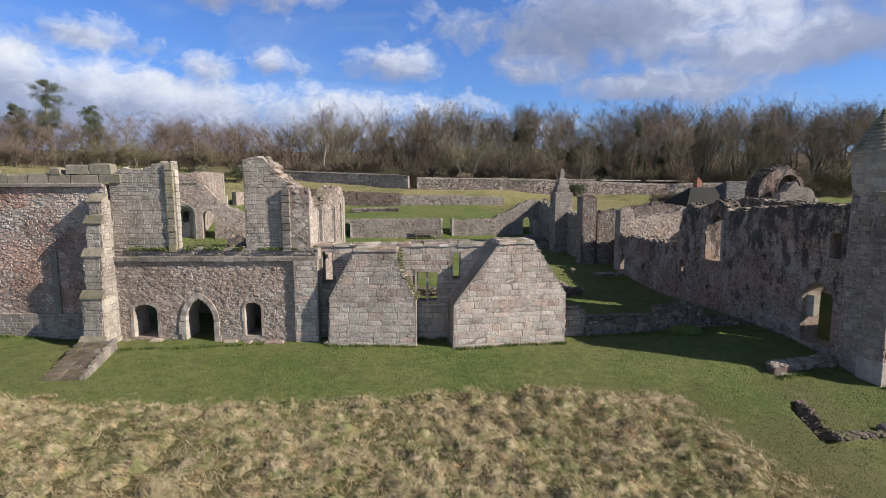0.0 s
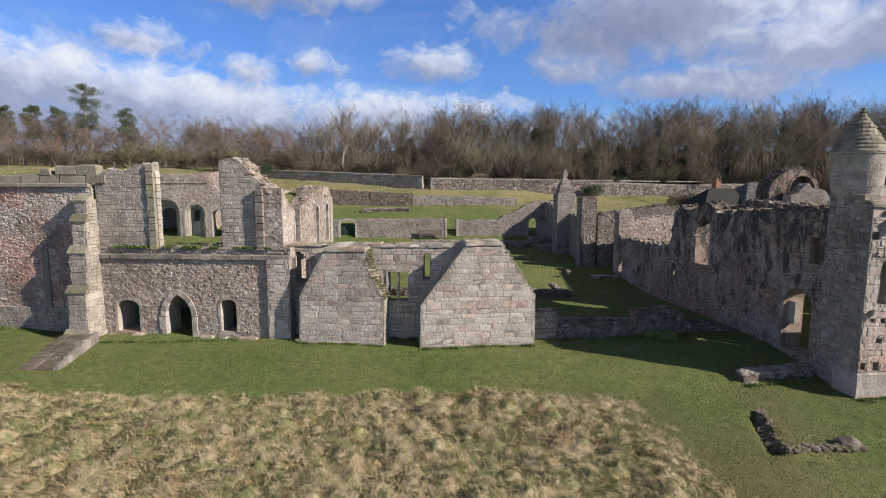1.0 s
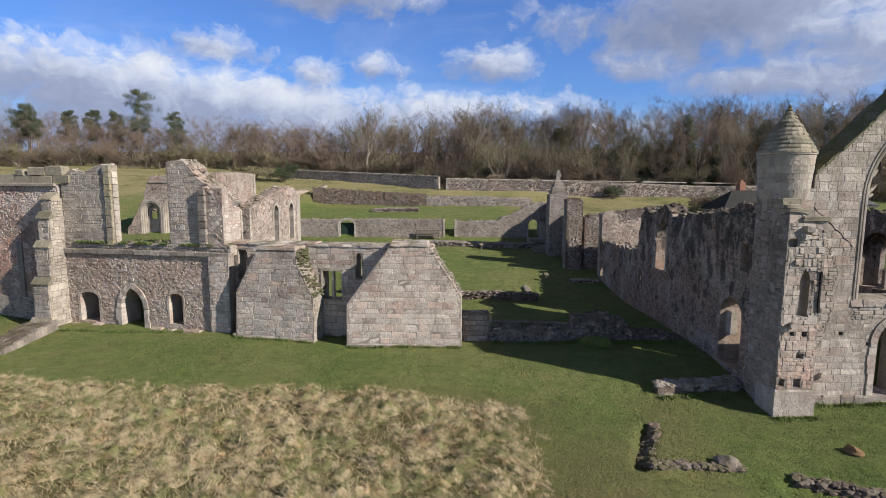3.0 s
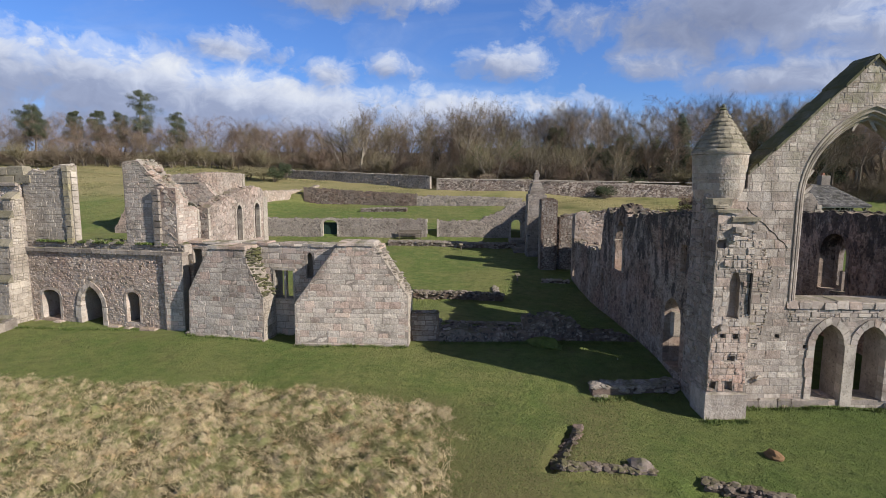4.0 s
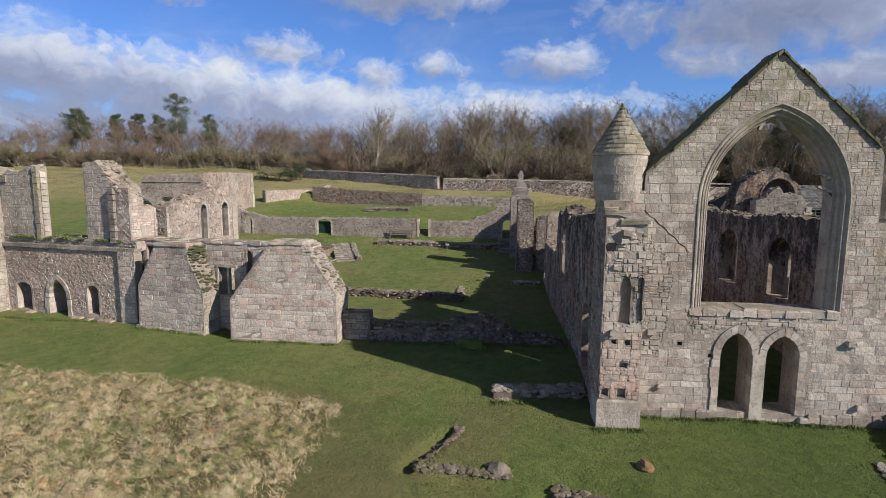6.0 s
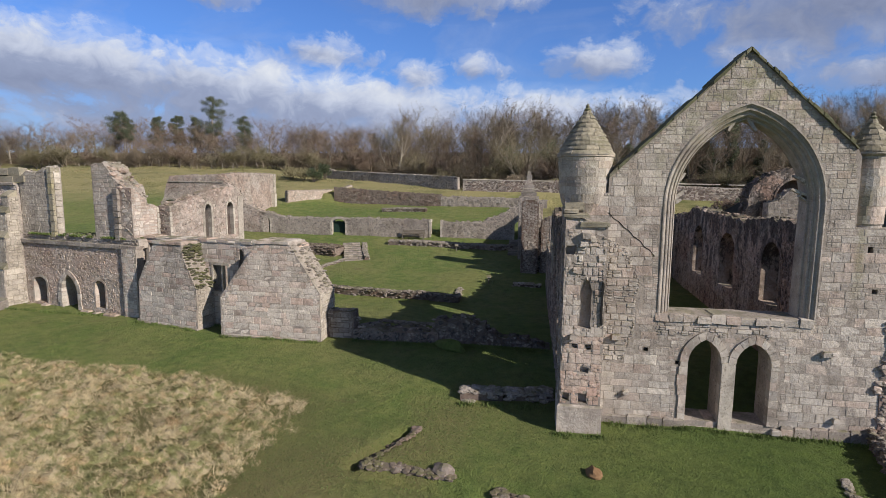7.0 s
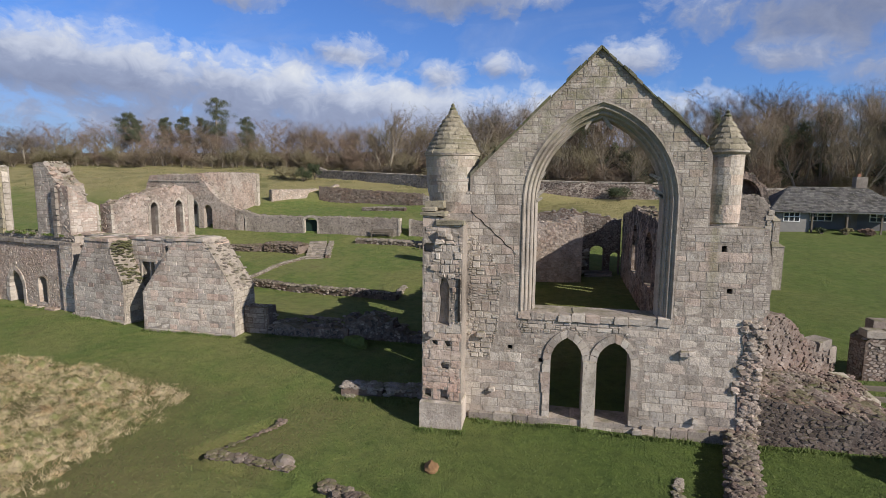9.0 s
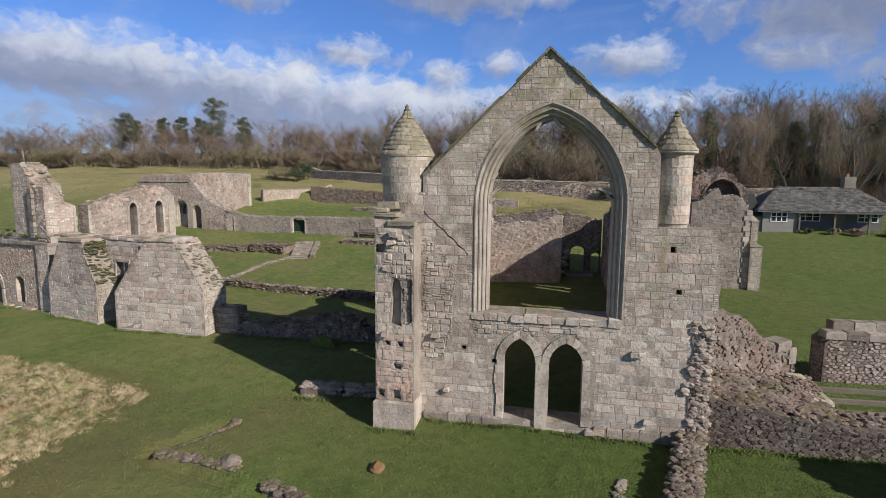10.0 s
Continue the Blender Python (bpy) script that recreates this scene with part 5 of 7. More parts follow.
while u < 7.3:
    w = random.uniform(0.4, 0.9)
    s.box(u, min(7.4, u + w - .012), -0.05 + random.uniform(-.02, .02), 0.78, 5.14, 5.27 + random.uniform(-.03, .05), 0.04, 0.02)
    u += w
s.each("coping_stone", BLOCKSTONE, lw)


def battered_block(x, y, turn, outline, depth, label, cap):
    b = thing("battered_block", x, y, turn, label, "ruined buttress", "battered blocks of the range")
    s = Solid().prism(outline, 0.0, depth)
    body_ = s.put("block", MORTAR, b)
    rects = courses([outline], (0.20, 0.36), (0.26, 0.85), 0.004)
    loose_stones(rects, body_, BLOCKSTONE, 0.0, (0.006, 0.017))
    z1 = min(z for u, z in outline if u > max(p[0] for p in outline) - 0.1 and z > 1)
    u1 = max(p[0] for p in outline)
    f = face_stones(courses([[(0, outline[0][1]), (0, z1), (depth, z1), (depth, outline[0][1])]], (0.25, 0.36), (0.35, 0.8), 0.006), 0.0, (0.01, 0.03), 0.012)
    f.v = [(u1 - b_, a_, z) for a_, b_, z in f.v]
    tagged(f.put("flank_facing", PALE, body_), kind="stuff")
    s = Solid()
    (a, za), (c, _) = cap
    n = 4
    for i in range(n):
        s.box(a + (c - a) * i / n - .03, a + (c - a) * (i + .97) / n + .03, -0.06, depth * 0.8, za - .06, za + .10, 0.04, 0.015)
    s.each("cap_stone", BLOCKSTONE, body_)
    # uneven stones down the weathered slope
    slope = [p for p in outline if p[1] > 1 and p[0] >= c - 0.01]
    slope = sorted(slope, key=lambda p: -p[1])
    s = Solid()
    for (p, q), (r_, t_) in zip(slope, slope[1:]):
        for _ in range(int(70 * depth)):
            f_ = random.random()
            g = random.uniform(.10, .2)
            s.rock((p + (r_ - p) * f_ + random.uniform(-.05, .05), random.uniform(0.08, depth), q + (t_ - q) * f_ + random.uniform(-.09, -.02)), (g * 1.7, g * 1.5, g * .5))
    tagged(s.put("broken_slope", MOSSY if depth < 1.5 else FARSTONE, body_), kind="stuff")
    Solid().box(outline[0][0] - .05, u1 + .06, -0.10, depth, outline[0][1] - .1, outline[0][1] + .42, 0.05, 0.01).put("footing", FARSTONE, body_)
    return b


battered_block(1.66, 24.05, -11, [(-2.3, 0.35), (-2.2, 2.95), (-1.0, 5.12), (0.9, 5.12), (0.95, 4.4), (1.72, 2.85), (1.72, 0.35)], 1.3, "smaller battered block of squared grey stone, mossy on its slope", ((-1.0, 5.12), (0.9, 5.12)))
battered_block(4.97, 23.2, -2, [(0, 0.3), (0.03, 2.65), (2.1, 5.42), (3.75, 5.42), (5.3, 3.05), (5.32, 0.3)], 1.75, "large gable-shaped battered block of squared grey stone", ((2.1, 5.42), (3.75, 5.42)))

# ---- refectory side wall, chapter house and cloister ----
side = thing("refectory_wall", -0.3, 30.4, 79, "roofless rubble side wall with two tall lancet windows", "ruined wall")
ruin_wall("wall_stump", side, pose(0, -0.0, 0), [(-5.2, 7.9), (-4.6, 7.4), (-4.2, 7.0), (-3.9, 6.85), (-3.5, 6.8)], 1.0, 0.9, ASHLAR, REDMORTAR, (), "block", 0.12)
sw = ruin_wall("wall", side, None, [(-2.75, 6.8), (-1.9, 7.0), (-1.0, 7.3), (0.2, 7.5), (1.2, 7.75), (2.3, 7.86), (2.9, 7.7), (3.35, 7.3)], 1.0, 0.9, RUGGED, REDMORTAR, [arch(-0.03, 0.52, 4.7, 6.45, 6.85, 4), arch(1.9, 2.5, 4.7, 6.5, 6.92, 4)], "small", 0.12)
voussoirs(sw, -0.03, 0.52, 4.7, 6.45, 6.85, 0.14, 0.0, 0.04, PALE, 4)
voussoirs(sw, 1.9, 2.5, 4.7, 6.5, 6.92, 0.14, 0.0, 0.04, PALE, 4)
for u in (-3.62, -2.75):
    s = Solid()
    for i in range(16):
        s.box(u, u + random.uniform(.12, .2), -0.04, 0.9, 2.0 + i * .3, 2.28 + i * .3, 0.02, 0.01)
    s.each("quoin", PALE, side)
Solid().box(2.95, 3.45, -0.05, 1.0, 1.0, 7.25, 0.04).put("end_pier", PALE, side)
# return wall closing the refectory
ruin_wall("inner_wall", side, pose(3.35, 0.9, 0, 0, 0, 90), [(0, 6.2), (2, 5.2), (6, 4.8)], 1.0, 0.8, RUGGED, REDMORTAR, (), "small", 0.2)

ch = thing("chapter_house", -21, 52.5, 0, "chapter house front with three round-headed moulded arches", "ruined chapter house")
c_holes = [arch(1.2, 3.1, 2.9, 5.2, 6.2), arch(3.4, 5.95, 2.9, 5.3, 6.6), arch(6.4, 8.2, 2.9, 5.2, 6.1), arch(8.8, 9.85, 2.9, 4.9, 5.5)]
cw = ruin_wall("front_wall", ch, None, [(-0.2, 3.4), (0.3, 4.2), (0.9, 5.2), (1.6, 6.6), (1.95, 8.0), (2.3, 8.55), (4, 8.7), (8.0, 8.72), (8.7, 8.3), (9.3, 7.6), (10.2, 6.6), (11.2, 5.8), (12.6, 5.1), (13.6, 4.7)], 1.5, 1.1, RUGGED, REDMORTAR, c_holes, "small", 0.1, label="rubble front with a row of round arches")
for (u0, u1, sp, ap), steps in (((1.2, 3.1, 5.2, 6.2), 3), ((3.4, 5.95, 5.3, 6.6), 4), ((6.4, 8.2, 5.2, 6.1), 3)):
    prof = [(-0.12, -0.03)]
    for i in range(steps):
        prof += [(0.13 * i, -0.03 + 0.17 * i), (0.13 * i + 0.05, 0.02 + 0.17 * i), (0.13 * i + 0.11, 0.02 + 0.17 * i), (0.13 * i + 0.13, 0.14 + 0.17 * i)]
    moulded_arch(cw, "arch_mouldings", u0, u1, 2.9, sp, ap, prof, PALE)
Solid().prism([(6.3, 2.9), (6.3, 6.2), (8.3, 6.2), (8.3, 2.9)], 0.75, 0.95, [arch(6.95, 7.65, 4.4, 5.1, 5.5, 4)]).put("window_infill", ASHLAR, cw)
Solid().prism([(1.1, 2.9), (1.1, 6.3), (3.2, 6.3), (3.2, 2.9)], 0.75, 0.95, [arch(1.8, 2.5, 4.4, 5.1, 5.5, 4)]).put("window_infill", ASHLAR, cw)
Solid().prism([(3.3, 2.9), (3.3, 6.6), (6.05, 6.6), (6.05, 2.9)], 0.75, 0.95, [arch(4.0, 5.45, 2.9, 4.9, 5.7, 5)]).put("door_infill", ASHLAR, cw)
Solid().box(2.1, 8.6, -0.1, 0.0, 7.98, 8.1, 0.03).put("string_course", FARSTONE, cw)
# rooms behind, roofed in the original stone
Solid().box(1.0, 8.5, 3.5, 3.7, 2.6, 7.2).put("back_wall", REDMORTAR, ch)
Solid().box(1.0, 8.5, 1.05, 3.7, 6.9, 7.1).put("vault", REDMORTAR, ch)
cs = ruin_wall("side_wall", ch, pose(8.45, 0.6, 0, 0, 0, 90), [(0, 8.9), (2, 9.0), (8, 9.05), (11.3, 9.0)], 2.0, 0.9, RUGGED, REDMORTAR, (), "small", 0.05, label="tall plain wall of pinkish rubble")
for i in range(18):
    Solid().box(11.0 + random.uniform(-.15, .1), 11.6, -0.1, 0.9, 3.0 + i * .335, 3.32 + i * .335, 0.03, 0.01).put("quoin", PALE, cs)
Solid().box(10.4, 10.9, -0.5, 0.0, 3.0, 6.6, 0.06).put("small_buttress", PALE, cs)

clo = thing("cloister_wall", 0, 52.5, 0, "long low rubble wall with a doorway filled in dark green and a gateway", "ruined wall")
w1 = ruin_wall("wall", clo, None, [(-8.4, 5.1), (-7.0, 4.9), (-5.5, 4.5), (-3, 4.45), (2, 4.5), (5, 4.5), (10.1, 4.45)], 1.4, 0.7, FARSTONE, MORTAR, [arch(-7.85, -7.2, 2.4, 4.0, 4.4, 4), arch(-0.3, 1.12, 2.4, 3.95, 4.38, 5)], "small", 0.1, back=False)
voussoirs(w1, -0.3, 1.12, 2.4, 3.95, 4.38, 0.2, 0.0, 0.03, PALE, 4)
voussoirs(w1, -7.85, -7.2, 2.4, 4.0, 4.4, 0.16, 0.0, 0.03, PALE, 4)
# boards fill the opening; their near-black green stands for its dark interior
s = Solid()
for i in range(8):
    s.box(-0.3 + i * .178, -0.13 + i * .178, 0.35, 0.4, 2.4, 4.1)
s.each("door_board", SHADEGREEN, w1)
w2 = ruin_wall("wall", clo, None, [(11.15, 4.35), (13, 4.25), (15.4, 4.35), (16.2, 4.9), (17.4, 5.3), (18.2, 5.8), (19.6, 6.2), (21.2, 6.2)], 1.4, 0.7, FARSTONE, MORTAR, [arch(18.5, 19.5, 2.5, 4.0, 4.5, 5)], "small", 0.12)
voussoirs(w2, 18.5, 19.5, 2.5, 4.0, 4.5, 0.16, 0.0, 0.03, PALE, 4)
for u in (9.95, 11.1):
    s = Solid()
    for i in range(7):
        s.box(u, u + .2 + random.uniform(-.03, .03), -0.05, 0.75, 2.4 + i * .3, 2.68 + i * .3, 0.02, 0.01)
    s.each("gate_pier_stone", PALE, clo)
ruin_wall("return_wall", clo, pose(20.2, 0, 0, 0, 0, -90), [(0, 6.1), (4, 5.6), (9.5, 5.2)], 1.4, 0.7, FARSTONE, MORTAR, (), "small", 0.15)
Solid().box(19.65, 20.3, -0.5, 0.0, 2.5, 4.3, 0.05).put("pale_block", PALE, clo)


def low_wall(points, width, height, label, mat=None, size=(0.14, 0.32), name="low_wall", base=None):
    """A ruined foundation: one thing, of uneven stones along a line on the ground."""
    mat = mat or FARSTONE
    x, y = points[0]
    t = thing(name, x, y, 0, label, "low wall", z=gz(x, y) if base is None else base)
    z0 = t.matrix_basis.translation.z
    s = Solid()
    core = Solid()
    for (ax, ay), (bx, by) in zip(points, points[1:]):
        l = math.hypot(bx - ax, by - ay)
        ux, uy = (bx - ax) / l, (by - ay) / l
        n = max(2, int(l / 0.5))
        for i in range(n):
            d0, d1 = l * i / n, l * (i + 1) / n
            vs = []
            for d in (d0, d1):
                for sgn in (-1, 1):
                    px_, py_ = ax + ux * d - uy * sgn * width * .42, ay + uy * d + ux * sgn * width * .42
                    h = height * (0.86 + 0.1 * math.sin(d * 3 + ax))
                    g = gz(px_, py_) - z0
                    vs += [(px_ - x, py_ - y, g - 0.3), (px_ - x, py_ - y, g + h)]
            core.add(vs, [(0, 1, 5, 4), (3, 2, 6, 7), (1, 3, 7, 5), (0, 2, 3, 1), (4, 5, 7, 6)])
        for _ in range(int(l * width * (60 + 90 * height / max(.2, width)) * max(1.0, (.24 / (size[0] + size[1]) * 2) ** 1.4))):
            d, w = random.uniform(0, l), random.uniform(-width / 2, width / 2)
            px_, py_ = ax + ux * d - uy * w, ay + uy * d + ux * w
            edge = abs(w) > width * .36
            q = random.uniform(*size) * .72
            h = random.uniform(-.05, height) if edge else height * random.uniform(.86, 1.06)
            s.rock((px_ - x, py_ - y, gz(px_, py_) - z0 + h), (q * 1.25, q, q * .7))
    core.put("core", EARTHY, t)
    tagged(s.put("stones", mat, t), kind="stuff")
    return t


def faced_wall(name, x, y, turn, top, base, thick, label, mat=FARSTONE, core=MORTAR, kind="small", rough=0.07, back=False, holes=(), category="low wall"):
    t = thing(name, x, y, turn, label, category)
    ruin_wall("wall", t, None, top, base, thick, mat, core, holes, kind, rough, back)
    return t


# cross wall between the large block and the hall
faced_wall("broken_cross_wall", 10.3, 23.75, 0, [(0, 2.05), (1.35, 2.05), (1.4, 1.2)], 0.2, 0.8, "broken wall end of large squared blocks", FARSTONE, EARTHY, "ashlar", 0.02)
faced_wall("broken_cross_wall", 11.7, 23.6, 0, [(0, 1.2), (2, 1.25), (4.2, 1.3)], 0.2, 1.2, "low stained cross wall, its top mossy", STAINED, EARTHY, rough=0.16)
faced_wall("broken_cross_wall", 15.7, 23.75, 0, [(0, 1.85), (1.3, 1.9), (2.4, 1.75), (2.5, 1.3), (3.4, 1.15), (3.7, 1.1), (5.4, 0.8)], 0.2, 0.9, "higher stump of stained cross wall", STAINED, EARTHY, rough=0.14)
low_wall([(3.0, 34.6), (9.0, 33.6), (12.5, 33.1), (15.7, 32.7)], 0.6, 0.42, "low rubble foundation across the lawn", STAINED)
low_wall([(15.5, 33.2), (15.4, 34.4), (15.4, 35.6)], 0.35, 0.12, "low rubble foundation across the lawn", FARSTONE)
low_wall([(-0.5, 45.2), (1.8, 45.4), (3.2, 45.0)], 1.7, 0.75, "heaped rubble footing beside the steps", EARTHY)
low_wall([(-6, 44), (-2.8, 44.8), (-0.5, 45.2)], 1.1, 0.5, "heaped rubble footing beside the steps", EARTHY)
low_wall([(6.6, 49.6), (10.5, 49.4), (14, 49.0), (18.5, 48.6)], 0.7, 0.4, "long low rubble kerb of the terrace", FARSTONE)
low_wall([(6.3, 43.2), (5.2, 46.0), (4.4, 48.6)], 0.4, 0.3, "low rubble edging beside the steps", FARSTONE)
low_wall([(4.3, 42.9), (3.5, 40.0), (3.2, 36.0)], 0.35, 0.14, "thin line of stones in the turf", FARSTONE, (0.12, 0.25))
low_wall([(19.0, 37.4), (20.9, 37.0)], 0.5, 0.15, "pale stone threshold in the grass", PALE)
low_wall([(12.0, 27.2), (15.5, 27.0), (18.0, 26.7)], 0.4, 0.08, "thin line of stones in the turf", FARSTONE, (0.12, 0.25))
low_wall([(17.6, 18.75), (19.2, 18.9)], 0.5, 0.3, "short mossy wall stub beside the hall", FARSTONE, (0.2, 0.4))
low_wall([(19.3, 19.0), (21.0, 19.2)], 0.55, 0.22, "short mossy wall stub beside the hall", FARSTONE, (0.25, 0.45))
low_wall([(15.25, 13.75), (15.7, 14.7), (16.5, 16.1)], 0.4, 0.05, "excavated wall footing sunk in the lawn", EARTHY, (0.15, 0.3))
low_wall([(15.3, 13.6), (16.6, 13.7), (18.1, 13.55)], 0.42, 0.06, "excavated wall footing sunk in the lawn", EARTHY, (0.13, 0.28))
low_wall([(19.3, 13.1), (20.5, 12.6), (21.8, 11.9)], 0.5, 0.08, "excavated wall footing sunk in the lawn", EARTHY, (0.14, 0.32))


def boulder(x, y, q, label, mat):
    t = thing("fallen_stone", x, y, random.uniform(0, 360), label, "stone", z=gz(x, y))
    bm = bmesh.new()
    bmesh.ops.create_icosphere(bm, subdivisions=2, radius=0.5)
    for v in bm.verts:
        n = noise.noise(v.co * 2.3 + Vector((x, y, 0)))
        v.co = Vector((v.co.x * q[0], v.co.y * q[1], v.co.z * q[2] + q[2] * .25)) * (1 + n * .5)
    me = bpy.data.meshes.new("stone")
    bm.to_mesh(me)
    bm.free()
    me.materials.append(mat)
    place("stone", me, t)


boulder(17.75, 13.75, (.75, .5, .42), "grey boulder on the wall footing", DARKRED)
boulder(22.1, 14.5, (.62, .4, .26), "brown sandstone block half sunk in grass", plain("brown_sandstone", (0.15, 0.085, 0.04), (0.27, 0.165, 0.085), 0.9, 7))
boulder(16.55, 23.0, (1.7, .8, .5), "grassy hump of fallen masonry by the wall", TURF)
boulder(-0.6, 24.75, (.7, .35, .3), "fallen stone at the foot of the wall", FARSTONE)

# worn paved ramp beside the buttress
ramp = thing("paved_ramp", -10.4, 23.5, 0, "worn stone ramp with a kerb leading to the wall", "ramp", z=gz(-10.4, 23.5))
s = Solid()
for i in range(9):
    for j in range(4):
        y0 = -2.0 + i * 0.42
        cx = -0.55 + j * .34 - i * 0.03
        s.box(cx, cx + .335, y0, y0 + .41, -0.2, 0.08 + i * .035 + random.uniform(-.02, .03), 0.02, 0.02)
s.each("paving_stone", EARTHY, ramp)
s = Solid()
for i in range(9):
    s.box(0.81 - i * .03, 0.99 - i * .03, -2.0 + i * .42, -1.6 + i * .42, -0.2, 0.16 + i * .04, 0.03, 0.02)
s.each("kerb_stone", FARSTONE, ramp)

# stone steps up to the terrace
steps = thing("stone_steps", 5.3, 42.8, 21, "broad weathered stone steps up to the cloister terrace", "steps", z=gz(5.3, 42.8))
for i in range(9):
    s = Solid()
    for j in range(4):
        s.box(-0.8 + j * .4, -0.41 + j * .4, i * .64, i * .64 + .72, -0.5, 0.10 + i * .10 + random.uniform(-.01, .01), 0.02, 0.01)
    s.each("step_stone", FARSTONE, steps)
steps2 = thing("stone_steps", 18.9, 46.8, 0, "narrow stone steps in the shade of the gateway", "steps", z=gz(18.9, 46.8))
for i in range(7):
    Solid().box(-0.8, 0.8, i * .6, i * .6 + .66, -0.3, 0.12 + i * .14, 0.02, 0.01).put("step", FARSTONE, steps2)

# kitchen fragments: two tall piers and a stump
pa = thing("standing_pier", 20.05, 45.4, 0, "tall standing pier with a stepped pinnacle on top", "ruined pier", "kitchen piers")
ruin_wall("shaft", pa, pose(-1.0, 0, 0), [(0, 6.9), (0.5, 7.2), (1.6, 7.0)], 1.0, 1.2, FARSTONE, MORTAR, (), "ashlar", 0.06, loose=70, crumbs=False)
f = face_stones(courses([[(0, 1), (0, 6.9), (1.2, 6.9), (1.2, 1)]], (0.24, 0.34), (0.3, 0.6), 0.01), 0.0, (0.01, 0.05), 0.015)
f.v = [(-1.0 + v, 1.2 - u, z) for u, v, z in f.v]
tagged(f.put("flank_facing", FARSTONE, pa), kind="stuff")
s = Solid()
for i, (h, w) in enumerate(((6.9, .82), (7.22, .66), (7.54, .56), (7.86, .42), (8.16, .3), (8.44, .17), (8.7, .22), (8.95, .12))):
    s.box(-0.2 - w, -0.2 + w, .6 - w * .7, .6 + w * .7, h - .05, h + .27, 0.04, 0.03)
s.each("pinnacle_course", FARSTONE, pa)
pb = thing("standing_pier", 20.0, 40.7, 0, "tall standing pier, square and broken off", "ruined pier", "kitchen piers")
ruin_wall("shaft", pb, pose(-0.6, 0, 0), [(0, 6.9), (0.4, 7.05), (0.9, 7.0), (1.25, 6.8)], 0.8, 1.0, FARSTONE, EARTHY, (), "small", 0.05, crumbs=False)
f = face_stones(courses([[(0, 1), (0, 6.9), (1.0, 6.9), (1.0, 1)]], (0.24, 0.34), (0.3, 0.6), 0.01), 0.0, (0.01, 0.05), 0.015)
f.v = [(-0.6 + v, 1.0 - u, z) for u, v, z in f.v]
tagged(f.put("flank_facing", FARSTONE, pb), kind="stuff")
faced_wall("broken_wall", 19.6, 41.2, 0, [(0, 4.2), (0.8, 4.4), (1.6, 5.2), (2.2, 5.6)], 0.8, 0.8, "dark broken wall between the piers", STAINED, category="ruined wall")
faced_wall("broken_wall", 21.45, 38.3, 0, [(0, 5.9), (0.5, 6.05), (1.0, 5.95), (1.2, 5.2), (2.0, 5.4), (4.0, 5.6), (6.0, 6.1)], 0.8, 0.8, "stump of wall with a dressed end", RUBBLE, category="ruined wall")

# terraces behind the cloister
ret = thing("retaining_wall", -7.0, 71.0, -1.5, "dark drystone retaining wall below a grass bank", "retaining wall")
ruin_wall("wall", ret, None, [(0, 7.35), (8, 6.8), (15.2, 6.5)], 4.4, 0.8, EARTHY, EARTHY, (), "far", 0.05)
faced_wall("retaining_wall", 8.1, 70.6, -1, [(0, 6.2), (2, 6.3), (8, 6.25), (14, 6.0)], 4.6, 0.6, "low drystone retaining wall with a ragged top", FARSTONE, kind="far", category="retaining wall")
faced_wall("boundary_wall", 10.7, 73.4, -1, [(0, 8.55), (12, 8.5), (24, 8.15), (36, 7.7), (50, 7.9)], 6.0, 0.6, "grey-brown stone boundary wall with pale coping", DARKRED, kind="far", rough=0.02, category="boundary wall")
bw = thing("boundary_wall", -14.5, 86.0, -24, "stone boundary wall along the foot of the wood", "boundary wall")
ruin_wall("wall", bw, None, [(0, 10.5), (3, 9.75), (12, 9.5), (26.5, 8.9)], 5.5, 0.6, FARSTONE, MORTAR, (), "far", 0.03)
s = Solid()
for i in range(26):
    s.box(i * 1.0 + .05, i * 1.0 + .98, -0.06, .66, 9.78 - i * .035, 9.9 - i * .035, 0.03, 0.02)
s.each("coping_stone", PALE, bw)
s = Solid()
cb = bpy.data.objects["boundary_wall"]
for i in range(40):
    if i % 7 != 5:
        s.box(i * 1.0 + .02, i * 1.0 + .98, -0.08, .68, 8.5 - i * .012, 8.64 - i * .012, 0.03, 0.02)
s.each("coping_stone", PALE, cb)
faced_wall("garden_wall", -11.5, 66.0, 62, [(0, 6.9), (6, 6.9), (9.5, 7.0), (11.2, 7.6), (12.4, 6.8)], 4.0, 0.6, "pale curved rubble wall beside the lawn", RUBBLE, category="ruined wall")
low_wall([(1.5, 65.3), (5, 65.6), (7.2, 65.2)], 0.8, 0.4, "low rubble foundation in the upper lawn", FARSTONE)
low_wall([(-24, 62), (-20, 62.4), (-16, 62)], 0.9, 0.8, "low rubble foundation in the upper lawn", FARSTONE)

# ---- walls south of the hall ----
low_wall([(31.55, 17.9), (30.95, 15.6), (30.35, 13.4), (29.5, 10.0), (28.9, 7.5)], 0.85, 0.5, "long low rubble wall running out from the gable", REDRUBBLE, (0.13, 0.28))
low_wall([(29.2, 15.4), (28.7, 13.2), (28.0, 10.5)], 0.25, 0.06, "thin line of stones in the turf", FARSTONE, (0.1, 0.2))
rw = thing("broken_wall", 31.7, 19.4, 36, "ragged red and grey rubble wall stepping down from the gable", "ruined wall")
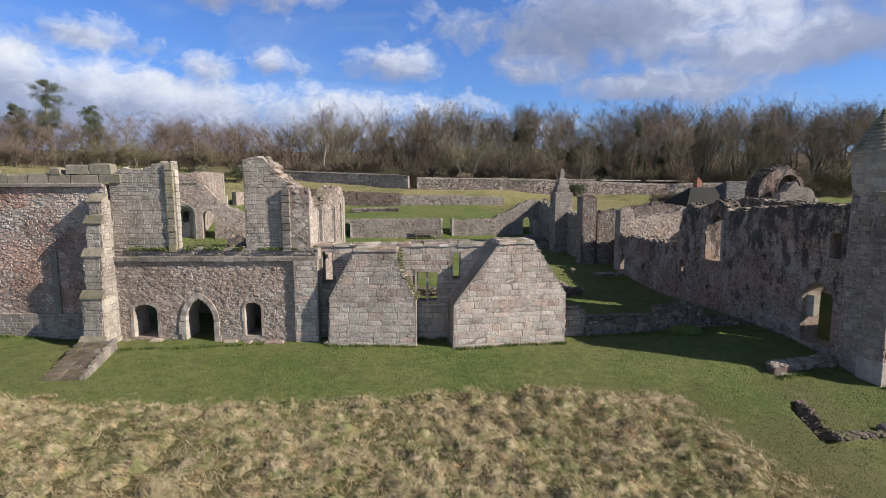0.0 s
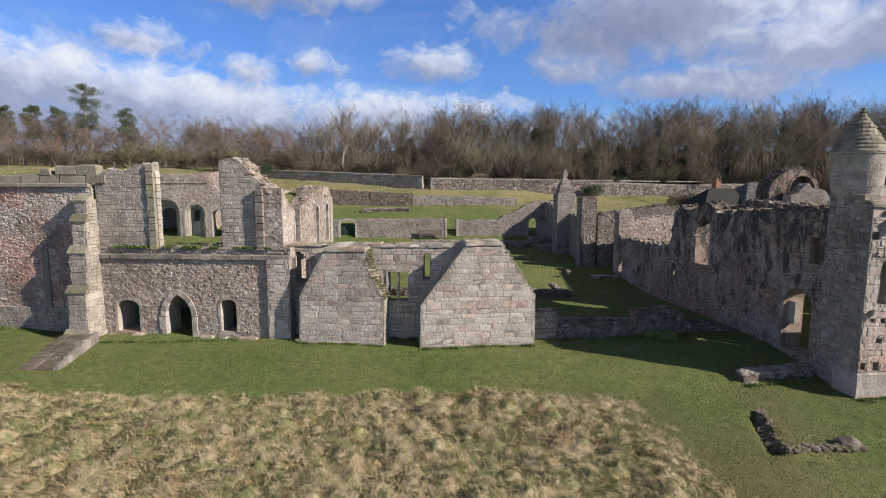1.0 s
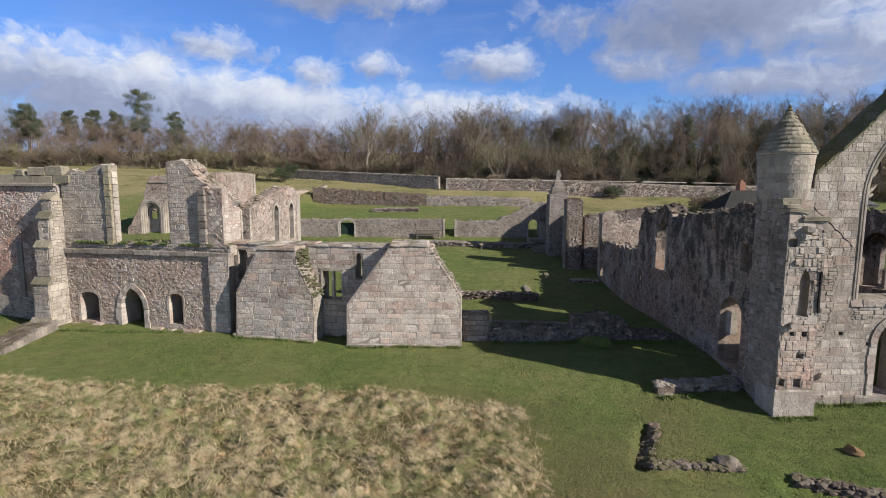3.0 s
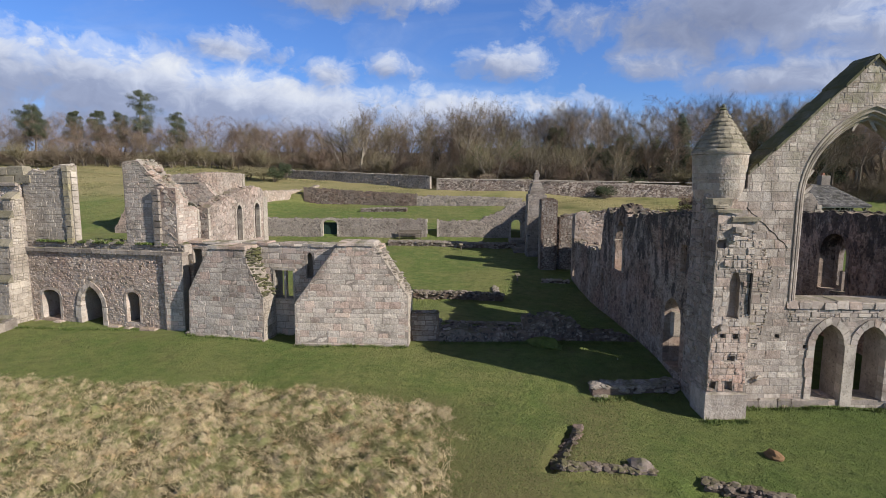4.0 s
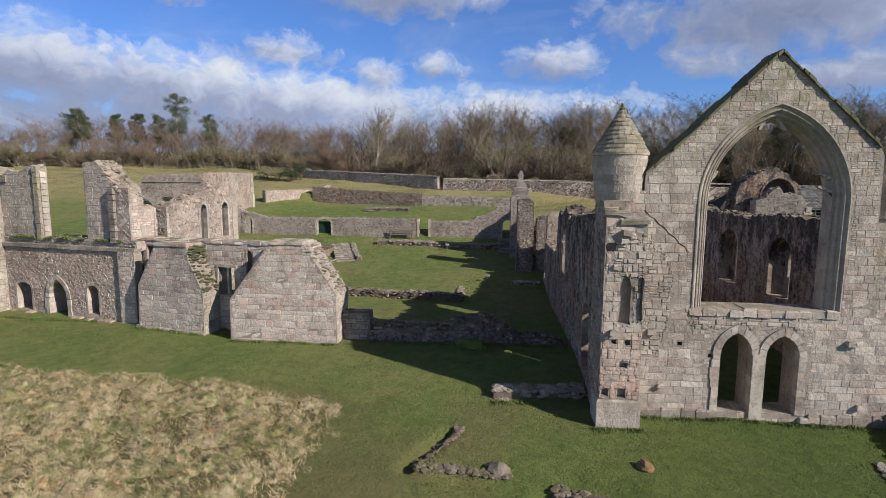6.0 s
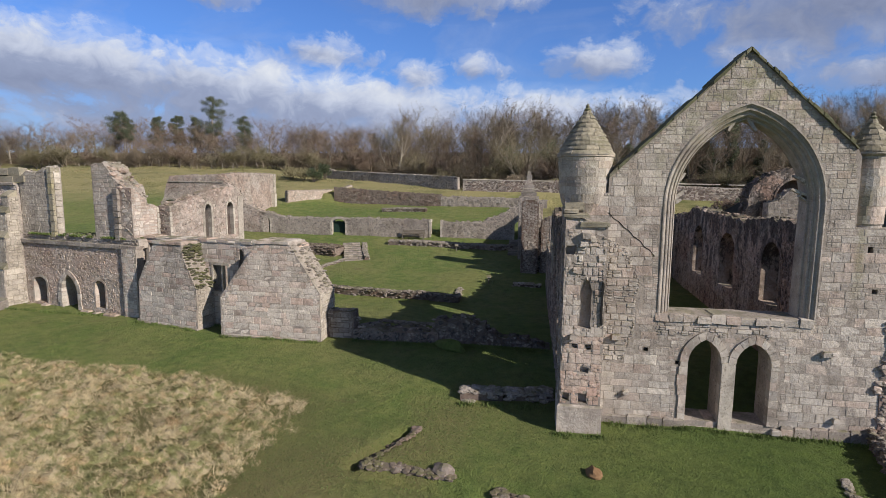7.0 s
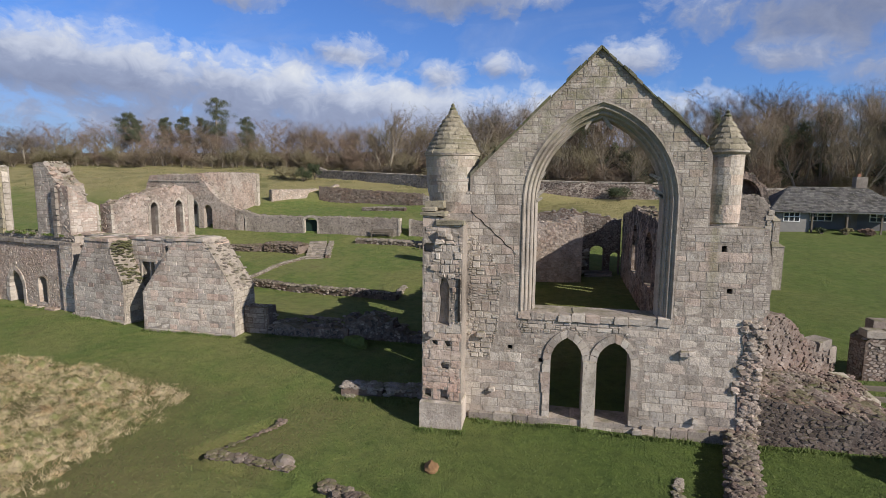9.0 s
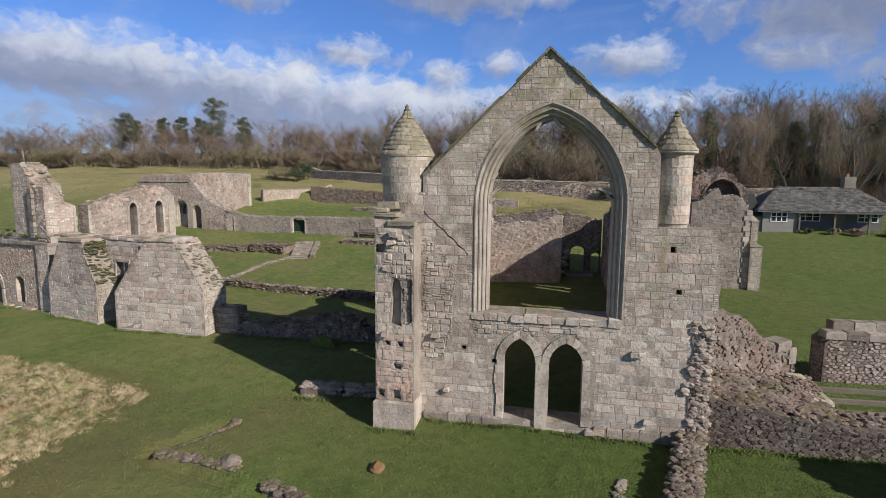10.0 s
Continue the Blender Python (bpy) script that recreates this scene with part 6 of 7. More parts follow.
ruin_wall("wall", rw, None, [(-0.6, 4.2), (0.3, 4.1), (1.2, 4.0), (1.7, 3.95), (2.3, 3.7), (2.8, 3.65), (3.1, 3.3), (3.5, 3.1), (3.8, 2.8), (4.3, 2.65), (4.6, 2.3), (5.6, 2.1), (5.75, 1.2)], -0.3, 1.0, REDRUBBLE, DARKRED, (), "rubble", 0.15, proud=(-0.03, 0.07))
Solid().box(4.55, 5.35, -.08, .6, 2.15, 2.52, .04, .03).put("squared_block", FARSTONE, rw)
Solid().box(5.3, 5.72, -.05, .5, 1.55, 2.2, .04, .03).put("squared_block", FARSTONE, rw)
s = Solid()
for _ in range(900):
    z = random.uniform(0.2, 4.2)
    q = random.uniform(.05, .15)
    s.rock((random.uniform(-.75, -.1) + random.gauss(0, .06), random.uniform(-1.0, .1), z), (q * 1.2, q, q * .75))
tagged(s.put("torn_core", REDRUBBLE, rw), kind="stuff")
# tan core showing where the squared facing of the corner has been robbed
torn = thing("torn_wall_end", 31.3, 17.98, 0, "torn corner of tan rubble core beside squared facing", "ruined wall")
Solid().prism(jag([(0.2, -.4), (0.12, 1.6), (0.22, 2.9), (0.1, 3.6), (0.35, 4.1), (0.62, 4.0), (0.7, 2.6), (0.6, 1.5), (0.72, -.4)], .05), -.02, .8).put("core", REDRUBBLE, torn)
s = Solid()
for _ in range(620):
    z = random.uniform(-.1, 4.1)
    q = random.uniform(.05, .12 + .12 * random.random())
    edge_ = .16 + .12 * math.sin(z * 2.3) + .08 * math.sin(z * 6.1)
    s.rock((edge_ + (.72 - edge_) * random.random(), .03 - abs(random.gauss(0, .035)), z), (q * 1.4, q * .7, q))
tagged(s.put("torn_core", RUGGED, torn), kind="stuff")
# rubble bank between the upper wall and the low one
bank = thing("rubble_bank", 31.9, 18.6, 0, "sloping bank of mortared rubble with a mossy patch", "ruined wall")
bank_z = lambda a, b: 1.72 - .17 * a + .22 * b
corner = ((0, 0), (4.3, 0.2), (4.1, 2.6), (0, 1.0))
Solid().add([(x, y, bank_z(x, y) - .06) for x, y in corner] + [(x, y, -.4) for x, y in corner], [(0, 1, 2, 3), (4, 5, 1, 0), (5, 6, 2, 1), (6, 7, 3, 2), (7, 4, 0, 3)]).put("core", DARKRED, bank)
s = Solid()
for _ in range(2600):
    a, b = random.uniform(0, 4.25), random.random()
    q = random.uniform(.05, .10 + .09 * random.random())
    b = b * (1.0 + .39 * a)
    s.rock((a, b, bank_z(a, b) + random.uniform(-.05, .06) + .10 * math.sin(a * 3.1 + b) * math.sin(b * 4.3)), (q * 1.4, q, q * .8))
tagged(s.put("stonework", REDRUBBLE, bank), kind="stuff")
s = Solid()
for _ in range(150):
    a, b = random.uniform(.5, 4.0), abs(random.gauss(.35, .3))
    q = random.uniform(.14, .34)
    s.rock((a, b, bank_z(a, b) + random.uniform(-.04, .08)), (q * 1.5, q, q * .75))
tagged(s.put("block_rubble", DARKRED, bank), kind="stuff")
s = Solid()
for _ in range(50):
    a, b = random.gauss(1.9, .4), .75 + random.gauss(0, .2)
    s.rock((a, b, bank_z(a, b) + .03), (.22, .18, .08))
tagged(s.put("moss_patch", MOSSY, bank), kind="stuff")
lwall = thing("low_wall", 31.9, 18.03, 0, "low dark rubble wall with a broken mossy top", "low wall")
ruin_wall("wall", lwall, None, [(0, 1.75), (0.8, 1.6), (1.8, 1.45), (2.6, 1.25), (3.6, 1.15), (6, 1.05), (12, 0.95)], -0.8, 1.3, SHADESTAINED, SHADESTAINED, (), "rubble", 0.08, proud=(-0.005, 0.04))
crumble(lwall, [(0, 1.65), (2, 1.35), (4, 1.1), (12, 0.9)], (0.05, 1.3), REDRUBBLE, (0.08, 0.20), 34, "loose_rubble", 0.09)
slab = thing("fallen_slab", 35.85, 20.35, 20, "smooth fallen stone slab leaning on the wall", "stone slab", z=1.35)
Solid().add([(-.35, -.75, -.25), (.35, -.75, -.3), (.3, .7, .2), (-.3, .75, .25), (-.35, -.75, -.12), (.35, -.75, -.17), (.3, .7, .33), (-.3, .75, .38)], [(3, 2, 1, 0), (4, 5, 6, 7), (0, 1, 5, 4), (1, 2, 6, 5), (2, 3, 7, 6), (3, 0, 4, 7)]).put("slab", PALE, slab)
cw2 = faced_wall("broken_wall", 37.1, 22.3, 0, [(0, 2.55), (0.2, 2.75), (6, 2.75), (10, 2.75)], 0.2, 1.1, "thick rubble wall capped with squared blocks", RUGGED, EARTHY, "rubble", rough=0.03, category="ruined wall")
s = Solid()
for i in range(14):
    s.box(0.0 + i * .72, 0.7 + i * .72, -0.04, 0.55, 2.72, 2.98, 0.03, 0.015)
    s.box(0.45 + i * .72, 1.15 + i * .72, 0.5, 1.05, 2.74, 3.28, 0.03, 0.015)
s.each("cap_block", FARSTONE, cw2)
rail = thing("timber_steps", 36.0, 19.6, 3, "broad shallow steps edged with weathered timber boards", "steps")
for i in range(3):
    y0, z0 = i * .65, 0.98 + i * .15
    Solid().box(-0.3 + i * .15, 7.0, y0, y0 + .10, z0 - .2, z0 + .02, 0.012).put("riser_board", TIMBER, rail)
    Solid().box(-0.3 + i * .15, 7.0, y0 + .10, y0 + .65, z0 - .4, z0, 0.01).put("tread", TURF, rail)

# unseen wall end, added beside the path to cast the shade on this lawn corner
faced_wall("broken_wall", 39.6, 14.4, 60, [(-1.2, 1.2), (-0.6, 2.4), (0, 3.0), (0.8, 3.1), (1.6, 2.2), (2.4, 1.0)], -0.6, 0.9, "unseen ragged end of dark rubble wall, added to cast shade", EARTHY, EARTHY, category="ruined wall")

# ---- lodging bay with its round arch, and the cottage ----
bay = thing("lodging_bay", 36.4, 40.0, 0, "ruined lodging bay with a round relieving arch, dark rubble", "ruined lodging")
ruin_wall("front", bay, None, [(-2.6, 5.3), (-1.5, 5.9), (-1.3, 7.2), (-1.2, 8.0), (-0.45, 8.9), (0.5, 9.2), (1.3, 9.35), (2.2, 8.9), (2.95, 8.15), (3.1, 7.7), (3.15, 6.8), (3.4, 6.2)], 1.0, 1.6, DARKSTONE, DARKSTONE, [arch(0.45, 2.65, 6.0, 7.45, 8.7, 7)], "small", 0.1, back=True)
moulded_arch(bay, "arch_ring", 0.30, 2.80, 6.4, 7.45, 8.85, [(0, 0.0), (0, -0.06), (.12, -0.06), (.18, 0.1), (.18, .6)], DARKSTONE)
ruin_wall("lower_front", bay, pose(0, -1.5, 0), [(-0.6, 7.1), (0.0, 7.35), (0.5, 7.9), (0.85, 8.05), (1.2, 7.6), (2.0, 7.65), (2.6, 7.15), (3.0, 6.4)], 0.8, 0.9, FARSTONE, MORTAR, (), "block", 0.08)
s = Solid()
for i in range(15):
    s.box(2.72 - .12 * (i % 2) + random.uniform(-.03, .03), 3.06 + random.uniform(-.01, .02), -1.56, -0.6, 1.6 + i * .34, 1.92 + i * .34, 0.03, 0.012)
s.each("quoin", PALE, bay)
Solid().box(0.4, 2.7, 0.8, 1.1, 5.6, 8.8).put("arch_infill", EARTHY, bay)
# stepped buttress at its outer corner
for z0, z1, w, d in ((0.9, 4.35, .72, 1.75), (4.35, 6.0, .42, 1.6)):
    st = Solid().box(3.04, 3.04 + w, -d, -0.6, z0, z1, 0.02, 0.01).put("buttress_stage", MORTAR, bay)
    loose_stones(courses([[(3.04, z0), (3.04, z1), (3.04 + w, z1), (3.04 + w, z0)]], (0.3, 0.4), (0.3, 0.6), 0.006), st, PALE, -d, (0.005, 0.02))
    f = face_stones(courses([[(0, z0), (0, z1), (d - .6, z1), (d - .6, z0)]], (0.3, 0.4), (0.3, 0.6), 0.006), 0.0, (0.005, 0.02), 0.012)
    f.v = [(3.04 + w - b_, -d + a_, z) for a_, b_, z in f.v]
    tagged(f.put("flank_facing", PALE, st), kind="stuff")
    Solid().add([(3.0, -d - .05, z1 - .02), (3.09 + w, -d - .05, z1 - .02), (3.09 + w, -.6, z1 - .02), (3.0, -.6, z1 - .02), (3.0, -d + .25, z1 + .45), (3.06, -d + .25, z1 + .45), (3.06, -.6, z1 + .45), (3.0, -.6, z1 + .45)], [(3, 2, 1, 0), (4, 5, 6, 7), (0, 1, 5, 4), (1, 2, 6, 5), (2, 3, 7, 6), (3, 0, 4, 7)]).put("weathering", CONE, st)

cot = thing("cottage", 46.3, 58.0, 0, "low grey-rendered cottage with a slate roof and veranda", "cottage", z=3.6)
Solid().box(0.4, 3.4, 0.0, 6.5, -0.4, 2.3).put("wall", RENDER, cot, label="grey rendered end wall")
# wall under the veranda: render darkened to paint in the shade there
Solid().box(3.4, 11.4, 1.6, 6.5, -0.4, 2.3).put("wall", plain("grey_render", (0.10, 0.10, 0.10), (0.16, 0.155, 0.15), 0.9, 2), cot)
s = Solid()
e0, ridge = 2.18, 4.45
s.add([(-0.2, -0.5, e0), (11.8, -0.5, e0), (11.8, 7.0, e0), (-0.2, 7.0, e0), (2.6, 3.2, ridge), (9.4, 3.2, ridge), (-0.2, -0.5, e0 - .14), (11.8, -0.5, e0 - .14), (11.8, 7, e0 - .14), (-0.2, 7, e0 - .14)],
      [(0, 1, 5, 4), (1, 2, 5), (2, 3, 4, 5), (3, 0, 4), (6, 7, 1, 0), (7, 8, 2, 1), (8, 9, 3, 2), (9, 6, 0, 3), (9, 8, 7, 6)])
roof = s.put("roof", SLATE, cot)
rs = random.Random(91)
for r_ in range(15):
    s = Solid()
    f0, f1 = r_ / 15, (r_ + 1.25) / 15
    y0, z0, y1, z1 = -0.5 + 3.7 * f0, e0 + (ridge - e0) * f0, -0.5 + 3.7 * min(1, f1), e0 + (ridge - e0) * min(1, f1)
    a, b = -0.2 + 2.8 * f0, 11.8 - 2.4 * f0
    while a < b - .1:
        w = min(rs.uniform(.26, .46), b - a)
        h = .05 + rs.uniform(-.012, .018)
        k_ = rs.uniform(-.02, .02)
        s.add([(a, y0 - .03 + k_, z0 + .01), (a + w - .012, y0 - .03 + k_, z0 + .01), (a + w - .012, y1, z1 + .02), (a, y1, z1 + .02), (a, y0 - .03 + k_, z0 + h), (a + w - .012, y0 - .03 + k_, z0 + h + rs.uniform(-.01, .01)), (a + w - .012, y1, z1 + .03), (a, y1, z1 + .03)],
              [(4, 5, 6, 7), (0, 1, 5, 4), (1, 2, 6, 5), (3, 0, 4, 7)])
        a += w
    tagged(s.put("slate_course", SLATE, roof), kind="stuff")
for x0, top, w in ((8.5, 5.5, 1.0), (-1.85, 4.65, 0.65)):
    c_ = Solid().box(x0, x0 + w, 3.0, 3.8, 0.0 if x0 < 0 else 2.4, top, 0.04).put("chimney", FARSTONE if x0 > 0 else BRICK, cot)
    Solid().box(x0 + .2, x0 + .45, 3.2, 3.5, top, top + .3, 0.03).put("chimney_pot", BRICK, c_)
for u0, u1, v, panes in ((1.1, 2.5, -0.03, 3), (4.1, 6.0, 1.57, 3), (9.3, 11.0, 1.57, 3)):
    w_ = Solid().box(u0, u1, v, v + .08, 1.15, 2.02, 0.01).put("window", GLASS, cot)
    fr = Solid()
    for i in range(panes + 1):
        x0 = u0 + (u1 - u0) * i / panes
        fr.box(x0 - .04, x0 + .04, v - .03, v + .1, 1.12, 2.05)
    for z in (1.12, 1.58, 1.99):
        fr.box(u0 - .05, u1 + .05, v - .035, v + .1, z, z + .07)
    fr.put("window_frame", WHITE, w_)
for u in (3.5, 6.5, 9.4, 11.3):
    Solid().box(u, u + .14, -0.2, -0.06, -0.3, 2.1, 0.02).put("veranda_post", TIMBER, cot)
    s = Solid()
    for sg in (-1, 1):
        s.add([(u + .07, -0.16, 1.45), (u + .07 + sg * .45, -0.16, 2.02), (u + .07 + sg * .45, -0.08, 2.02), (u + .07, -0.08, 1.45), (u + .07, -0.16, 1.57), (u + .07 + sg * .36, -0.16, 2.04)], [(0, 1, 2, 3), (0, 4, 5, 1)])
    s.put("veranda_brace", TIMBER, cot)
Solid().box(7.2, 8.2, 1.5, 1.62, -0.3, 1.9, 0.01).put("door", TIMBER, cot)
Solid().box(3.4, 11.6, -0.3, -0.2, 1.98, 2.12, 0.01).put("veranda_beam", WHITE, cot)

# low outhouse against the cottage
Solid().box(-5.0, 0.38, 0.2, 5.0, -0.4, 1.7).put("outhouse_wall", FARSTONE, cot)
# roof slate made darker than the cottage's, its shade put into the colour
Solid().add([(-5.2, 0.0, 1.7), (0.3, 0.0, 1.7), (0.3, 5.2, 1.7), (-5.2, 5.2, 1.7), (-3.0, 2.6, 3.75), (0.3, 2.6, 3.75), (-5.2, 0.0, 1.56), (0.3, 0.0, 1.56), (0.3, 5.2, 1.56), (-5.2, 5.2, 1.56)],
            [(0, 1, 5, 4), (1, 2, 5), (2, 3, 4, 5), (3, 0, 4), (6, 7, 1, 0), (7, 8, 2, 1), (8, 9, 3, 2), (9, 6, 0, 3), (9, 8, 7, 6)]).put("outhouse_roof", plain("mossy_slate", (0.02, 0.021, 0.018), (0.065, 0.062, 0.055), 0.95, 2.5), cot)

# ---- bench, posts and small things ----
bench = thing("garden_bench", 7.3, 51.6, 0, "plain weathered timber garden bench against the wall", "bench", z=gz(8.5, 51.6))
for i in range(3):
    Solid().box(0, 2.3, 0.05 + i * .15, 0.18 + i * .15, 0.42, 0.46, 0.01).put("seat_slat", TIMBER, bench)
for i in range(3):
    Solid().box(0, 2.3, 0.52, 0.56, 0.55 + i * .14, 0.66 + i * .14, 0.01).put("back_slat", TIMBER, bench)
for x in (0.05, 2.17):
    for y in (0.05, 0.5):
        Solid().box(x, x + .08, y, y + .07, -0.1, 0.95 if y > .3 else .62, 0.01).put("leg", TIMBER, bench)
    Solid().box(x, x + .08, 0.0, 0.55, 0.62, 0.67, 0.01).put("armrest", TIMBER, bench)
for x, y, h in ((13.4, 47.9, .5), (17.2, 37.4, .45)):
    t = thing("marker_post", x, y, 10, "short timber marker post with a slanted plaque", "sign", "site markers", gz(x, y))
    Solid().box(-.04, .04, -.04, .04, -.1, h, 0.01).put("post", TIMBER, t)
    Solid().add([(-.16, -.14, h - .02), (.16, -.14, h - .02), (.16, .12, h + .1), (-.16, .12, h + .1), (-.16, -.14, h + .02), (.16, -.14, h + .02), (.16, .12, h + .14), (-.16, .12, h + .14)], [(3, 2, 1, 0), (4, 5, 6, 7), (0, 1, 5, 4), (1, 2, 6, 5), (2, 3, 7, 6), (3, 0, 4, 7)]).put("plaque", FARSTONE, t)
# wire fence along the edge of the field
fence = thing("field_fence", -60, 103, 0, "post and wire stock fence along the pasture", "fence")
for i in range(24):
    x = i * 2.6
    y = -0.35 * i * 0.9
    z = gz(-60 + x, 103 + y)
    Solid().box(x - .06, x + .06, y - .06, y + .06, z - .2, z + 1.15, 0.02).put("post", TIMBER, fence)
for h in (.5, .8, 1.05):
    s = Solid()
    for i in range(23):
        p, q = (i * 2.6, -0.315 * i), (i * 2.6 + 2.6, -0.315 * (i + 1))
        z0, z1 = gz(-60 + p[0], 103 + p[1]) + h, gz(-60 + q[0], 103 + q[1]) + h
        s.add([(p[0], p[1], z0), (q[0], q[1], z1), (q[0], q[1], z1 + .015), (p[0], p[1], z0 + .015), (p[0], p[1] + .01, z0), (q[0], q[1] + .01, z1)], [(0, 1, 2, 3), (0, 1, 5, 4)])
    s.put("wire", TIMBER, fence)


# ---- trees ----
def tube(s, a, b, ra, rb, n):
    d = (b - a).normalized()
    x = d.orthogonal().normalized()
    y = d.cross(x)
    ring = lambda c, r: [tuple(c + (x * math.cos(2 * math.pi * i / n) + y * math.sin(2 * math.pi * i / n)) * r) for i in range(n)]
    s.add(ring(a, ra) + ring(b, rb), [(i, (i + 1) % n, n + (i + 1) % n, n + i) for i in range(n)])


def bare_tree(seed, height=12.0, spread=0.55, stems=1, twigs=4200, dense=1.0):
    """Wood and twigs of one leafless tree, height metres tall: rising limbs that fork three times, and fans of fine shoots."""
    rnd = random.Random(seed)
    wood, tv, tf, tips = Solid(), [], [], []

    def branch(p, d, length, r, level):
        if level == 3:
            w = d.orthogonal().normalized() * max(.010, r * .8)
            q = p + d * length * .4
            d = (d + Vector((rnd.gauss(0, .3), rnd.gauss(0, .3), rnd.gauss(.02, .25)))).normalized()
            e = q + d * length * .42
            k_ = len(tv)
            tv.extend([tuple(p - w), tuple(p + w), tuple(q + w * .6), tuple(q - w * .6), tuple(e)])
            tf.extend([(k_, k_ + 1, k_ + 2, k_ + 3), (k_ + 3, k_ + 2, k_ + 4)])
            tips.extend([(q, d), (e, d), (e, d)])
            return
        n = {0: 6, 1: 4}.get(level, 3)
        steps = (6, 4, 3)[level]
        for i in range(steps):
            q = p + d * (length / steps)
            r2 = max(0.012, r * (0.84 if level == 0 else 0.80))
            tube(wood, p, q, r, r2, n)
            p, r = q, r2
            bend = 0.09 if level == 0 else 0.17
            d = (d + Vector((rnd.gauss(0, bend), rnd.gauss(0, bend), rnd.gauss(0.07 if level else 0, bend * .6)))).normalized()
            if i > 1 or level:
                for _ in range(2):
                    a = rnd.uniform(0, 6.283)
                    out = Vector((math.cos(a), math.sin(a), rnd.gauss(0.35, 0.25))).normalized()
                    nd = (d * (.95 - spread * .5) + out * (spread + .25)).normalized()
                    branch(p, nd, length * rnd.uniform(.40, .66), r * rnd.uniform(.45, .62), level + 1)
            if level >= 2:
                tips.append((p.copy(), d.copy()))

    for _ in range(stems):
        lean = 0.08 if stems == 1 else 0.35
        branch(Vector((rnd.uniform(-.2, .2), rnd.uniform(-.2, .2), -0.4)), Vector((rnd.gauss(0, lean), rnd.gauss(0, lean), 1)).normalized(), height * rnd.uniform(.52, .62), height * 0.019, 0)
    for _ in range(twigs):
        p, d = rnd.choice(tips)
        p = p - d * rnd.uniform(0, .4) + Vector((rnd.gauss(0, .10), rnd.gauss(0, .10), rnd.gauss(0, .10)))
        e = (d * .5 + Vector((rnd.gauss(0, .75), rnd.gauss(0, .75), rnd.gauss(.05, .6)))).normalized() * rnd.uniform(.2, .65) * dense
        w = e.orthogonal().normalized() * rnd.uniform(.005, .010)
        k_ = len(tv)
        tv.extend([tuple(p - w), tuple(p + w), tuple(p + e)])
        tf.append((k_, k_ + 1, k_ + 2))
    top = max(v[2] for v in tv)
    f = height / top
    scale = lambda vs: [(x * f, y * f, z * f) for x, y, z in vs]
    return (scale(wood.v), wood.f), (scale(tv), tf)


def leaf_cloud(seed, blobs, count, size):
    """Small leaf quads scattered in and on a set of ellipsoids (x, y, z, rx, ry, rz)."""
    rnd = random.Random(seed)
    vs, fs = [], []
    for _ in range(count):
        x, y, z, a, b, c = rnd.choice(blobs)
        d = Vector((rnd.gauss(0, 1), rnd.gauss(0, 1), rnd.gauss(0, 1))).normalized() * rnd.uniform(.15, 1.05) ** .6
        p = Vector((x + d.x * a, y + d.y * b, z + d.z * c))
        u = Vector((rnd.gauss(0, 1), rnd.gauss(0, 1), rnd.gauss(0, .6))).normalized() * size * rnd.uniform(.6, 1.3)
        v = u.orthogonal().normalized() * size * rnd.uniform(.4, .8)
        k_ = len(vs)
        vs.extend([tuple(p - u * .5), tuple(p + v * .5), tuple(p + u * .5), tuple(p - v * .5)])
        fs.append((k_, k_ + 1, k_ + 2, k_ + 3))
    return vs, fs


def make_tree(kind, wood, crown, wood_mat, crown_mat, label, crown_name="crown"):
    t = new(kind)
    tagged(t, label, "tree")
    place("trunk", mesh_of("trunk", wood[0], wood[1], wood_mat), t)
    place(crown_name, mesh_of(crown_name, crown[0], crown[1], crown_mat), t)
    return t


protos = []
for i, (h, sp, st, tw, wm, cm, lab) in enumerate((
        (12, .55, 1, 5200, BARK, TWIG, "bare broadleaved tree with a fine brown winter crown"),
        (12, .50, 2, 5200, BARK, TWIG, "bare broadleaved tree forking low, brown winter twigs"),
        (12, .62, 1, 5000, BARKGREY, TWIGRED, "bare tree with reddish winter twigs"),
        (12, .48, 3, 5200, BARKGREY, TWIGGREEN, "bare many-stemmed tree, olive-brown mossy branches"),
        (12, .36, 1, 4200, BARKGREY, TWIG, "slender bare tree with pale grey stems"),
        (12, .66, 2, 5000, BARK, TWIGRED, "spreading bare tree with dense reddish-brown twigs"))):
    w, c = bare_tree(40 + i, h, sp, st, tw)
    protos.append(make_tree("bare_tree", w, c, wm, cm, lab))
    tagged(protos[-1], group="trees of the wood")
used = set()
rnd = random.Random(5)


def plant(i, x, y, top, wide=1.0):
    """A tree of kind i whose crown reaches the level top."""
    z = gz(x, y)
    k_ = max(0.3, (top - z) / 12.0)
    m = Matrix.LocRotScale((x, y, z - .1), Euler((0, 0, rnd.uniform(0, 6.28))), None)
    if i not in used:
        used.add(i)
        ob = protos[i]
        ob.scale = (1, 1, 1)
        ob.matrix_basis = m
    else:
        ob = copy_thing(protos[i], m)
    ob.scale = (k_ * wide, k_ * wide, k_)
    return ob


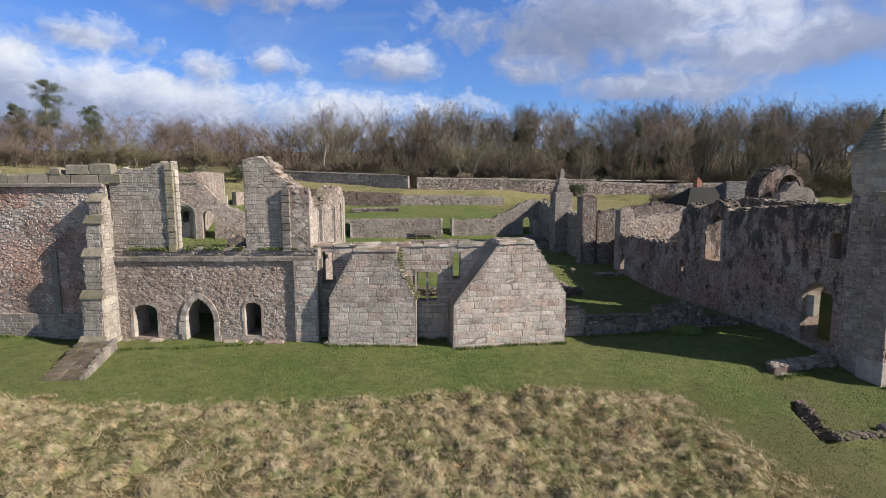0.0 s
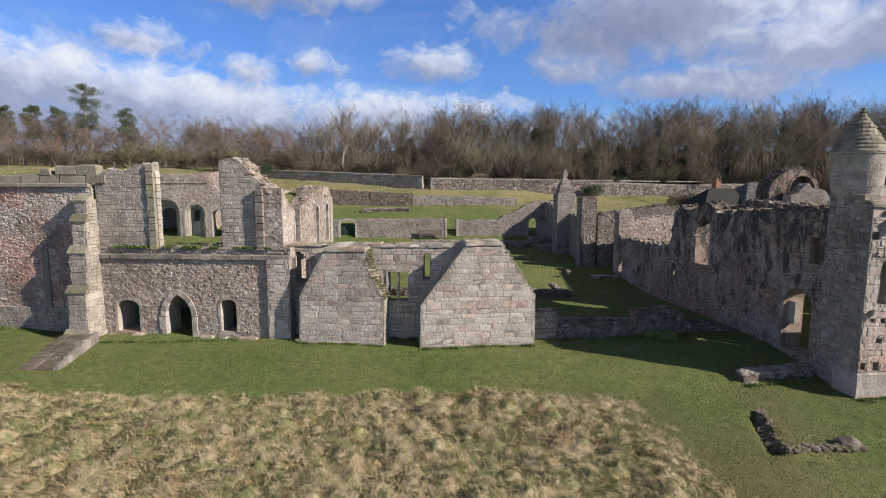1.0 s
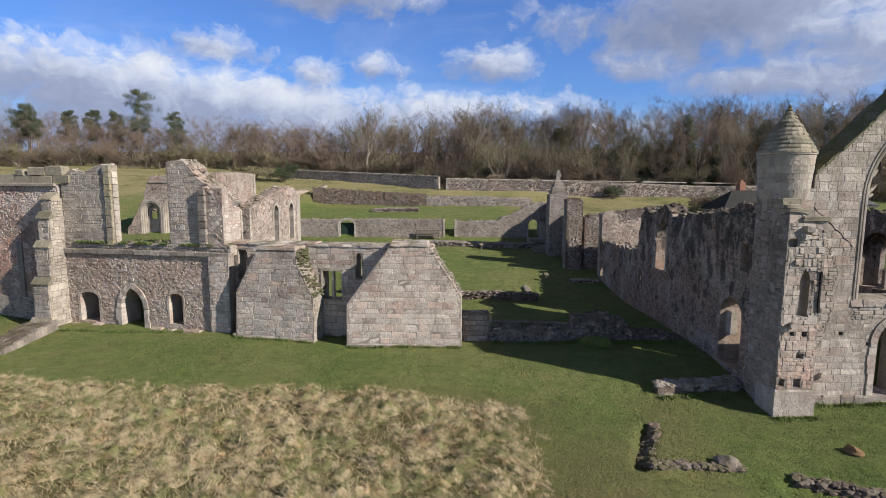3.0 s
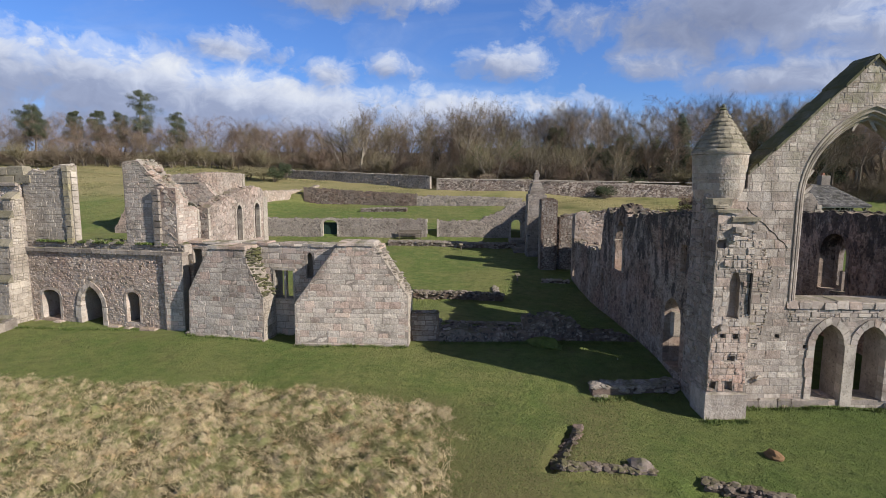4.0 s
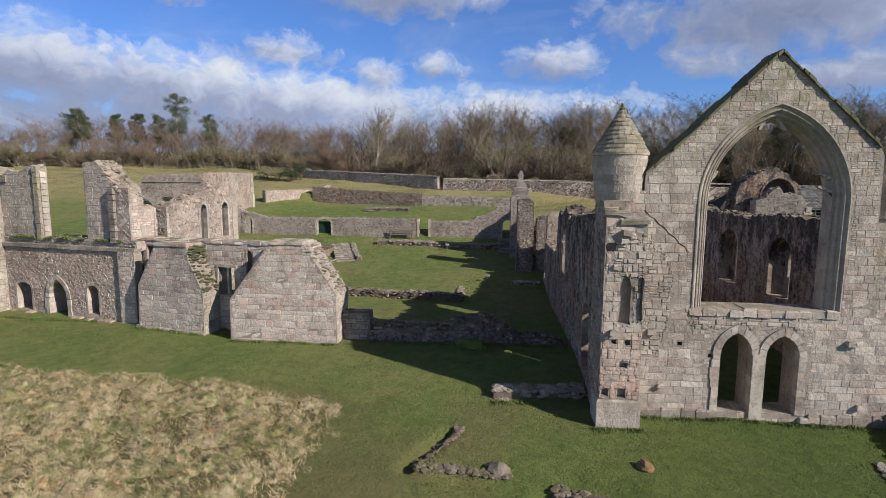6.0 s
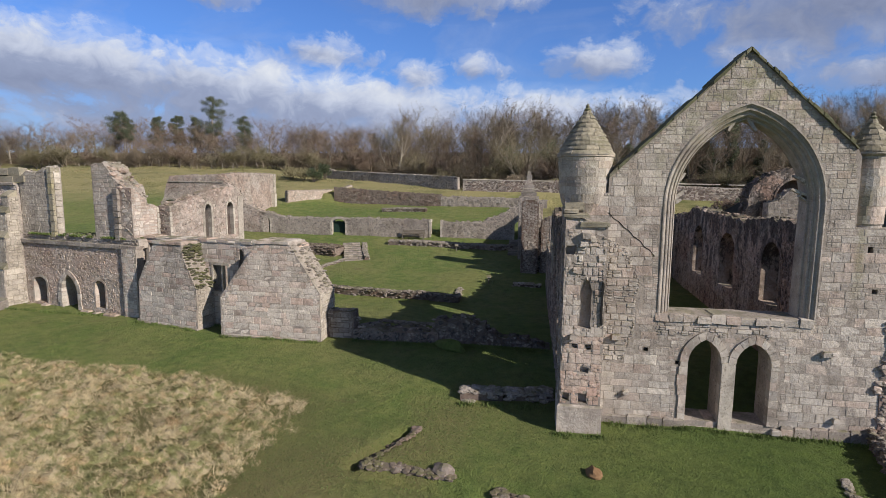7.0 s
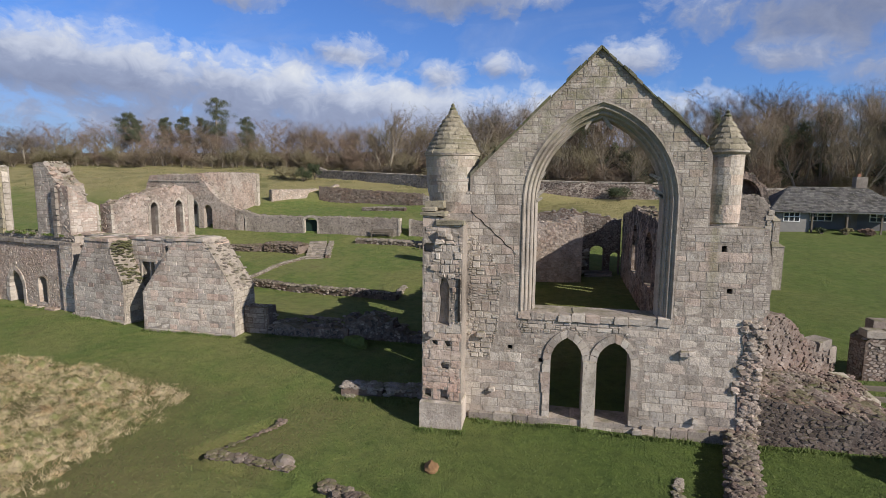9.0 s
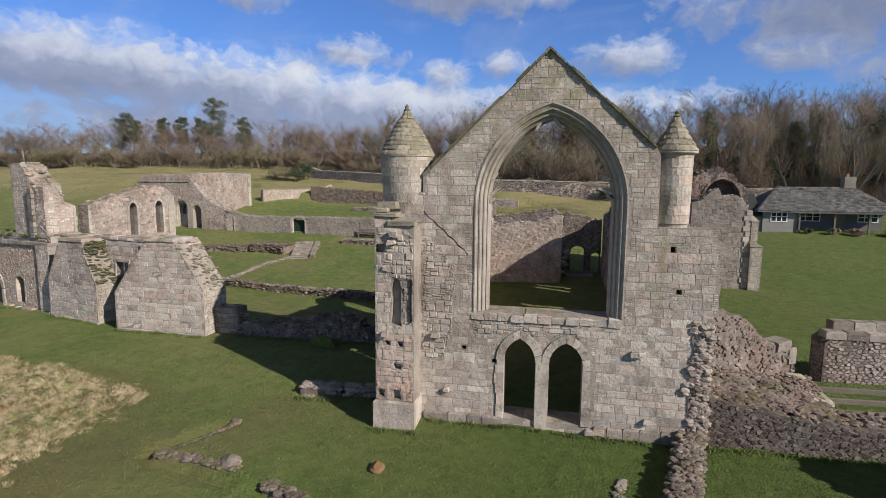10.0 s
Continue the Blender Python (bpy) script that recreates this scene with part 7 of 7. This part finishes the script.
# edge of the wood behind the boundary wall, then rows going back up the slope
for row, (y0, top, step) in enumerate(((77.5, 16.0, 3.0), (82, 18.8, 3.0), (88, 20.6, 3.3), (95, 21.6, 4.0), (104, 22.6, 5.4))):
    x = -2.0 if row else 6.0
    while x < 88 + row * 8:
        yy = y0 + rnd.uniform(-2, 2) - max(0, x - 44) * (.16 if row < 2 else .1)
        if not (x < 12 and yy < 88):
            plant(rnd.choice((0, 1, 2, 3, 4, 4, 4, 4, 5)), x, yy, top + rnd.uniform(-1.6, 1.4) + max(0, x - 30) * .045, rnd.uniform(.85, 1.2))
        x += step * rnd.uniform(.7, 1.3)
for row, (y0, top, step) in enumerate(((92, 16.6, 3.0), (100, 19.0, 3.3), (110, 20.8, 3.8))):
    x = -8.0
    while x < 14:
        plant(rnd.choice((0, 1, 2, 4, 5)), x, y0 + rnd.uniform(-2, 2), top + rnd.uniform(-1.3, 1.2), rnd.uniform(.9, 1.25))
        x += step * rnd.uniform(.7, 1.3)
for row, (y0, top, step) in enumerate(((107, 17.2, 2.8), (113, 20.8, 3.3), (122, 22.6, 4.2))):
    x = -150.0
    while x < -7:
        plant(rnd.choice((0, 1, 2, 5, 5, 2)), x, y0 + rnd.uniform(-3, 3), top + rnd.uniform(-1.6, 1.3), rnd.uniform(.95, 1.35))
        x += step * rnd.uniform(.75, 1.35)
# low bushy growth along the edge of the wood
bushes = []
for i, (wm, cm) in enumerate(((BARK, TWIGGREEN), (BARK, TWIG), (BARK, TWIGRED))):
    w, c = bare_tree(60 + i, 5.0, .6, 4, 4200, .7)
    bushes.append(make_tree("bare_bush", w, c, wm, cm, ("olive-brown leafless bush at the edge of the wood", "brown leafless bush at the edge of the wood", "reddish leafless bush at the edge of the wood")[i]))
    tagged(bushes[-1], group="bushes along the wood")
fresh = set()
for line, tall, step in ((((7, 77), (30, 76.2), (50, 74.6), (96, 67.5)), 4.2, 1.9), (((-150, 105), (-60, 103), (-30, 101), (-9, 90), (6, 85)), 4.6, 2.6)):
    for (ax, ay), (bx, by) in zip(line, line[1:]):
        n_ = int(math.hypot(bx - ax, by - ay) / step)
        for i in range(n_):
            f = (i + rnd.random()) / n_
            x, y, k_ = ax + (bx - ax) * f, ay + (by - ay) * f + rnd.uniform(-.8, 1.8), rnd.choice((0, 0, 1, 2))
            m = Matrix.LocRotScale((x, y, gz(x, y) - .1), Euler((0, 0, rnd.uniform(0, 6.28))), None)
            if k_ in fresh:
                ob = copy_thing(bushes[k_], m)
            else:
                ob = bushes[k_]
                ob.matrix_basis = m
                fresh.add(k_)
            h_ = tall / 5.0 * rnd.uniform(.6, 1.25)
            ob.scale = (h_ * 1.3, h_ * 1.3, h_)
plant(4, 13.7, 79.0, 21.3, 1.25)
plant(4, 26.5, 84.0, 21.6, 1.1)
plant(3, 19.0, 77.5, 17.0, 1.3)
plant(3, 31.0, 77.0, 15.8, 1.3)
plant(3, 36.0, 76.5, 15.0, 1.3)
w, c = bare_tree(77, 12, .6, 1, 350, 1.3)
dead = make_tree("dead_tree", w, c, BARK, TWIG, "gaunt dead tree with few branches standing above the wood")
dead.matrix_basis = pose(22.0, 100, gz(22, 100))
dead.scale = (.9, .9, 1.22)


def pine(x, y, top, seed, wide=1.0, clear=.45):
    rnd_ = random.Random(seed)
    z = gz(x, y)
    h = top - z
    s = Solid()
    p, r = Vector((0, 0, -.3)), h * .020
    pts = []
    for i in range(12):
        q = p + Vector((rnd_.gauss(0, .10), rnd_.gauss(0, .10), (h * .97 + .3) / 12))
        tube(s, p, q, r, r * .91, 6)
        p, r = q, r * .91
        pts.append((q.copy(), r))
    blobs = []
    side = rnd_.uniform(0, 6.28)
    for q, r_ in pts:
        f = q.z / h
        if f < clear:
            continue
        for _ in range(4):
            a = side + rnd_.uniform(-2.3, 2.3)
            side += 2.4
            l = h * (.04 + .12 * math.sin(math.pi * min(1, (1.08 - f) / (1.16 - clear)))) * rnd_.uniform(.5, 1.35) * wide
            e = q + Vector((math.cos(a) * l, math.sin(a) * l, rnd_.uniform(-.1, .09) * h * .5))
            tube(s, q, e, r_ * .5, r_ * .2, 4)
            for _ in range(4):
                d = rnd_.uniform(.4, 1.1)
                blobs.append((q.x + (e.x - q.x) * d + rnd_.gauss(0, .35), q.y + (e.y - q.y) * d + rnd_.gauss(0, .35), q.z + (e.z - q.z) * d + rnd_.gauss(.1, .15), .38 + l * .26, .38 + l * .26, .32 + l * .17))
    blobs.append((p.x, p.y, p.z - .3, .9 * wide, .9 * wide, .55))
    t = make_tree("pine_tree", (s.v, s.f), leaf_cloud(seed, blobs, 14000, .17), BARKGREY, NEEDLES, "dark green pine with layered needle clumps on a bare trunk", "needle_crown")
    t.matrix_basis = pose(x, y, z, 0, 0, 0)
    tagged(t, group="pines")


for x, y, top, seed, wide, clear in ((-53.6, 117, 26.7, 1, 1.0, .40), (-46.4, 118.5, 22.2, 2, 1.0, .3), (-74.0, 113, 22.8, 3, 1.3, .55), (-71, 121, 22.6, 4, .8, .4), (-66, 122, 23.2, 5, .8, .4), (-82, 124, 22.5, 6, 1.1, .5), (-62.5, 124, 23.0, 7, .9, .35)):
    pine(x, y, top, seed, wide, clear)


def ivy_tree(x, y, top, seed, wide=1.0):
    rnd_ = random.Random(seed)
    z = gz(x, y)
    h = top - z
    (wv, wf), _ = bare_tree(seed, h, .4, 1, 60)
    blobs = []
    for i in range(16):
        f = rnd_.uniform(.04, .88)
        a = rnd_.uniform(0, 6.28)
        l = rnd_.uniform(0, .13) * h * wide
        blobs.append((math.cos(a) * l, math.sin(a) * l, f * h, h * .075 * wide * rnd_.uniform(.6, 1.2), h * .075 * wide * rnd_.uniform(.6, 1.2), h * .10))
    t = make_tree("ivy_clad_tree", (wv, wf), leaf_cloud(seed, blobs, 3200, .28), BARK, IVY, "tree smothered in dark evergreen ivy", "ivy")
    t.matrix_basis = pose(x, y, z)
    tagged(t, group="ivy-clad trees")


for i, (x, y, top, wide) in enumerate(((46.5, 78, 18.5, .8), (66.0, 77, 20.0, .9), (29, 82, 17.0, 1.2), (38, 80, 16.5, 1.2), (40.5, 79, 16, 1.1), (57, 80, 17.5, 1.0), (73, 84, 19, 1.2), (33.5, 81, 15.5, 1.2), (61, 83, 19, .9), (10, 99, 16.5, 1.0), (17, 80, 14, 1.3), (22.5, 81, 15.5, 1.2), (35.5, 79, 14.5, 1.5), (43.5, 78, 15, 1.3), (50, 77, 14.5, 1.4), (54, 78, 16, 1.1), (68.5, 76, 16.5, 1.3), (77, 76, 18.5, 1.1))):
    ivy_tree(x, y, top, 300 + i, wide)


def shrub(x, y, r, h, seed, mat, label, count=1500, leaf=.16):
    rnd_ = random.Random(seed)
    z = gz(x, y)
    s = Solid()
    blobs = []
    for i in range(9):
        a, l = rnd_.uniform(0, 6.28), rnd_.uniform(.15, .75) * r
        e = Vector((math.cos(a) * l, math.sin(a) * l, h * rnd_.uniform(.35, .8)))
        tube(s, Vector((0, 0, -.2)), e, .05, .02, 4)
        blobs.append((e.x, e.y, e.z, r * rnd_.uniform(.3, .5), r * rnd_.uniform(.3, .5), h * rnd_.uniform(.2, .35)))
    t = new("shrub")
    tagged(t, label, "shrub", "shrubs")
    place("stem", mesh_of("stem", s.v, s.f, BARK), t)
    vs, fs = leaf_cloud(seed, blobs, count, leaf)
    place("foliage", mesh_of("foliage", vs, fs, mat), t)
    t.matrix_basis = pose(x, y, z)


for i, (x, y, r, h, mat) in enumerate(((37, 75.5, 2.6, 2.4, IVY), (39.5, 76, 2.2, 2.0, IVY), (33.5, 72.6, 2.2, 1.9, IVY), (-13.5, 79.5, 1.8, 2.3, IVY), (-15.5, 80.5, 2.4, 2.0, TWIGGREEN), (-12.2, 81.0, 1.6, 2.2, IVY), (-18, 81, 2.2, 1.8, TWIGGREEN), (41.8, 64, 1.8, 2.6, TWIGRED), (43.5, 65.5, 1.6, 2.0, IVY),
                                   (54.5, 57.2, .8, .7, TWIGRED), (57.5, 57.1, .9, .9, TWIGRED), (50.6, 57.3, .6, .6, IVY), (52.6, 57.2, .6, .7, TWIGGREEN), (46.0, 62, 1.8, 2.6, TWIGRED), (24, 75.4, 2.2, 1.6, TWIGGREEN), (14, 75.6, 2.4, 1.6, TWIGGREEN), (18, 75.8, 2.0, 1.9, TWIG), (28, 75.6, 2.2, 1.6, TWIG))):
    shrub(x, y, r, h, 900 + i, mat, "dense evergreen shrub by the wall" if mat is IVY else "tangled leafless brown shrub by the wall", 1500 if r > 1 else 500, .18 if mat is IVY else .22)


# undergrowth at the foot of the wood: thin stems too many to count
def undergrowth(line, deep, count, tall, mat, seed, label):
    g_ = np.random.default_rng(seed)
    pts = np.array(line, float)
    seg = np.hypot(*(pts[1:] - pts[:-1]).T)
    at = g_.uniform(0, seg.sum(), count)
    cum = np.concatenate([[0], np.cumsum(seg)])
    x = np.interp(at, cum, pts[:, 0])
    y = np.interp(at, cum, pts[:, 1]) + g_.uniform(0, deep, count)
    z = ground_height(x, y)
    clump = .55 + .45 * np.sin(x * .9 + y * .4) * np.sin(x * .37 + 1)
    h = g_.uniform(.15, .7, count) * tall * (.5 + clump * .7)
    z0 = z + g_.uniform(0, .5, count) * h
    dx, dy = g_.normal(0, .8, count) * h, g_.normal(0, .8, count) * h
    w = g_.uniform(.008, .02, count)
    v = np.empty((count, 3, 3))
    v[:, 0] = np.stack([x - w, y, z0], -1)
    v[:, 1] = np.stack([x + w, y, z0], -1)
    v[:, 2] = np.stack([x + dx, y + dy, z0 + h], -1)
    ob = place("undergrowth", mesh_of("undergrowth", v.reshape(-1, 3).tolist(), np.arange(count * 3).reshape(-1, 3).tolist(), mat))
    tagged(ob, label, "undergrowth", kind="stuff")


undergrowth([(-160, 110), (-60, 106), (-30, 104), (-8, 92), (12, 86)], 10, 38000, 3.0, TWIG, 21, "tangled brown undergrowth below the trees")
undergrowth([(10, 75.5), (30, 75.2), (50, 73.5), (95, 66)], 9, 34000, 2.8, TWIG, 22, "tangled brown undergrowth below the trees")
undergrowth([(10, 84), (50, 82), (100, 76)], 16, 16000, 5.5, TWIGRED, 23, "tall thin saplings inside the wood")
undergrowth([(-160, 117), (-60, 113), (-8, 102), (12, 96)], 16, 16000, 5.5, TWIGRED, 24, "tall thin saplings inside the wood")


# ---- grasses ----
def blades(name, px, py, pz, height, width, lean, mat, label, seed, parent=None, toward=None):
    """Bent grass blades from arrays of roots: two joints and a point each."""
    g = np.random.default_rng(seed)
    n = len(px)
    a = g.uniform(0, 2 * np.pi, n)
    la = a + g.normal(0, .6, n) if toward is None else toward
    h = height
    dx, dy = np.cos(la) * lean * h, np.sin(la) * lean * h
    wx, wy = -np.sin(a) * width, np.cos(a) * width
    v = np.empty((n, 5, 3))
    v[:, 0] = np.stack([px - wx, py - wy, pz], -1)
    v[:, 1] = np.stack([px + wx, py + wy, pz], -1)
    v[:, 2] = np.stack([px + wx * .8 + dx * .4, py + wy * .8 + dy * .4, pz + h * .62], -1)
    v[:, 3] = np.stack([px - wx * .8 + dx * .4, py - wy * .8 + dy * .4, pz + h * .62], -1)
    v[:, 4] = np.stack([px + dx, py + dy, pz + h * (1 - .25 * np.minimum(lean, 1.2))], -1)
    base = np.arange(n)[:, None] * 5
    me = bpy.data.meshes.new(name)
    verts = v.reshape(-1, 3)
    me.vertices.add(len(verts))
    me.vertices.foreach_set("co", verts.ravel())
    quads = (base + np.array([0, 1, 2, 3])).ravel()
    tris = (base + np.array([3, 2, 4])).ravel()
    loops = np.concatenate([quads, tris])
    me.loops.add(len(loops))
    me.loops.foreach_set("vertex_index", loops.astype(np.int32))
    me.polygons.add(2 * n)
    starts = np.concatenate([np.arange(n) * 4, 4 * n + np.arange(n) * 3])
    me.polygons.foreach_set("loop_start", starts.astype(np.int32))
    me.polygons.foreach_set("loop_total", np.concatenate([np.full(n, 4), np.full(n, 3)]).astype(np.int32))
    me.materials.append(mat)
    me.update(calc_edges=True)
    ob = place(name, me, parent)
    return tagged(ob, label, "grass", kind="stuff")


g = np.random.default_rng(3)


def meadow_edge(x):
    return np.interp(x, [-30, -11.5, -5.7, 0, 5.8, 10.3, 12.6], [21.5, 20.2, 18.9, 18.7, 18.3, 17.6, 17.0])


# tussocks: a lumpy thatch of mounds, with bent blades lying over it
N = 3700
tx, ty = g.uniform(-24, 12.9, N), g.uniform(-1, 21, N)
fx = 12.5 + .16 * np.sin(ty * 1.3) + .12 * np.sin(ty * 3.1)
edge_ = g.exponential(.28, N)
keep = (ty < meadow_edge(tx) + .12 * np.sin(tx * 2.3) - .35 + edge_) & (tx < fx - .45 + edge_)
tx, ty = tx[keep], ty[keep]
size = np.minimum(.35 + g.gamma(2.2, .46, len(tx)), 2.8)
fade = np.clip(np.minimum((12.6 - tx) / 1.8, (meadow_edge(tx) + .3 - ty) / .7), .12, 1)
size = size * (.25 + .75 * fade)
swirl = 2.5 + 1.2 * np.sin(tx * .45 + ty * .3) + g.normal(0, 1.7, len(tx))
STEP = .11
mx, my = np.arange(-24.5, 13.4, STEP), np.arange(-1.5, 21.6, STEP)
lump = np.zeros((len(my), len(mx)))
for x, y, q, fd in zip(tx, ty, size, fade):
    r = .19 + .12 * q
    i0, i1 = np.searchsorted(mx, (x - 2.2 * r, x + 2.2 * r))
    j0, j1 = np.searchsorted(my, (y - 2.2 * r, y + 2.2 * r))
    d2 = ((mx[None, i0:i1] - x) ** 2 + (my[j0:j1, None] - y) ** 2) / (r * r)
    lump[j0:j1, i0:i1] = np.maximum(lump[j0:j1, i0:i1], (.06 + .12 * q) * (.2 + .8 * fd) * np.exp(-d2 * 2.6))


def thatch(x, y):
    i, j = np.clip(((x - mx[0]) / STEP).astype(int), 0, len(mx) - 1), np.clip(((y - my[0]) / STEP).astype(int), 0, len(my) - 1)
    return lump[j, i]


mgx, mgy = np.meshgrid(mx, my)
inm = (mgy < meadow_edge(mgx) + .12 * np.sin(mgx * 2.3) - .15) & (mgx < 12.2 + .16 * np.sin(mgy * 1.3) + .12 * np.sin(mgy * 3.1))
mgz = ground_height(mgx, mgy) + np.where(inm, lump * (.9 + .25 * g.uniform(-1, 1, lump.shape)) - .045, -.08)
ids = np.arange(mgx.size).reshape(mgx.shape)
cell = np.stack([ids[:-1, :-1], ids[:-1, 1:], ids[1:, 1:], ids[1:, :-1]], -1).reshape(-1, 4)
touch = (inm[:-1, :-1] | inm[1:, 1:]).ravel()
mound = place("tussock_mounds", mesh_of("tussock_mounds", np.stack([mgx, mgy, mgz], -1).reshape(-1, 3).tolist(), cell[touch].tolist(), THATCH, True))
tagged(mound, "matted lumpy meadow grass, straw over green", "grass", kind="stuff")
per = 110
rad = np.repeat(.15 + .12 * size, per)
an, rr = g.uniform(0, 2 * np.pi, len(rad)), np.sqrt(g.uniform(0, 1, len(rad)))
bx, by = np.repeat(tx, per) + np.cos(an) * rr * rad, np.repeat(ty, per) + np.sin(an) * rr * rad
bh = np.repeat((.07 + .042 * size) * (.35 + .65 * fade), per) * g.uniform(.55, 1.25, len(rad))
sw_ = np.repeat(swirl, per)
out = np.arctan2(np.sin(an) * rr * .55 + np.sin(sw_) + g.normal(0, .5, len(an)), np.cos(an) * rr * .55 + np.cos(sw_) + g.normal(0, .5, len(an)))
bend = np.repeat(g.uniform(.9, 2.2, len(tx)), per) * g.uniform(.5, 1.35, len(bx))
blades("tall_grass", bx, by, ground_height(bx, by) + thatch(bx, by) * .9 - .02, bh, g.uniform(.005, .010, len(bx)), bend, STRAW, "tussocky meadow grass bleached straw yellow", 8, None, out)
# flattened stems lying between the tussocks
F = 90000
qx, qy = g.uniform(-24, 12.6, F), g.uniform(-1, 20.6, F)
keep = (qy < meadow_edge(qx) - .2) & (qx < 12.2)
qx, qy = qx[keep], qy[keep]
blades("lying_grass", qx, qy, ground_height(qx, qy) + thatch(qx, qy) * .9, g.uniform(.10, .26, len(qx)), g.uniform(.004, .009, len(qx)), g.uniform(1.1, 2.2, len(qx)), STRAW, "flattened straw-coloured grass between the tussocks", 12, None, 2.5 + 1.2 * np.sin(qx * .45 + qy * .3) + g.normal(0, 1.6, len(qx)))
M = 120000
lx, ly = g.uniform(-24, 36, M), g.uniform(7, 27, M)
keep = ~((ly < meadow_edge(lx) - .3) & (lx < 12.2)) & ~((lx > 21) & (ly > 17.6)) & ~((lx < 4) & (ly > 24.2)) & ~((lx > 4) & (lx < 10.6) & (ly > 22.9))
lx, ly = lx[keep], ly[keep]
blades("lawn_grass", lx, ly, ground_height(lx, ly) - .01, g.uniform(.03, .075, len(lx)), np.full(len(lx), .010), g.uniform(.2, .9, len(lx)), BLADE, "short mown lawn grass", 9)
# grass on the wall head of the range
K = 5200
hu = g.uniform(-7.0, 2.3, K)
hv = -.08 + 1.35 * g.uniform(0, 1, K) ** 1.6
hk = np.sin(hu * 2.1) + np.sin(hu * 5.3 + 1) > -.3
tufts = blades("wall_head_grass", hu[hk], hv[hk], np.full(hk.sum(), 5.06), g.uniform(.06, .2, hk.sum()), np.full(hk.sum(), .014), g.uniform(.3, 1.2, hk.sum()), BLADE, "", 10, rng)
del tufts["category"]

# longer grass along the feet of the walls
feet = []
for (ax, ay), (bx, by) in (((5.0, 23.05), (10.25, 22.9)), ((-0.7, 24.4), (3.3, 23.6)), ((3.4, 24.9), (4.9, 24.6)), ((-1.0, 24.8), (-0.7, 24.9)), ((-11.5, 27.0), (-24, 29.4)), ((22.8, 17.8), (31.4, 17.8)), ((21.0, 16.85), (22.75, 16.85)), ((11.7, 23.45), (21.0, 23.5)), ((31.9, 17.9), (44, 17.9)), ((37.0, 22.2), (46, 22.2)), ((17.5, 18.35), (20.8, 18.6)), ((-9.6, 25.2), (-3.5, 25.3))):
    n_ = int(math.hypot(bx - ax, by - ay) * 260)
    f = g.uniform(0, 1, n_)
    keep = np.sin(f * n_ * .021) + g.normal(0, .7, n_) > -.2
    f = f[keep]
    feet.append(np.stack([ax + (bx - ax) * f, ay + (by - ay) * f - np.abs(g.normal(0, .13, len(f)))], -1))
feet = np.concatenate(feet)
blades("wall_foot_grass", feet[:, 0], feet[:, 1], ground_height(feet[:, 0], feet[:, 1]) - .01, g.uniform(.06, .20, len(feet)), np.full(len(feet), .010), g.uniform(.2, 1.0, len(feet)), BLADE, "longer green grass along the feet of the walls", 15)

# rough pasture on the banks and the hill
R = 90000
hx, hy = g.uniform(-75, 46, R), g.uniform(58, 106, R)
hz = ground_height(hx, hy)
patchy = np.sin(hx * .35 + 1.2 * np.sin(hy * .3)) * np.sin(hy * .5 + np.sin(hx * .21)) + g.normal(0, .25, R)
keep = ((hz > 6.0) | ((hx > 20) & (hx < 42) & (hy > 60))) & (patchy > -.05) & ~((hy > 72.2) & (hy < 74.5) & (hx > 9))
hx, hy, hz = hx[keep], hy[keep], hz[keep]
blades("rough_grass", hx, hy, hz - .03, g.uniform(.10, .28, len(hx)), np.full(len(hx), .022), g.uniform(.5, 1.5, len(hx)), ROUGH, "rough bleached pasture grass on the banks", 14)
